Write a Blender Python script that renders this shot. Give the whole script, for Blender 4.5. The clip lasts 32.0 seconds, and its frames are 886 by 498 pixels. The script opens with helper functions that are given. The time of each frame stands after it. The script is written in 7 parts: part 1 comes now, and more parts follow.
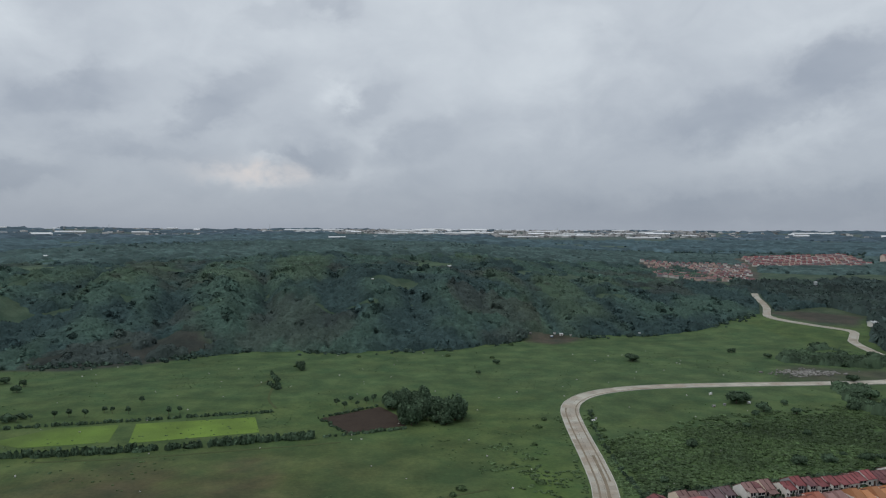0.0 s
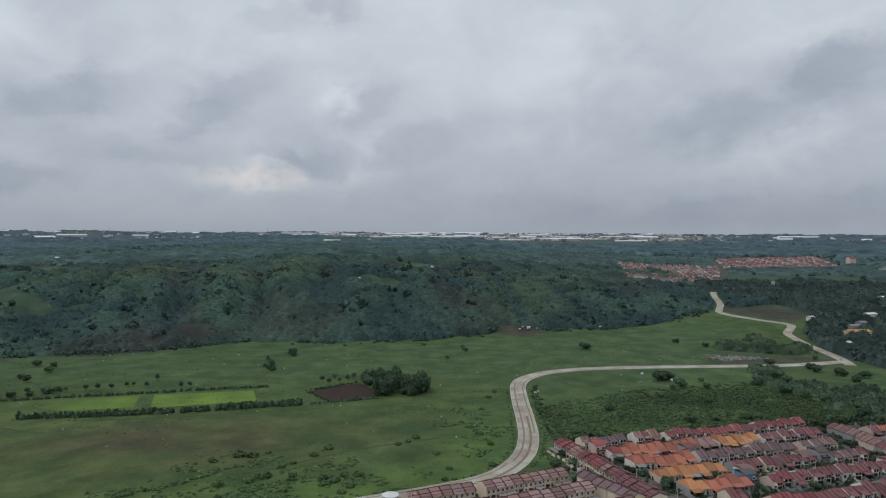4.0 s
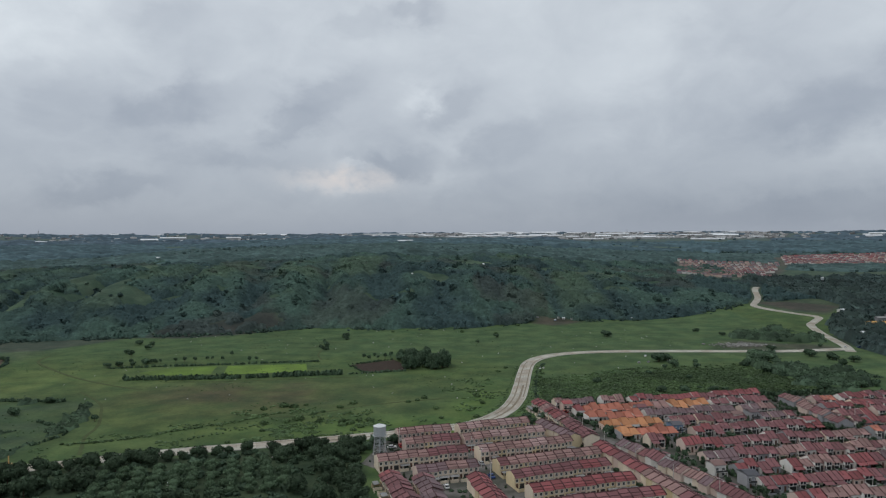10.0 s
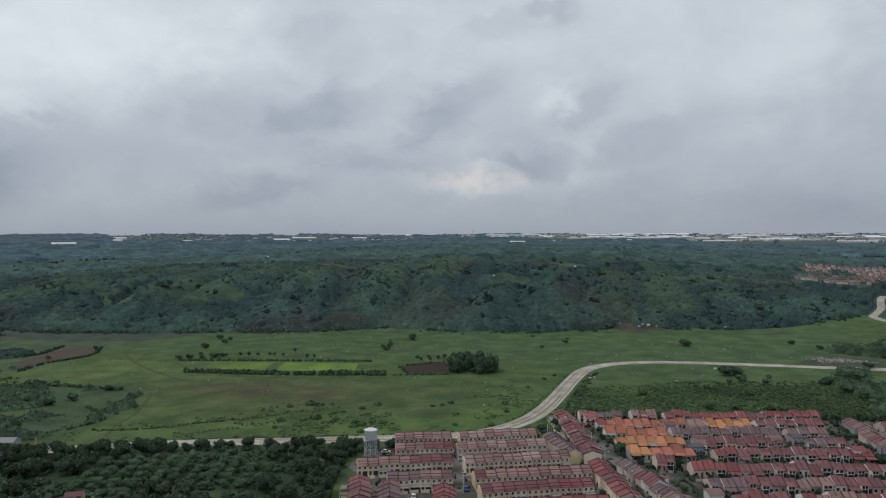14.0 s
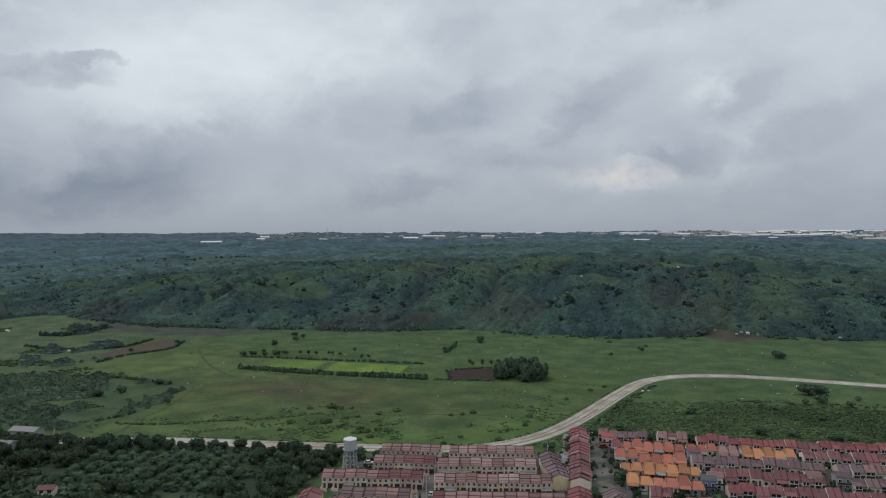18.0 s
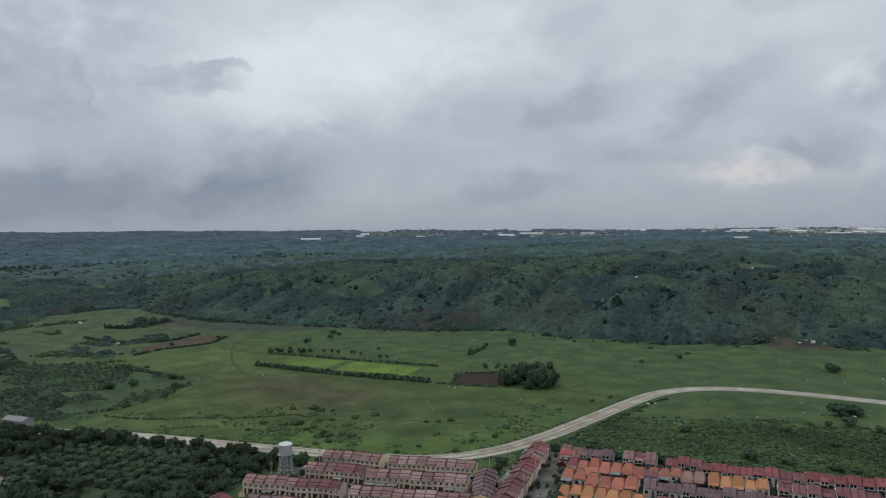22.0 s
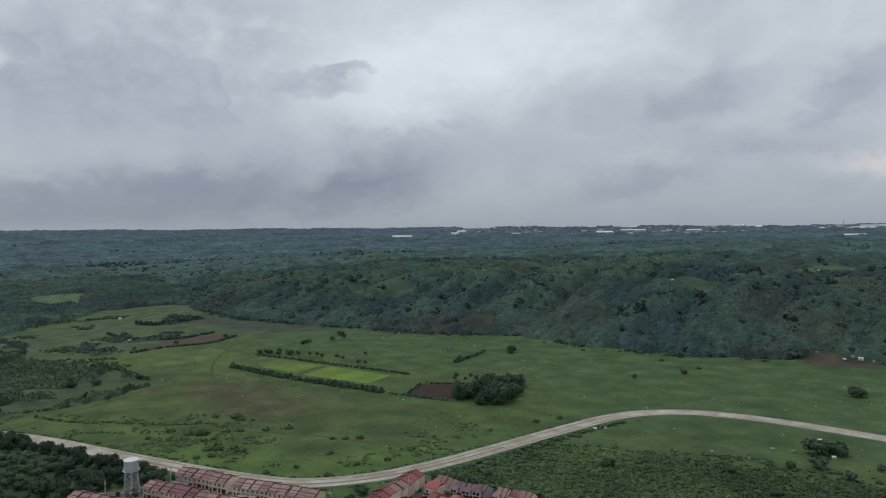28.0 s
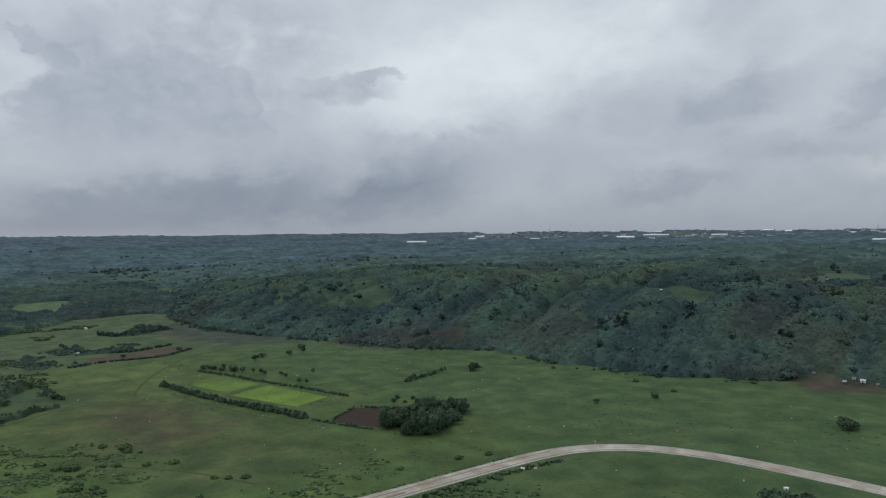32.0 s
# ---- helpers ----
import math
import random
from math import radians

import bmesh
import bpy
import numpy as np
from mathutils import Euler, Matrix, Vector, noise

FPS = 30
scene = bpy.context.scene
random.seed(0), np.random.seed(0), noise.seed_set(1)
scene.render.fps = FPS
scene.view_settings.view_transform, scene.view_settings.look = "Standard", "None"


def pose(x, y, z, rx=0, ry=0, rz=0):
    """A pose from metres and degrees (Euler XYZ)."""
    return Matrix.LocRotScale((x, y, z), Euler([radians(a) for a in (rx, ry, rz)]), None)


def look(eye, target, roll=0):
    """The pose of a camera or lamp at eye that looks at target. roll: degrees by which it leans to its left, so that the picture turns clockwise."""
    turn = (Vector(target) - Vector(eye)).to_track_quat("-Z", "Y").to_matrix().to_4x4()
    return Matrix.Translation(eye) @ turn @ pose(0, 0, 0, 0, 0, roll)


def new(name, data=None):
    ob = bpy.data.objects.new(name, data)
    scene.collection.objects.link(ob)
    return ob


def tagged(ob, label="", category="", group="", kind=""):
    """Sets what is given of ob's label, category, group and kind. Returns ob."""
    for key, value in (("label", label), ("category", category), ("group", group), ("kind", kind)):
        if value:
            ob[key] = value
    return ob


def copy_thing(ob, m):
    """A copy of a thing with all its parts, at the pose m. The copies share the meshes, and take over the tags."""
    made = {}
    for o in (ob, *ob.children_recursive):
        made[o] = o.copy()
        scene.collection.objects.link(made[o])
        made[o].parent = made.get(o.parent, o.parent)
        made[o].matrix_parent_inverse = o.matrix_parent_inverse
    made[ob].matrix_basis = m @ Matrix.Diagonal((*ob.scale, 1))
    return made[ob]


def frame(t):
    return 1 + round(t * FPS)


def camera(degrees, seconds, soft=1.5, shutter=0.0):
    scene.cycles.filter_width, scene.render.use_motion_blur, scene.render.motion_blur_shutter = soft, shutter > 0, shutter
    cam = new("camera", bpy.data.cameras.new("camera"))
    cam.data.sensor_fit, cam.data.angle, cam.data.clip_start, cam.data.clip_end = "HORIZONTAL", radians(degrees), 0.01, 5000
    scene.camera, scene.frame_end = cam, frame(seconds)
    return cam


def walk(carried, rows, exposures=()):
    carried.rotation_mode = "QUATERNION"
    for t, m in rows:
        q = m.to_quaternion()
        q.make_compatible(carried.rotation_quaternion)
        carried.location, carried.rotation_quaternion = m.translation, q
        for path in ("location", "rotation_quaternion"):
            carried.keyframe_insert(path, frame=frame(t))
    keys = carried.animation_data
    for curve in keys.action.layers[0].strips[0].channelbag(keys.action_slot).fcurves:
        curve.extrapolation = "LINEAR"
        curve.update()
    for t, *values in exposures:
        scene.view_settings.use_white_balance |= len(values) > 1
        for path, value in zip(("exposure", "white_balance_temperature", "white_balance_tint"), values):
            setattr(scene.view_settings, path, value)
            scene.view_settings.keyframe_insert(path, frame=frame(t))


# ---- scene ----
# ---- camera and walk ----
cam = camera(64.95, 32.0, soft=1.2)
PATH = [
    (0, (-39.52, 153.48, 99.50), (-31.258, 253.107, 96.847), 0.29),
    (0.5, (-37.78, 144.84, 99.70), (-29.407, 244.455, 96.990), 0.19),
    (1, (-36.14, 135.72, 99.86), (-27.730, 235.324, 97.041), 0.30),
    (1.5, (-34.51, 126.24, 99.95), (-25.991, 225.843, 97.242), 0.26),
    (2, (-32.64, 116.29, 100.00), (-24.142, 215.894, 97.353), 0.30),
    (2.5, (-30.94, 106.49, 100.01), (-22.386, 206.095, 97.573), 0.26),
    (3, (-29.42, 96.84, 100.00), (-20.848, 196.446, 97.631), 0.37),
    (3.5, (-27.92, 87.83, 99.98), (-19.276, 187.428, 97.679), 0.32),
    (5.5, (-21.88, 51.16, 99.94), (-13.845, 150.815, 98.046), 0.34),
    (6, (-20.73, 42.30, 99.96), (-13.007, 141.978, 98.039), 0.34),
    (6.5, (-19.79, 32.87, 99.88), (-12.851, 132.605, 97.859), 0.19),
    (7, (-18.24, 23.85, 99.82), (-12.314, 123.653, 97.715), 0.09),
    (7.5, (-16.20, 15.33, 99.81), (-11.629, 115.204, 97.541), -0.04),
    (8, (-12.55, 8.41, 99.88), (-9.339, 108.334, 97.676), -0.11),
    (8.5, (-6.92, 3.39, 99.98), (-5.245, 103.349, 97.748), -0.29),
    (9, (0.00, -0.00, 99.98), (-0.088, 99.971, 97.699), -0.21),
    (9.5, (8.07, -1.89, 99.81), (6.165, 98.065, 97.540), -0.31),
    (10, (16.82, -2.50, 99.59), (13.202, 97.414, 97.416), -0.28),
    (10.5, (25.60, -2.48, 99.41), (20.442, 97.365, 97.259), -0.18),
    (11, (33.93, -1.85, 99.32), (27.186, 97.907, 97.298), -0.23),
    (11.5, (42.28, -0.72, 99.29), (33.578, 98.880, 97.302), -0.17),
    (12, (50.43, 0.99, 99.35), (39.932, 100.416, 97.382), -0.09),
    (12.5, (57.40, 3.33, 99.50), (44.427, 102.466, 97.585), 0.03),
    (13, (64.00, 6.41, 99.71), (47.513, 105.019, 97.750), 0.03),
    (13.5, (71.20, 9.89, 99.93), (51.456, 107.900, 97.934), 0.02),
    (14, (78.42, 14.15, 100.16), (55.859, 111.549, 98.139), -0.06),
    (14.5, (85.97, 18.92, 100.40), (60.391, 115.569, 98.341), -0.10),
    (16.5, (115.40, 39.65, 100.77), (80.081, 133.175, 98.589), -0.20),
    (17, (122.86, 44.78, 100.95), (85.684, 137.586, 98.732), -0.21),
    (17.5, (130.55, 50.46, 101.13), (91.041, 142.298, 98.884), -0.20),
    (18, (138.03, 55.94, 101.30), (96.236, 146.760, 99.019), -0.25),
    (18.5, (145.40, 61.81, 101.51), (101.435, 151.600, 99.149), -0.17),
    (19, (153.00, 67.84, 101.71), (106.501, 156.337, 99.294), -0.26),
    (19.5, (160.51, 73.67, 101.89), (112.179, 161.184, 99.479), -0.27),
    (20, (168.06, 79.70, 102.02), (118.231, 166.369, 99.617), -0.27),
    (20.5, (175.16, 85.69, 102.15), (123.884, 171.513, 99.732), -0.26),
    (21, (182.09, 92.04, 102.27), (129.347, 176.966, 99.784), -0.26),
    (21.5, (188.95, 98.53, 102.45), (134.693, 182.491, 99.900), -0.33),
    (22, (195.69, 105.05, 102.65), (139.868, 187.975, 100.007), -0.32),
    (22.5, (202.39, 111.77, 102.82), (145.092, 193.677, 100.105), -0.40),
    (23, (208.90, 118.48, 102.92), (149.935, 199.198, 100.115), -0.40),
    (23.5, (215.24, 125.71, 103.01), (154.690, 205.242, 100.231), -0.37),
    (24, (221.57, 133.10, 103.19), (159.466, 211.429, 100.326), -0.40),
    (24.5, (227.67, 140.21, 103.46), (164.192, 217.419, 100.530), -0.43),
    (25, (233.27, 147.67, 103.83), (168.534, 223.830, 100.837), -0.39),
    (25.5, (238.20, 155.52, 104.21), (172.482, 230.838, 101.168), -0.48),
    (27.5, (253.69, 189.02, 104.13), (185.100, 261.735, 101.110), -0.53),
    (28, (257.23, 197.44, 104.16), (188.288, 269.808, 101.124), -0.49),
    (28.5, (260.04, 206.28, 104.18), (190.910, 278.479, 101.235), -0.47),
    (29, (261.94, 215.31, 104.26), (192.574, 287.281, 101.421), -0.48),
    (29.5, (262.94, 224.56, 104.39), (193.125, 296.108, 101.670), -0.51),
    (30, (263.51, 234.16, 104.43), (193.276, 305.296, 101.787), -0.50),
    (30.5, (263.72, 243.77, 104.39), (193.132, 314.558, 101.906), -0.62),
    (31, (263.54, 253.35, 104.30), (192.575, 323.767, 101.900), -0.53),
    (31.5, (263.29, 262.87, 104.11), (191.862, 332.823, 101.844), -0.68),
    (32, (263.13, 272.74, 103.90), (191.148, 342.125, 101.660), -0.62),
]
walk(cam, [(t, look(eye, target, roll)) for t, eye, target, roll in PATH])

# ---- world, sun, exposure ----
scene.view_settings.exposure = 0.0


def make_world():
    w = bpy.data.worlds.new("overcast_sky")
    scene.world = w
    w.use_nodes = True
    nt = w.node_tree
    nt.nodes.clear()
    N = nt.nodes.new

    def math_(op, a, b=0.0, c=0.0, clamp=False):
        n = N("ShaderNodeMath")
        n.operation, n.use_clamp = op, clamp
        for i, v in enumerate((a, b, c)):
            if isinstance(v, (int, float)):
                n.inputs[i].default_value = v
            else:
                nt.links.new(v, n.inputs[i])
        return n.outputs[0]

    out, bg = N("ShaderNodeOutputWorld"), N("ShaderNodeBackground")
    sky = N("ShaderNodeTexSky")
    sky.sky_type, sky.sun_disc = "NISHITA", False
    sky.sun_elevation, sky.sun_rotation = radians(SUN_UP), radians(-SUN_LEFT)
    tc, sep = N("ShaderNodeTexCoord"), N("ShaderNodeSeparateXYZ")
    nt.links.new(tc.outputs["Generated"], sep.inputs[0])
    x, y, z = sep.outputs
    up = math_("MAXIMUM", z, 0.0)
    # lumpy cloud noise on the sky's direction
    com = N("ShaderNodeCombineXYZ")
    nt.links.new(x, com.inputs[0])
    nt.links.new(y, com.inputs[1])
    nt.links.new(math_("MULTIPLY", z, 1.5), com.inputs[2])

    def clouds(scale, detail, rough, dist, seed):
        n = N("ShaderNodeTexNoise")
        n.noise_dimensions = "3D"
        m = N("ShaderNodeVectorMath")
        m.operation = "ADD"
        m.inputs[1].default_value = (seed, seed * 0.7, seed * 0.3)
        nt.links.new(com.outputs[0], m.inputs[0])
        nt.links.new(m.outputs[0], n.inputs["Vector"])
        n.inputs["Scale"].default_value, n.inputs["Detail"].default_value = scale, detail
        n.inputs["Roughness"].default_value, n.inputs["Distortion"].default_value = rough, dist
        return n.outputs["Fac"]

    big, fine, wisp = clouds(3.4, 3, 0.5, 0.4, 3.1), clouds(8.5, 5, 0.55, 0.5, 7.7), clouds(21.0, 4, 0.55, 0.3, 1.9)
    # azimuth to the left of +y and elevation in degrees, ruffled by the clouds
    az = math_("MULTIPLY", math_("ARCTAN2", math_("MULTIPLY", x, -1.0), y), 57.296)
    el = math_("MULTIPLY", math_("ARCSINE", z), 57.296)
    plain_el = el
    az = math_("ADD", az, math_("ADD", math_("MULTIPLY_ADD", fine, 5.0, -2.5), math_("MULTIPLY_ADD", wisp, 4.0, -2.0)))
    el = math_("ADD", el, math_("MULTIPLY_ADD", clouds(15.0, 5, 0.6, 0.2, 4.4), 4.4, -2.2))
    total = math_("MULTIPLY_ADD", big, 0.20, -0.10)
    total = math_("ADD", total, math_("MULTIPLY_ADD", fine, 0.30, -0.15))
    total = math_("ADD", total, math_("MULTIPLY_ADD", wisp, 0.10, -0.05))

    def disc(a, e, wa, we, slant=0.0):
        p = math_("DIVIDE", math_("SUBTRACT", az, a), wa)
        q = math_("DIVIDE", math_("SUBTRACT", el, e), we)
        if slant:
            p = math_("MULTIPLY_ADD", q, slant, p)
        return math_("ADD", math_("MULTIPLY", p, p), math_("MULTIPLY", q, q))

    for a, e, wa, we, k in CLOUDS_EAST + CLOUDS_NORTH + CLOUDS_WEST:
        mass = math_("EXPONENT", math_("MULTIPLY", disc(a, e, wa, we, 0.6 if we > 1.0 else 0.0), -0.9))
        total = math_("MULTIPLY_ADD", math_("SMOOTH_MIN", math_("MULTIPLY", mass, 1.6), 1.0, 0.4), k * 1.15, total)
    # the cumulus heads in the north-west with their firm edges, pale above and dull below
    for heads, base, rise, firm in ((BANK_DARK, -0.09, 0.0, 1.5), (BANK, -0.21, 0.024, 3.0)):
        near = None
        for a, e, wa, we in heads:
            d = disc(a, e, wa, we)
            near = d if near is None else math_("MINIMUM", near, d)
        mask = math_("MULTIPLY", math_("SUBTRACT", 1.0, near), firm, clamp=True)
        mask = math_("MULTIPLY", mask, math_("DIVIDE", math_("SUBTRACT", plain_el, 6.0), 5.0, clamp=True))
        inner = math_("ADD", math_("MULTIPLY_ADD", plain_el, rise, base - rise * 12.0), math_("MULTIPLY_ADD", wisp, 0.5, -0.25))
        total = math_("ADD", math_("MULTIPLY", total, math_("SUBTRACT", 1.0, mask)), math_("MULTIPLY", inner, mask))
    # paler overhead, dull and even towards the horizon
    lift = math_("MULTIPLY", math_("SUBTRACT", 1.0, math_("EXPONENT", math_("MULTIPLY", up, -7.0))), 0.52)
    fac = math_("ADD", math_("ADD", math_("MULTIPLY", total, math_("SUBTRACT", 1.0, math_("EXPONENT", math_("MULTIPLY", up, -50.0)))), lift), 0.235, clamp=True)
    ramp = N("ShaderNodeValToRGB")
    ramp.color_ramp.elements[0].position, ramp.color_ramp.elements[0].color = 0.0, (0.222, 0.262, 0.338, 1)
    ramp.color_ramp.elements[1].position, ramp.color_ramp.elements[1].color = 1.0, (0.780, 0.837, 0.880, 1)
    mid = ramp.color_ramp.elements.new(0.5)
    mid.color = (0.444, 0.488, 0.550, 1)
    nt.links.new(fac, ramp.inputs[0])
    mix = N("ShaderNodeMix")
    mix.data_type = "RGBA"
    mix.inputs[0].default_value = 0.93
    dim = N("ShaderNodeVectorMath")
    dim.operation = "SCALE"
    dim.inputs["Scale"].default_value = 0.1
    nt.links.new(sky.outputs[0], dim.inputs[0])
    nt.links.new(dim.outputs[0], mix.inputs[6])
    nt.links.new(ramp.outputs[0], mix.inputs[7])
    # a thin break in the clouds where warmer light comes through
    warm = N("ShaderNodeMix")
    warm.data_type = "RGBA"
    warm.inputs[7].default_value = (0.66, 0.63, 0.625, 1)
    glow = math_("EXPONENT", math_("MULTIPLY", disc(*WARM), -1.0))
    nt.links.new(math_("MULTIPLY", glow, math_("MULTIPLY_ADD", wisp, 3.4, -1.25, clamp=True)), warm.inputs[0])
    nt.links.new(mix.outputs[2], warm.inputs[6])
    nt.links.new(warm.outputs[2], bg.inputs[0])
    bg.inputs[1].default_value = 1.0
    nt.links.new(bg.outputs[0], out.inputs[0])


SUN_UP, SUN_LEFT = 62, 105
# cloud masses: degrees left of north, elevation, half width, half height, lighter (+) or darker (-)
CLOUDS_EAST = [(-24, 9, 10, 5, -0.07), (-25.5, 8.6, 3.9, 1.6, -0.13), (-34.5, 11.4, 2.8, 1.9, -0.2), (-31.4, 7, 3.5, 1.1, 0.08), (-18.2, 15.5, 2.2, 1.2, -0.05), (-32, 14.3, 4.4, 1.2, 0.06), (-27.6, 5.3, 4.3, 1.1, 0.06), (-13.8, 13.6, 4.1, 2.1, 0.06), (-5.6, 2.4, 9.2, 1, -0.05), (-29.6, 1.7, 12.6, 1.5, -0.14)]
CLOUDS_NORTH = [(13.6, 8.8, 2.3, 1.2, -0.17), (10.8, 11.5, 2.3, 1.5, -0.12), (24, 9.4, 2.4, 1.5, -0.14), (27.4, 3.5, 3.2, 1.1, -0.15), (4.2, 17.3, 2.1, 0.7, -0.14), (9.2, 16.5, 2.3, 0.9, -0.09), (1.2, 10.5, 2, 1.5, -0.13), (-3.3, 7.5, 2.4, 1.6, -0.11), (5.3, 5.9, 2.5, 1, -0.14), (16.8, 5.8, 2.7, 0.7, -0.08), (3.9, 10.6, 1.3, 1, 0.14), (2.5, 5.4, 1.4, 2.3, 0.05), (23.3, 15.6, 2.2, 1.7, -0.07), (32.8, 12, 6.6, 2.4, 0.07), (18, 11.6, 2.3, 2.2, 0.06), (-2.2, 4.2, 2.2, 0.8, -0.06), (10.6, 4.3, 3.6, 0.7, 0.1), (9.4, 5.6, 1.6, 0.4, 0.14)]
CLOUDS_WEST = [(44.5, 13.4, 7.6, 3.2, 0.19), (46.3, 9.4, 4.9, 1, 0.1), (47.5, 5.8, 4.4, 2, -0.12), (50.4, 2.8, 5.2, 1.8, -0.15), (66, 2.2, 12, 2.6, -0.30), (55.3, 3.5, 1.9, 1.7, 0.1), (29.3, 10.2, 2.7, 1.5, -0.06), (7.6, 5.5, 2.5, 1, -0.06), (37.7, 3.6, 4.2, 1.8, 0.05), (33, 15.5, 2.8, 1.7, 0.05), (66.4, 15.8, 8, 1.8, -0.14), (74.7, 12.8, 1.8, 1, -0.2), (32.5, 11.1, 2.6, 1.5, -0.08), (20.2, 10.6, 2.8, 1.6, -0.1), (21.7, 6, 2.9, 1, -0.1), (74.2, 3.6, 1.1, 0.5, 0.08)]
# heads of the cumulus bank: degrees left of north, elevation, half width, half height
BANK = [(72.2, 13, 1.7, 1.8), (69.4, 12.7, 2.1, 1.9), (66, 12, 2.4, 2.1), (63.2, 11.1, 2.5, 2.3), (76.7, 13.8, 1.2, 1.3), (72.3, 9.3, 6.6, 3.2), (65.3, 8, 6.1, 3)]
BANK_DARK = [(63.1, 14.9, 9.9, 2.9), (55.8, 11.6, 6.1, 1.6), (63.2, 10.6, 8.4, 4.3), (52.4, 12.5, 3, 0.7)]
WARM = (10.7, 4.5, 3.5, 0.9)
make_world()
sun = new("sun", bpy.data.lights.new("sun", "SUN"))
sun.data.energy, sun.data.angle, sun.data.color = 0.9, radians(25), (1.0, 0.96, 0.9)
sun_at = Vector((-math.sin(radians(SUN_LEFT)) * math.cos(radians(SUN_UP)), math.cos(radians(SUN_LEFT)) * math.cos(radians(SUN_UP)), math.sin(radians(SUN_UP))))
sun.matrix_world = look(sun_at * 500, (0, 0, 0))


# ---- materials ----
def material(name, color, rough=0.8, vary=0.25, scale=0.5, fine=6.0, bump=0.15, metal=0.0, spread=0.0, attribute="", tint="", dark=None, streak=1.0, gloss=0.25, weeds=0.0, deep=0.3, grain=1.3):
    """A procedural surface: colour, broken up by a coarse and a fine noise, with relief. spread: how far single objects differ;
    attribute: a colour laid on the mesh that takes the colour's place; tint: a number laid on the mesh that lightens or darkens."""
    m = bpy.data.materials.new(name)
    m.use_nodes = True
    nt = m.node_tree
    N, L = nt.nodes.new, nt.links.new
    bsdf = nt.nodes["Principled BSDF"]
    bsdf.inputs["Roughness"].default_value, bsdf.inputs["Metallic"].default_value = rough, metal
    bsdf.inputs["Specular IOR Level"].default_value = gloss
    geo = N("ShaderNodeNewGeometry")
    stretch = N("ShaderNodeVectorMath")
    stretch.operation = "MULTIPLY"
    stretch.inputs[1].default_value = (1.0, 1.0, streak)
    L(geo.outputs["Position"], stretch.inputs[0])
    coarse, small = N("ShaderNodeTexNoise"), N("ShaderNodeTexNoise")
    for n, s, d in ((coarse, scale, 5), (small, fine, 4)):
        n.inputs["Scale"].default_value, n.inputs["Detail"].default_value, n.inputs["Roughness"].default_value = s, d, 0.6
        L(stretch.outputs[0], n.inputs["Vector"])

    def math_(op, a, b):
        n = N("ShaderNodeMath")
        n.operation = op
        for i, v in enumerate((a, b)):
            if isinstance(v, (int, float)):
                n.inputs[i].default_value = v
            else:
                L(v, n.inputs[i])
        return n.outputs[0]

    total = math_("ADD", math_("MULTIPLY", math_("SUBTRACT", coarse.outputs["Fac"], 0.5), 2.4 * vary), math_("MULTIPLY", math_("SUBTRACT", small.outputs["Fac"], 0.5), grain * vary))
    total = math_("ADD", total, 1.0)
    if spread:
        info = N("ShaderNodeObjectInfo")
        total = math_("MULTIPLY", total, math_("ADD", math_("MULTIPLY", info.outputs["Random"], spread), 1 - spread / 2))
    if tint:
        a = N("ShaderNodeAttribute")
        a.attribute_name = tint
        total = math_("MULTIPLY", total, a.outputs["Fac"])
    scaled = N("ShaderNodeVectorMath")
    scaled.operation = "SCALE"
    L(total, scaled.inputs["Scale"])
    if attribute:
        a = N("ShaderNodeAttribute")
        a.attribute_name = attribute
        L(a.outputs["Color"], scaled.inputs[0])
        if weeds:  # darker weeds and yellower blades in ragged patches
            other, ramp, mix, both = N("ShaderNodeTexNoise"), N("ShaderNodeMapRange"), N("ShaderNodeMix"), N("ShaderNodeVectorMath")
            other.inputs["Scale"].default_value, other.inputs["Detail"].default_value, other.inputs["Roughness"].default_value = weeds, 7, 0.68
            ramp.inputs["From Min"].default_value, ramp.inputs["From Max"].default_value = 0.36, 0.64
            mix.data_type = "RGBA"
            mix.inputs[6].default_value, mix.inputs[7].default_value = (0.68, 0.79, 0.78, 1), (1.28, 1.16, 1.10, 1)
            both.operation = "MULTIPLY"
            L(stretch.outputs[0], other.inputs["Vector"])
            L(other.outputs["Fac"], ramp.inputs[0])
            L(ramp.outputs[0], mix.inputs[0])
            L(a.outputs["Color"], both.inputs[0])
            L(mix.outputs[2], both.inputs[1])
            L(both.outputs[0], scaled.inputs[0])
    elif dark:
        mix = N("ShaderNodeMix")
        mix.data_type = "RGBA"
        mix.inputs[6].default_value, mix.inputs[7].default_value = (*dark, 1), (*color, 1)
        ramp = N("ShaderNodeMapRange")
        ramp.inputs["From Min"].default_value, ramp.inputs["From Max"].default_value = 0.4, 0.6
        other = N("ShaderNodeTexNoise")
        other.inputs["Scale"].default_value, other.inputs["Detail"].default_value = scale * 0.6, 4
        L(stretch.outputs[0], other.inputs["Vector"])
        L(other.outputs["Fac"], ramp.inputs[0])
        L(ramp.outputs[0], mix.inputs[0])
        L(mix.outputs[2], scaled.inputs[0])
    else:
        scaled.inputs[0].default_value = color
    L(scaled.outputs[0], bsdf.inputs["Base Color"])
    if bump:
        b = N("ShaderNodeBump")
        b.inputs["Strength"].default_value, b.inputs["Distance"].default_value = bump, deep
        L(small.outputs["Fac"], b.inputs["Height"])
        L(b.outputs[0], bsdf.inputs["Normal"])
    return m


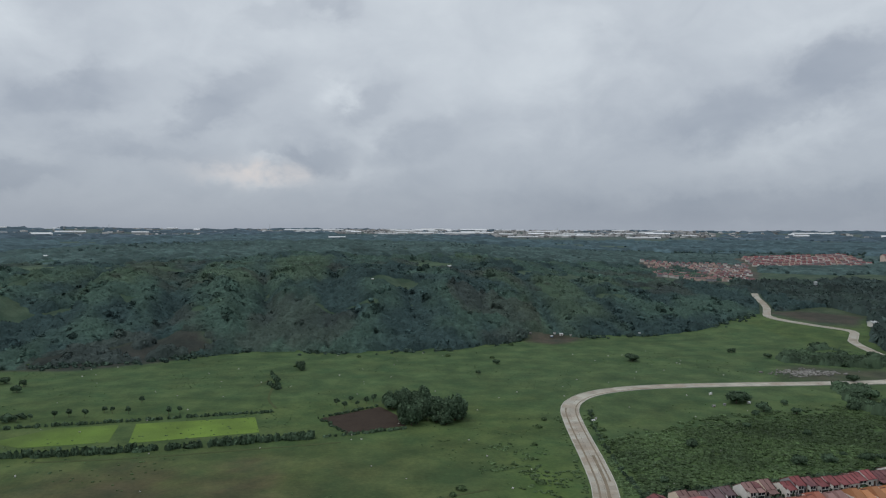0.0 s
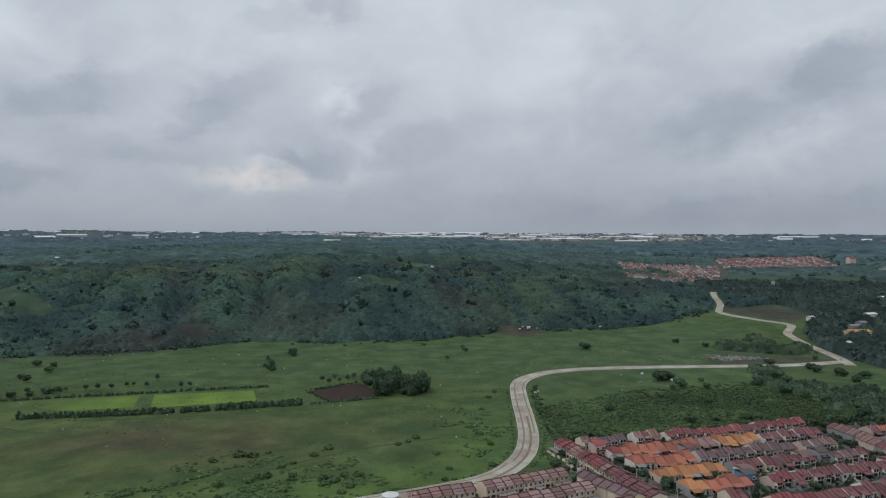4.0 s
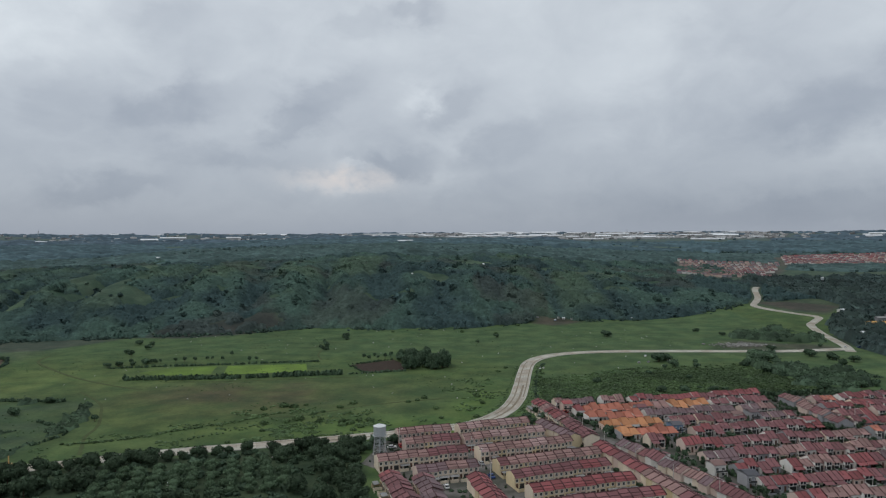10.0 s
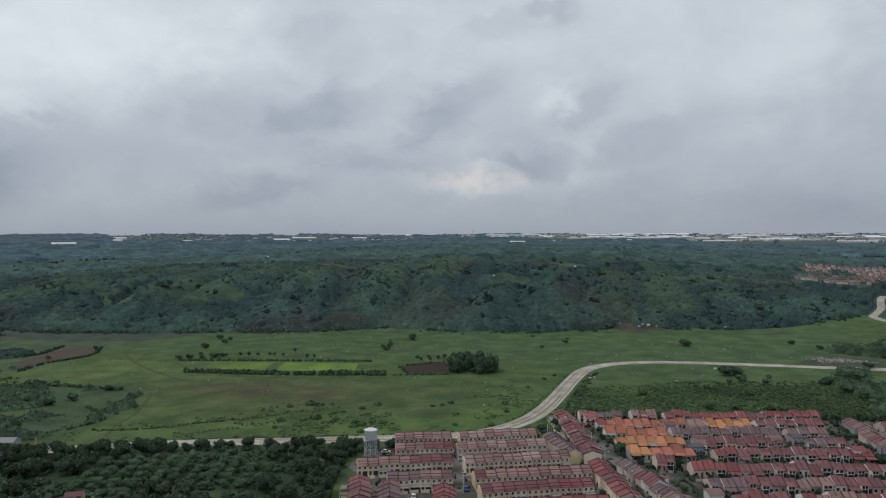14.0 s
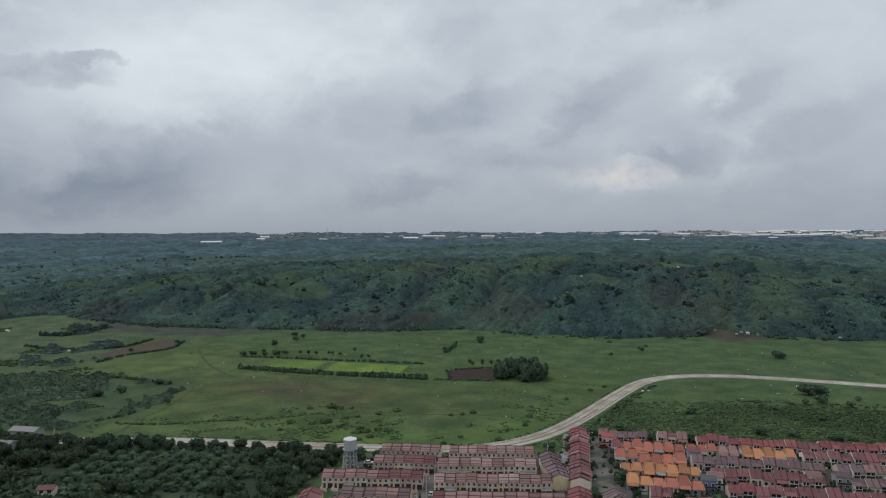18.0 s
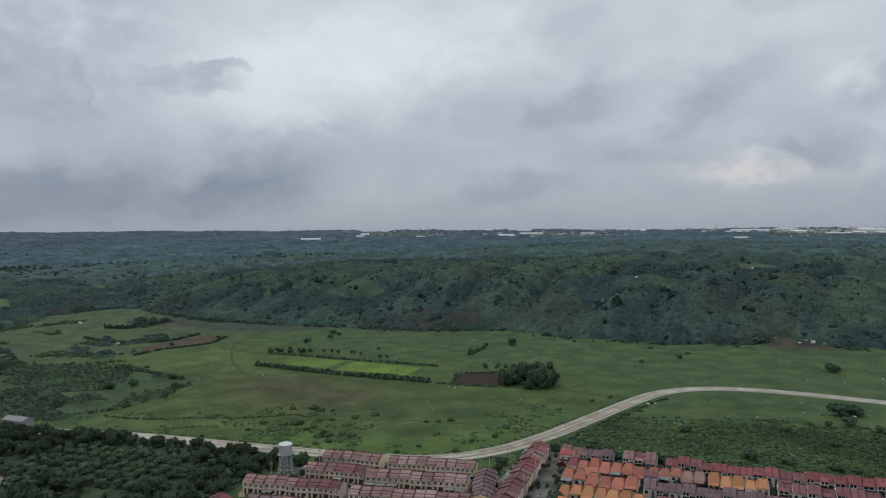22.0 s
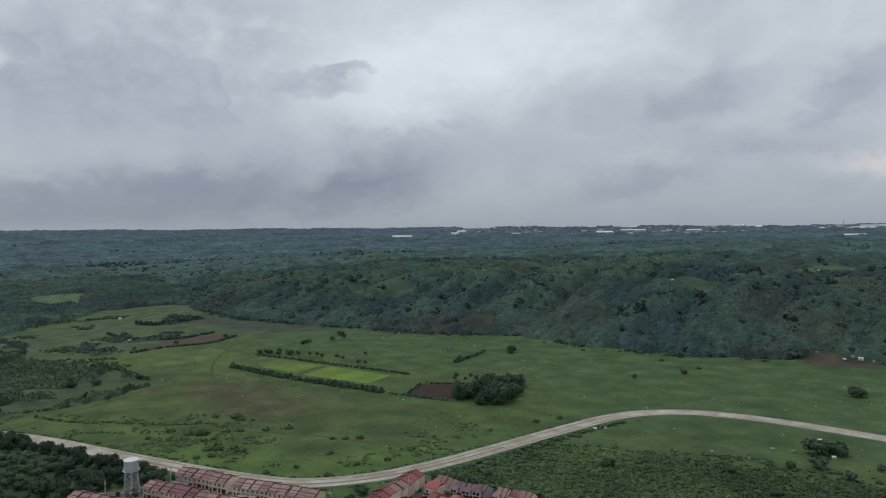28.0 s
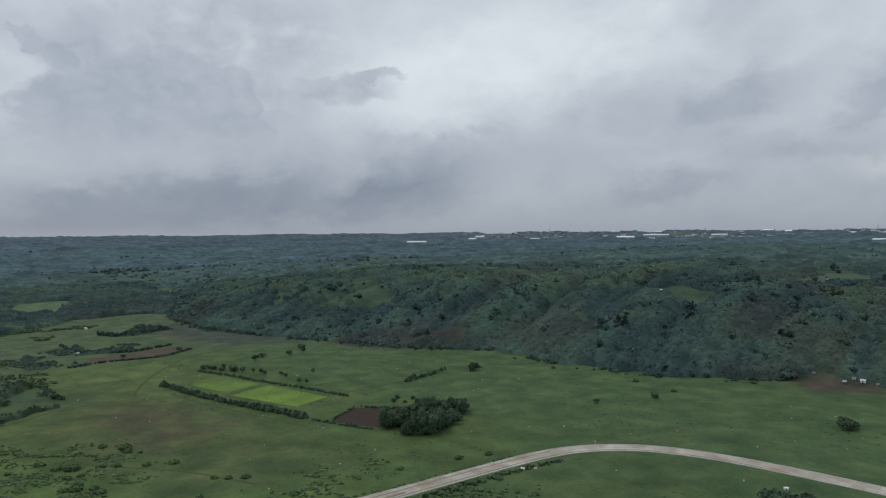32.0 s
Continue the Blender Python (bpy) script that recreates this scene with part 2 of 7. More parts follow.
M = {}
M["ground"] = material("ground_soil_and_grass", (0.1, 0.15, 0.05), 0.95, 0.5, 0.05, 0.6, 0.3, attribute="soil", gloss=0.15, weeds=0.045)
M["leaf"] = material("tree_leaves", (0.062, 0.098, 0.060), 0.7, 0.35, 0.35, 2.2, 0.3, spread=0.5, tint="tint", gloss=0.06)
M["orchard_leaf"] = material("mango_leaves", (0.078, 0.120, 0.070), 0.7, 0.3, 0.3, 2.2, 0.3, spread=0.3, tint="tint", gloss=0.06)
M["forest_leaf"] = material("forest_tree_leaves", (0.046, 0.070, 0.042), 0.7, 0.35, 0.35, 2.2, 0.3, spread=0.45, tint="tint", gloss=0.06)
M["hill_leaf"] = material("hillside_leaves", (0.05, 0.08, 0.06), 0.85, 0.16, 0.05, 0.34, 1.0, attribute="leaf_color", gloss=0.04, deep=2.4, grain=6.5)
M["wood_leaf"] = material("woodland_leaves", (0.055, 0.088, 0.066), 0.75, 0.36, 0.03, 0.5, 0.6, tint="tint", deep=1.2, grain=2.0, dark=(0.045, 0.072, 0.062), gloss=0.08)
M["east_leaf"] = material("eastern_woodland_leaves", (0.047, 0.072, 0.063), 0.75, 0.36, 0.03, 0.5, 0.6, tint="tint", deep=1.2, grain=2.0, dark=(0.037, 0.057, 0.054), gloss=0.08)
M["thicket_leaf"] = material("thicket_leaves", (0.060, 0.095, 0.056), 0.75, 0.4, 0.03, 0.5, 0.3, tint="tint", dark=(0.049, 0.077, 0.050), gloss=0.06)
# haze put into the leaf colour: bluer and paler from ring to ring
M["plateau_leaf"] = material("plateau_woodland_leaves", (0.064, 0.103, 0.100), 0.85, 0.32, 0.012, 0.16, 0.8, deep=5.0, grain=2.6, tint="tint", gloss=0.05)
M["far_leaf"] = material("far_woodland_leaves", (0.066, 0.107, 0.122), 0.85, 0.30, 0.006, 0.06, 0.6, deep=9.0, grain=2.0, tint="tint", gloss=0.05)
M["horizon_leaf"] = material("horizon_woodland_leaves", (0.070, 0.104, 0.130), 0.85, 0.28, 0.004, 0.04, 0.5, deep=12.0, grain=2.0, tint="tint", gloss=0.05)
M["scrub_leaf"] = material("scrub_leaves", (0.078, 0.124, 0.052), 0.7, 0.35, 0.04, 0.5, 0.2, tint="tint", dark=(0.060, 0.096, 0.044), gloss=0.1)
M["bark"] = material("bark", (0.09, 0.065, 0.045), 0.9, 0.3, 2.0, 12.0, 0.5)
M["concrete"] = material("road_concrete", (0.40, 0.385, 0.335), 0.85, 0.22, 0.12, 1.5, 0.15, spread=0.22, dark=(0.30, 0.26, 0.21))
M["kerb"] = material("kerb_concrete", (0.48, 0.46, 0.42), 0.85, 0.15, 0.3, 2.0, 0.1)
M["joint"] = material("road_joint", (0.17, 0.15, 0.125), 0.95, 0.25, 0.2, 2.0, 0.1)
M["street"] = material("street_concrete", (0.150, 0.141, 0.132), 0.9, 0.35, 0.15, 1.4, 0.15, dark=(0.062, 0.064, 0.053))
M["lane"] = material("lane_concrete", (0.105, 0.098, 0.09), 0.9, 0.35, 0.15, 1.4, 0.15, dark=(0.042, 0.048, 0.036))
M["track"] = material("worn_earth", (0.066, 0.084, 0.038), 0.95, 0.3, 0.15, 1.5, 0.3, gloss=0.08)
M["dirt"] = material("dried_mud", (0.20, 0.165, 0.12), 0.95, 0.35, 0.2, 1.5, 0.2)
M["crop"] = material("young_crop", (0.142, 0.226, 0.045), 0.9, 0.3, 0.06, 1.1, 0.4, dark=(0.108, 0.168, 0.040), gloss=0.08)
M["crop_dull"] = material("grown_crop", (0.116, 0.186, 0.042), 0.9, 0.3, 0.06, 1.1, 0.4, dark=(0.088, 0.136, 0.038), gloss=0.08)
M["town"] = material("town_render", (0.30, 0.30, 0.30), 0.8, 0.2, 0.01, 0.1, 0.0, tint="tint")
M["rubble"] = material("rubble_stone", (0.24, 0.235, 0.22), 0.95, 0.3, 0.3, 2.0, 0.4, tint="tint")
M["pale_stone"] = material("pale_stone", (0.5, 0.49, 0.46), 0.9, 0.2, 0.8, 5.0, 0.2, tint="tint")
M["plough"] = material("ploughed_soil", (0.047, 0.036, 0.029), 0.95, 0.3, 0.15, 1.3, 0.6, gloss=0.08)
M["redsoil"] = material("bare_reddish_soil", (0.082, 0.066, 0.050), 0.95, 0.3, 0.08, 1.0, 0.4, gloss=0.08)
M["glass"] = material("dark_window_pane", (0.02, 0.024, 0.03), 0.15, 0.2, 1.0, 5.0, 0.0)
M["frame"] = material("white_painted_frame", (0.75, 0.73, 0.69), 0.6, 0.1, 1.0, 8.0, 0.0)
M["door"] = material("brown_door", (0.11, 0.06, 0.04), 0.6, 0.2, 1.0, 8.0, 0.1, spread=0.5)
M["gate"] = material("dark_gate_metal", (0.05, 0.05, 0.05), 0.5, 0.2, 1.0, 8.0, 0.1, metal=0.3)
M["steel"] = material("galvanised_steel", (0.42, 0.44, 0.45), 0.5, 0.15, 0.8, 6.0, 0.05, metal=0.4)
M["tank"] = material("weathered_tank_steel", (0.40, 0.43, 0.44), 0.5, 0.15, 0.5, 3.0, 0.05, metal=0.2, streak=0.15)
M["tank_top"] = material("pale_tank_roof", (0.62, 0.64, 0.64), 0.5, 0.12, 0.5, 4.0, 0.05)
M["rubber"] = material("rubber", (0.02, 0.02, 0.02), 0.9, 0.1, 2.0, 20.0, 0.0)
M["shed_roof"] = material("white_sheet_roof", (0.60, 0.62, 0.64), 0.5, 0.12, 0.01, 0.1, 0.0, spread=0.35)
M["shed_wall"] = material("pale_shed_wall", (0.42, 0.43, 0.43), 0.8, 0.15, 0.02, 0.2, 0.0, spread=0.4)
M["yellow_roof"] = material("ochre_sheet_roof", (0.46, 0.25, 0.07), 0.6, 0.15, 0.3, 3.0, 0.05)
M["grey_roof"] = material("grey_sheet_roof", (0.22, 0.22, 0.215), 0.7, 0.2, 0.2, 2.0, 0.05, spread=0.3)
WALLS = {
    "cream": (0.71, 0.61, 0.49), "white": (0.68, 0.66, 0.62), "buff": (0.64, 0.53, 0.34), "grey": (0.30, 0.30, 0.31), "blue": (0.16, 0.24, 0.34), "rose": (0.58, 0.46, 0.40),
}
for k, c in WALLS.items():
    M["wall_" + k] = material(k + "_plaster", c, 0.85, 0.16, 0.35, 3.0, 0.06, spread=0.22, streak=0.4)
ROOFS = {
    "red": (0.205, 0.064, 0.066), "maroon": (0.168, 0.074, 0.078), "plum": (0.136, 0.092, 0.098), "brown": (0.222, 0.136, 0.124), "pinkish": (0.275, 0.188, 0.178),
    "orange": (0.40, 0.185, 0.088), "coral": (0.34, 0.125, 0.085), "slate": (0.10, 0.10, 0.115), "crimson": (0.25, 0.065, 0.065),
}
for k, c in ROOFS.items():
    M["roof_" + k] = material(k + "_roof_sheet", c, 0.65, 0.26, 0.3, 2.5, 0.1, spread=0.5)
M["ridge"] = material("dark_ridge_cap", (0.062, 0.026, 0.028), 0.7, 0.2, 0.6, 5.0, 0.0)
PAINTS = {"white": (0.62, 0.62, 0.62), "black": (0.02, 0.02, 0.022), "silver": (0.36, 0.37, 0.38), "red": (0.3, 0.02, 0.02), "blue": (0.03, 0.06, 0.18)}
for k, c in PAINTS.items():
    M["paint_" + k] = material(k + "_car_paint", c, 0.3, 0.05, 1.0, 8.0, 0.0)
M["digger"] = material("yellow_machine_paint", (0.34, 0.22, 0.08), 0.5, 0.15, 1.0, 8.0, 0.0)


# ---- building blocks ----
def part(name, mesh, parent=None, label="", mat=None):
    ob = new(name, mesh)
    if mat and not mesh.materials:
        mesh.materials.append(mat)
    if parent:
        ob.parent = parent
    if label:
        ob["label"] = label
    return ob


def raw_mesh(name, verts, faces, mat=None):
    me = bpy.data.meshes.new(name)
    me.from_pydata([tuple(map(float, v)) for v in verts], [], faces)
    me.update()
    if mat:
        me.materials.append(mat)
    return me


def solid(name, boxes, mat, bevel=0.0):
    """One mesh of boxes, each (x0, x1, y0, y1, z0, z1)."""
    bm = bmesh.new()
    for x0, x1, y0, y1, z0, z1 in boxes:
        v = [bm.verts.new(p) for p in ((x0, y0, z0), (x1, y0, z0), (x1, y1, z0), (x0, y1, z0), (x0, y0, z1), (x1, y0, z1), (x1, y1, z1), (x0, y1, z1))]
        for f in ((3, 2, 1, 0), (4, 5, 6, 7), (0, 1, 5, 4), (1, 2, 6, 5), (2, 3, 7, 6), (3, 0, 4, 7)):
            bm.faces.new([v[i] for i in f])
    if bevel:
        bmesh.ops.bevel(bm, geom=list(bm.edges), offset=bevel, segments=1, affect="EDGES", profile=0.7)
    me = bpy.data.meshes.new(name)
    bm.to_mesh(me)
    bm.free()
    me.materials.append(mat)
    return me


def prism(name, outline, a0, a1, mat, axis="x"):
    """An outline of (across, z) drawn out from a0 to a1 along an axis."""
    n = len(outline)
    turn = (lambda a, b, z: (a, b, z)) if axis == "x" else (lambda a, b, z: (b, a, z))
    verts = [turn(a, b, z) for a in (a0, a1) for b, z in outline]
    faces = [list(range(n)), list(range(2 * n - 1, n - 1, -1))] + [[i, n + i, n + (i + 1) % n, (i + 1) % n] for i in range(n)]
    bm = bmesh.new()
    vs = [bm.verts.new(v) for v in verts]
    for f in faces:
        bm.faces.new([vs[i] for i in f])
    bmesh.ops.recalc_face_normals(bm, faces=bm.faces)
    me = bpy.data.meshes.new(name)
    bm.to_mesh(me)
    bm.free()
    me.materials.append(mat)
    return me


def joined(name, meshes):
    """Several meshes as one, each keeping its own material."""
    bm = bmesh.new()
    mats = []
    for k, me in enumerate(meshes):
        first = len(bm.faces)
        bm.from_mesh(me)
        bm.faces.ensure_lookup_table()
        for f in bm.faces[first:]:
            f.material_index = k
        mats.append(me.materials[0])
    me = bpy.data.meshes.new(name)
    bm.to_mesh(me)
    bm.free()
    for m in mats:
        me.materials.append(m)
    return me


def tube(name, runs, mat, sides=8):
    """One mesh of round bars, each ((x, y, z), (x, y, z), radius, end radius)."""
    verts, faces = [], []
    for a, b, r0, r1 in runs:
        a, b = Vector(a), Vector(b)
        q = (b - a).to_track_quat("Z", "Y")
        base = len(verts)
        for end, r in ((a, r0), (b, r1)):
            for i in range(sides):
                t = 2 * math.pi * i / sides
                verts.append(end + q @ Vector((r * math.cos(t), r * math.sin(t), 0)))
        for i in range(sides):
            j = (i + 1) % sides
            faces.append([base + i, base + j, base + sides + j, base + sides + i])
        faces += [list(range(base + sides - 1, base - 1, -1)), list(range(base + sides, base + 2 * sides))]
    return raw_mesh(name, verts, faces, mat)


MADE = {}


def place(key, build, m):
    """The first call builds the thing; later ones copy it, sharing its meshes."""
    if key not in MADE:
        MADE[key] = ob = build()
    else:
        ob = copy_thing(MADE[key], m)
    ob.matrix_basis = m
    return ob


def at(x, y, turn=0.0, size=1.0, up=0.0):
    z = float(height(x, y)) + up
    return Matrix.LocRotScale((x, y, z), Euler((0, 0, turn)), (size, size, size) if isinstance(size, (int, float)) else size)


def inside(px, py, poly):
    """Which of the points lie in the polygon."""
    hit = np.zeros(np.shape(px), bool)
    n = len(poly)
    for i in range(n):
        (x0, y0), (x1, y1) = poly[i], poly[(i + 1) % n]
        if y0 == y1:
            continue
        hit ^= ((y0 > py) != (y1 > py)) & (px < (x1 - x0) * (py - y0) / (y1 - y0) + x0)
    return hit


def wave(x, y, size, seed=0.0):
    """A cheap rolling field in -1 to 1, about size metres from hill to hollow."""
    a = np.sin(x / size + 1.7 * np.sin(y / size * 0.8 + seed) + seed) + np.sin(y / size * 1.1 + 1.4 * np.sin(x / size * 0.7 - seed) + 2 * seed)
    b = np.sin(x / size * 2.3 + 1.1 * np.sin(y / size * 1.9 + 3 + seed)) * np.sin(y / size * 2.1 + seed)
    return np.clip(0.38 * a + 0.35 * b, -1, 1)



def smooth(v):
    v = np.clip(v, 0, 1)
    return v * v * (3 - 2 * v)


def chance(i, j, seed):
    v = np.sin(i * 127.1 + j * 311.7 + seed * 74.7) * 43758.5453
    return v - np.floor(v)


def fbm(x, y, size, seed, octaves=3):
    """Uneven noise in 0 to 1 with ever smaller lumps, the largest about size metres."""
    total, amp, norm = 0.0, 1.0, 0.0
    for o in range(octaves):
        i, j = np.floor(x / size), np.floor(y / size)
        u, v = smooth(x / size - i), smooth(y / size - j)
        k = seed + 7 * o
        low = chance(i, j, k) * (1 - u) + chance(i + 1, j, k) * u
        high = chance(i, j + 1, k) * (1 - u) + chance(i + 1, j + 1, k) * u
        total, norm = total + amp * (low * (1 - v) + high * v), norm + amp
        size, amp = size * 0.47, amp * 0.6
    return total / norm


def spur(x, y):
    """0 in the gullies that run down the hill, 1 along the spurs between them."""
    p = (x + 0.10 * (y - 700) + 70 * (fbm(x, y, 190, 3.0, 2) - 0.5)) / 25
    return 0.78 * np.abs(np.sin(p)) + 0.22 * np.abs(np.sin(2.6 * p + 1.0 + y / 70))


FOOT_X = [-1500, -1000, -800, -628, -487, -384, -307, -235, -150, -68, 10, 95, 205, 276, 377, 600, 1500]
FOOT_Y = [900, 800, 720, 640, 622, 640, 664, 679, 732, 722, 728, 783, 800, 826, 880, 960, 1100]
def height(x, y):
    x, y = np.asarray(x, float), np.asarray(y, float)
    s = y - np.interp(x, FOOT_X, FOOT_Y)
    crest = np.interp(x, [-1500, -900, -600, -400, -150, 0, 100, 215, 388, 520], [16, 20, 46, 53, 58, 53, 53, 42, 16, 10])
    run = np.interp(x, [-1000, -500, -380, -250, -150, 0, 215, 388], [400, 350, 340, 290, 220, 210, 220, 300])
    q = np.clip(s / run, 0, 1)
    z = crest * (1 - (1 - q) ** 2)
    z += 4 * q * (1 - q) * crest / 55 * (spur(x, y) - 0.6) * np.interp(x, [-700, -120, 20, 300], [19, 19, 11, 8])
    r = np.hypot(x, y - 300)
    z += q * smooth((1200 - r) / 200) * (crest / 55 * 9 * (fbm(x, y, 120, 9.0, 3) - 0.5) + 1.8 * np.sin(x / 47 + 2) * np.sin(y / 61))
    z += 8 * smooth((s - run) / 350)
    z += 15 * smooth((y - 640) / 330) * smooth((x - 230) / 150)
    z += (98 - z) * np.clip((r - 950) / 3200, 0, 1)
    z += 4 * np.sin(x / 310 + 1) * np.sin(y / 270) * smooth((r - 1300) / 600) * smooth((3400 - r) / 1200)
    return z


# ---- the lie of the land ----
# bare and grassy openings in the woods, and the wide zones of the plain
KNOLL = [(-66, 843), (-48, 866), (-22, 886), (5, 850), (-33, 842)]
TOP_FIELD = [(-470, 960), (-400, 940), (-330, 960), (-330, 1010), (-420, 1040), (-480, 1010)]
TOP_FIELD_EAST = [(-5, 1050), (10, 1120), (50, 1110), (66, 1030), (40, 1003)]
SLOPE_FIELD = [(-560, 765), (-552, 800), (-505, 775), (-440, 706), (-452, 692), (-495, 714)]
FOOT_SOIL = [(-300, 662), (-262, 652), (-206, 684), (-180, 722), (-200, 745), (-250, 700), (-290, 682)]
FOOT_SOIL_WEST = [(-622, 645), (-661, 682), (-640, 712), (-548, 655), (-575, 640)]
FOOT_PLAIN = [(-415, 560), (-545, 600), (-548, 632), (-410, 668), (-310, 690), (-250, 695), (-185, 724), (-182, 712), (-262, 668), (-308, 655), (-331, 617), (-350, 585)]
WOOD_WEST = [(-690, 640), (-690, 543), (-645, 515), (-615, 461), (-567, 418), (-543, 394), (-500, 380), (-540, 330), (-420, 150), (-1300, 100), (-1300, 830), (-800, 740), (-640, 655)]
FAR_FIELD = [(-886, 513), (-963, 541), (-975, 586), (-960, 620), (-797, 553), (-790, 524)]
SHACK_SOIL = [(84, 770), (110, 750), (128, 764), (146, 786), (125, 797), (95, 794)]
DRY = [(-190, 432), (-150, 455), (-80, 455), (-55, 430), (-70, 408), (-120, 405), (-170, 410)]
SCRUB_WEST = [(-193, 318), (-186, 350), (-205, 395), (-260, 405), (-300, 396), (-340, 380), (-400, 350), (-420, 300), (-300, 262), (-190, 298)]
GREY_WEST = [(-282, 403), (-212, 407), (-202, 376), (-197, 349), (-205, 335), (-244, 370), (-272, 392)]
BARE_EAST = [(236, 628), (260, 647), (290, 630), (329, 622), (339, 603), (310, 586), (264, 587), (229, 600)]
BARE_WEST = [(-560, 625), (-490, 625), (-425, 575), (-487, 552)]
SCRUB_EAST = [(66, 405), (60, 440), (75, 470), (110, 490), (150, 500), (222, 520), (238, 470), (242, 436), (190, 422), (120, 408), (80, 398)]
DARK_FIELD = [(372, 880), (415, 885), (460, 848), (432, 806), (395, 825)]
VILLAGES = ([(340, 1112), (490, 1100), (655, 1400), (620, 1465), (460, 1492), (385, 1310)], [(636, 1395), (885, 1378), (1000, 1650), (700, 1590)])
VILLAGE_EDGE = [(318, 1040), (500, 1020), (500, 1115), (345, 1130)]
STADIUM = [(604, 1206), (760, 1240), (800, 1100), (651, 1130)]
WOOD_SW = [(-330, 150), (-330, 262), (-215, 268), (-160, 286), (-130, 299), (-90, 312), (-40, 327), (-30, 300), (-27, 275), (-14, 225), (-5, 150)]
WOOD_EAST = [(352, 560), (352, 640), (372, 690), (392, 735), (420, 775), (470, 850), (470, 905), (432, 960), (440, 1090), (560, 1120), (650, 1125), (760, 1060), (1100, 900), (1100, 450), (420, 420), (330, 470)]


def soil_colors(x, y):
    grass = np.array([0.066, 0.100, 0.036])
    c = np.ones(x.shape + (3,)) * grass
    n1, n2 = 2.6 * fbm(x, y, 45, 101.0, 4) - 1.3, 2.6 * fbm(x, y, 170, 111.0, 3) - 1.3
    c *= (1 + 0.14 * n1 + 0.14 * n2)[..., None]

    def blend(mask, color, k=1.0):
        c[...] = c * (1 - (mask * k)[..., None]) + np.array(color) * (mask * k)[..., None]

    def soft(poly, reach=6.0):
        m = np.zeros(x.shape)
        for dx, dy in ((0, 0), (1, 0), (-1, 0), (0, 1), (0, -1)):
            m += inside(x + dx * reach + 5 * n1, y + dy * reach + 5 * n2, poly)
        return m / 5

    # brighter meadow in the north and along the road, yellowish by the western track
    blend(smooth((y - 500) / 120) * (x < 330), (0.064, 0.100, 0.042), 0.85)
    blend(smooth((x - 20) / 60) * (y < 640), (0.064, 0.098, 0.042), 0.7)
    blend(np.exp(-(((x + 40) / 120) ** 2 + ((y - 352) / 22) ** 2)), (0.086, 0.136, 0.036), 0.8)
    blend(np.exp(-(((x + 270) / 70) ** 2 + ((y - 460) / 50) ** 2)), (0.108, 0.140, 0.046), 0.9)
    blend(np.exp(-(((x + 160) / 95) ** 2 + ((y - 385) / 45) ** 2)), (0.070, 0.080, 0.034), 0.8)
    blend(smooth((-330 - x) / 30) * (y < 660), (0.070, 0.096, 0.050), 0.85)
    ragged = smooth((fbm(x, y, 50, 141.0, 4) - 0.36) / 0.22)
    blend(np.exp(-(((x + 115) / 100) ** 2 + ((y - 432) / 38) ** 2)), (0.080, 0.084, 0.038), 0.7)
    blend(np.exp(-(((x - 20 - (y - 410) * 0.15) / 13) ** 2 + ((y - 408) / 40) ** 2)), (0.090, 0.142, 0.036), 0.8)
    blend(soft(DRY, 14) * ragged, (0.076, 0.062, 0.038), 0.8)
    blend(np.exp(-(((x + 186) / 16) ** 2 + ((y - 352) / 42) ** 2)), (0.084, 0.116, 0.040), 0.7)
    blend(np.exp(-(((x + 60) / 45) ** 2 + ((y - 405) / 28) ** 2)) * ragged, (0.076, 0.072, 0.036), 0.6)
    blend(soft(GREY_WEST, 3), (0.046, 0.068, 0.038), 0.95)
    blend(soft(BARE_EAST, 5), (0.064, 0.062, 0.046), 0.85)
    blend(soft(SCRUB_WEST, 14), (0.050, 0.076, 0.042), 0.92)
    blend(soft(BARE_WEST, 8), (0.062, 0.062, 0.042), 0.85)
    blend(soft(SCRUB_EAST, 12), (0.060, 0.096, 0.036), 0.9)
    streak = smooth((fbm(x * 0.4, y, 30, 121.0, 4) - 0.52) / 0.14) * (y > 330) * (y < 560)
    blend(streak, (0.080, 0.112, 0.038), 0.45)
    patch = smooth((fbm(x, y, 60, 131.0, 4) - 0.55) / 0.12)
    blend(patch, (0.050, 0.076, 0.030), 0.4)
    # woodland floor on the hill and beyond
    s = y - np.interp(x, FOOT_X, FOOT_Y)
    hill = smooth((s + 6 * n1) / 10)
    r = np.hypot(x, y - 300)
    far = np.maximum(hill, smooth((r - 1150) / 200))
    blend(np.clip(far, 0, 1), (0.050, 0.077, 0.050))
    blend(inside(x, y, WOOD_EAST) * 1.0, (0.042, 0.060, 0.034))
    blend(inside(x, y, WOOD_SW) * 1.0, (0.042, 0.060, 0.032))
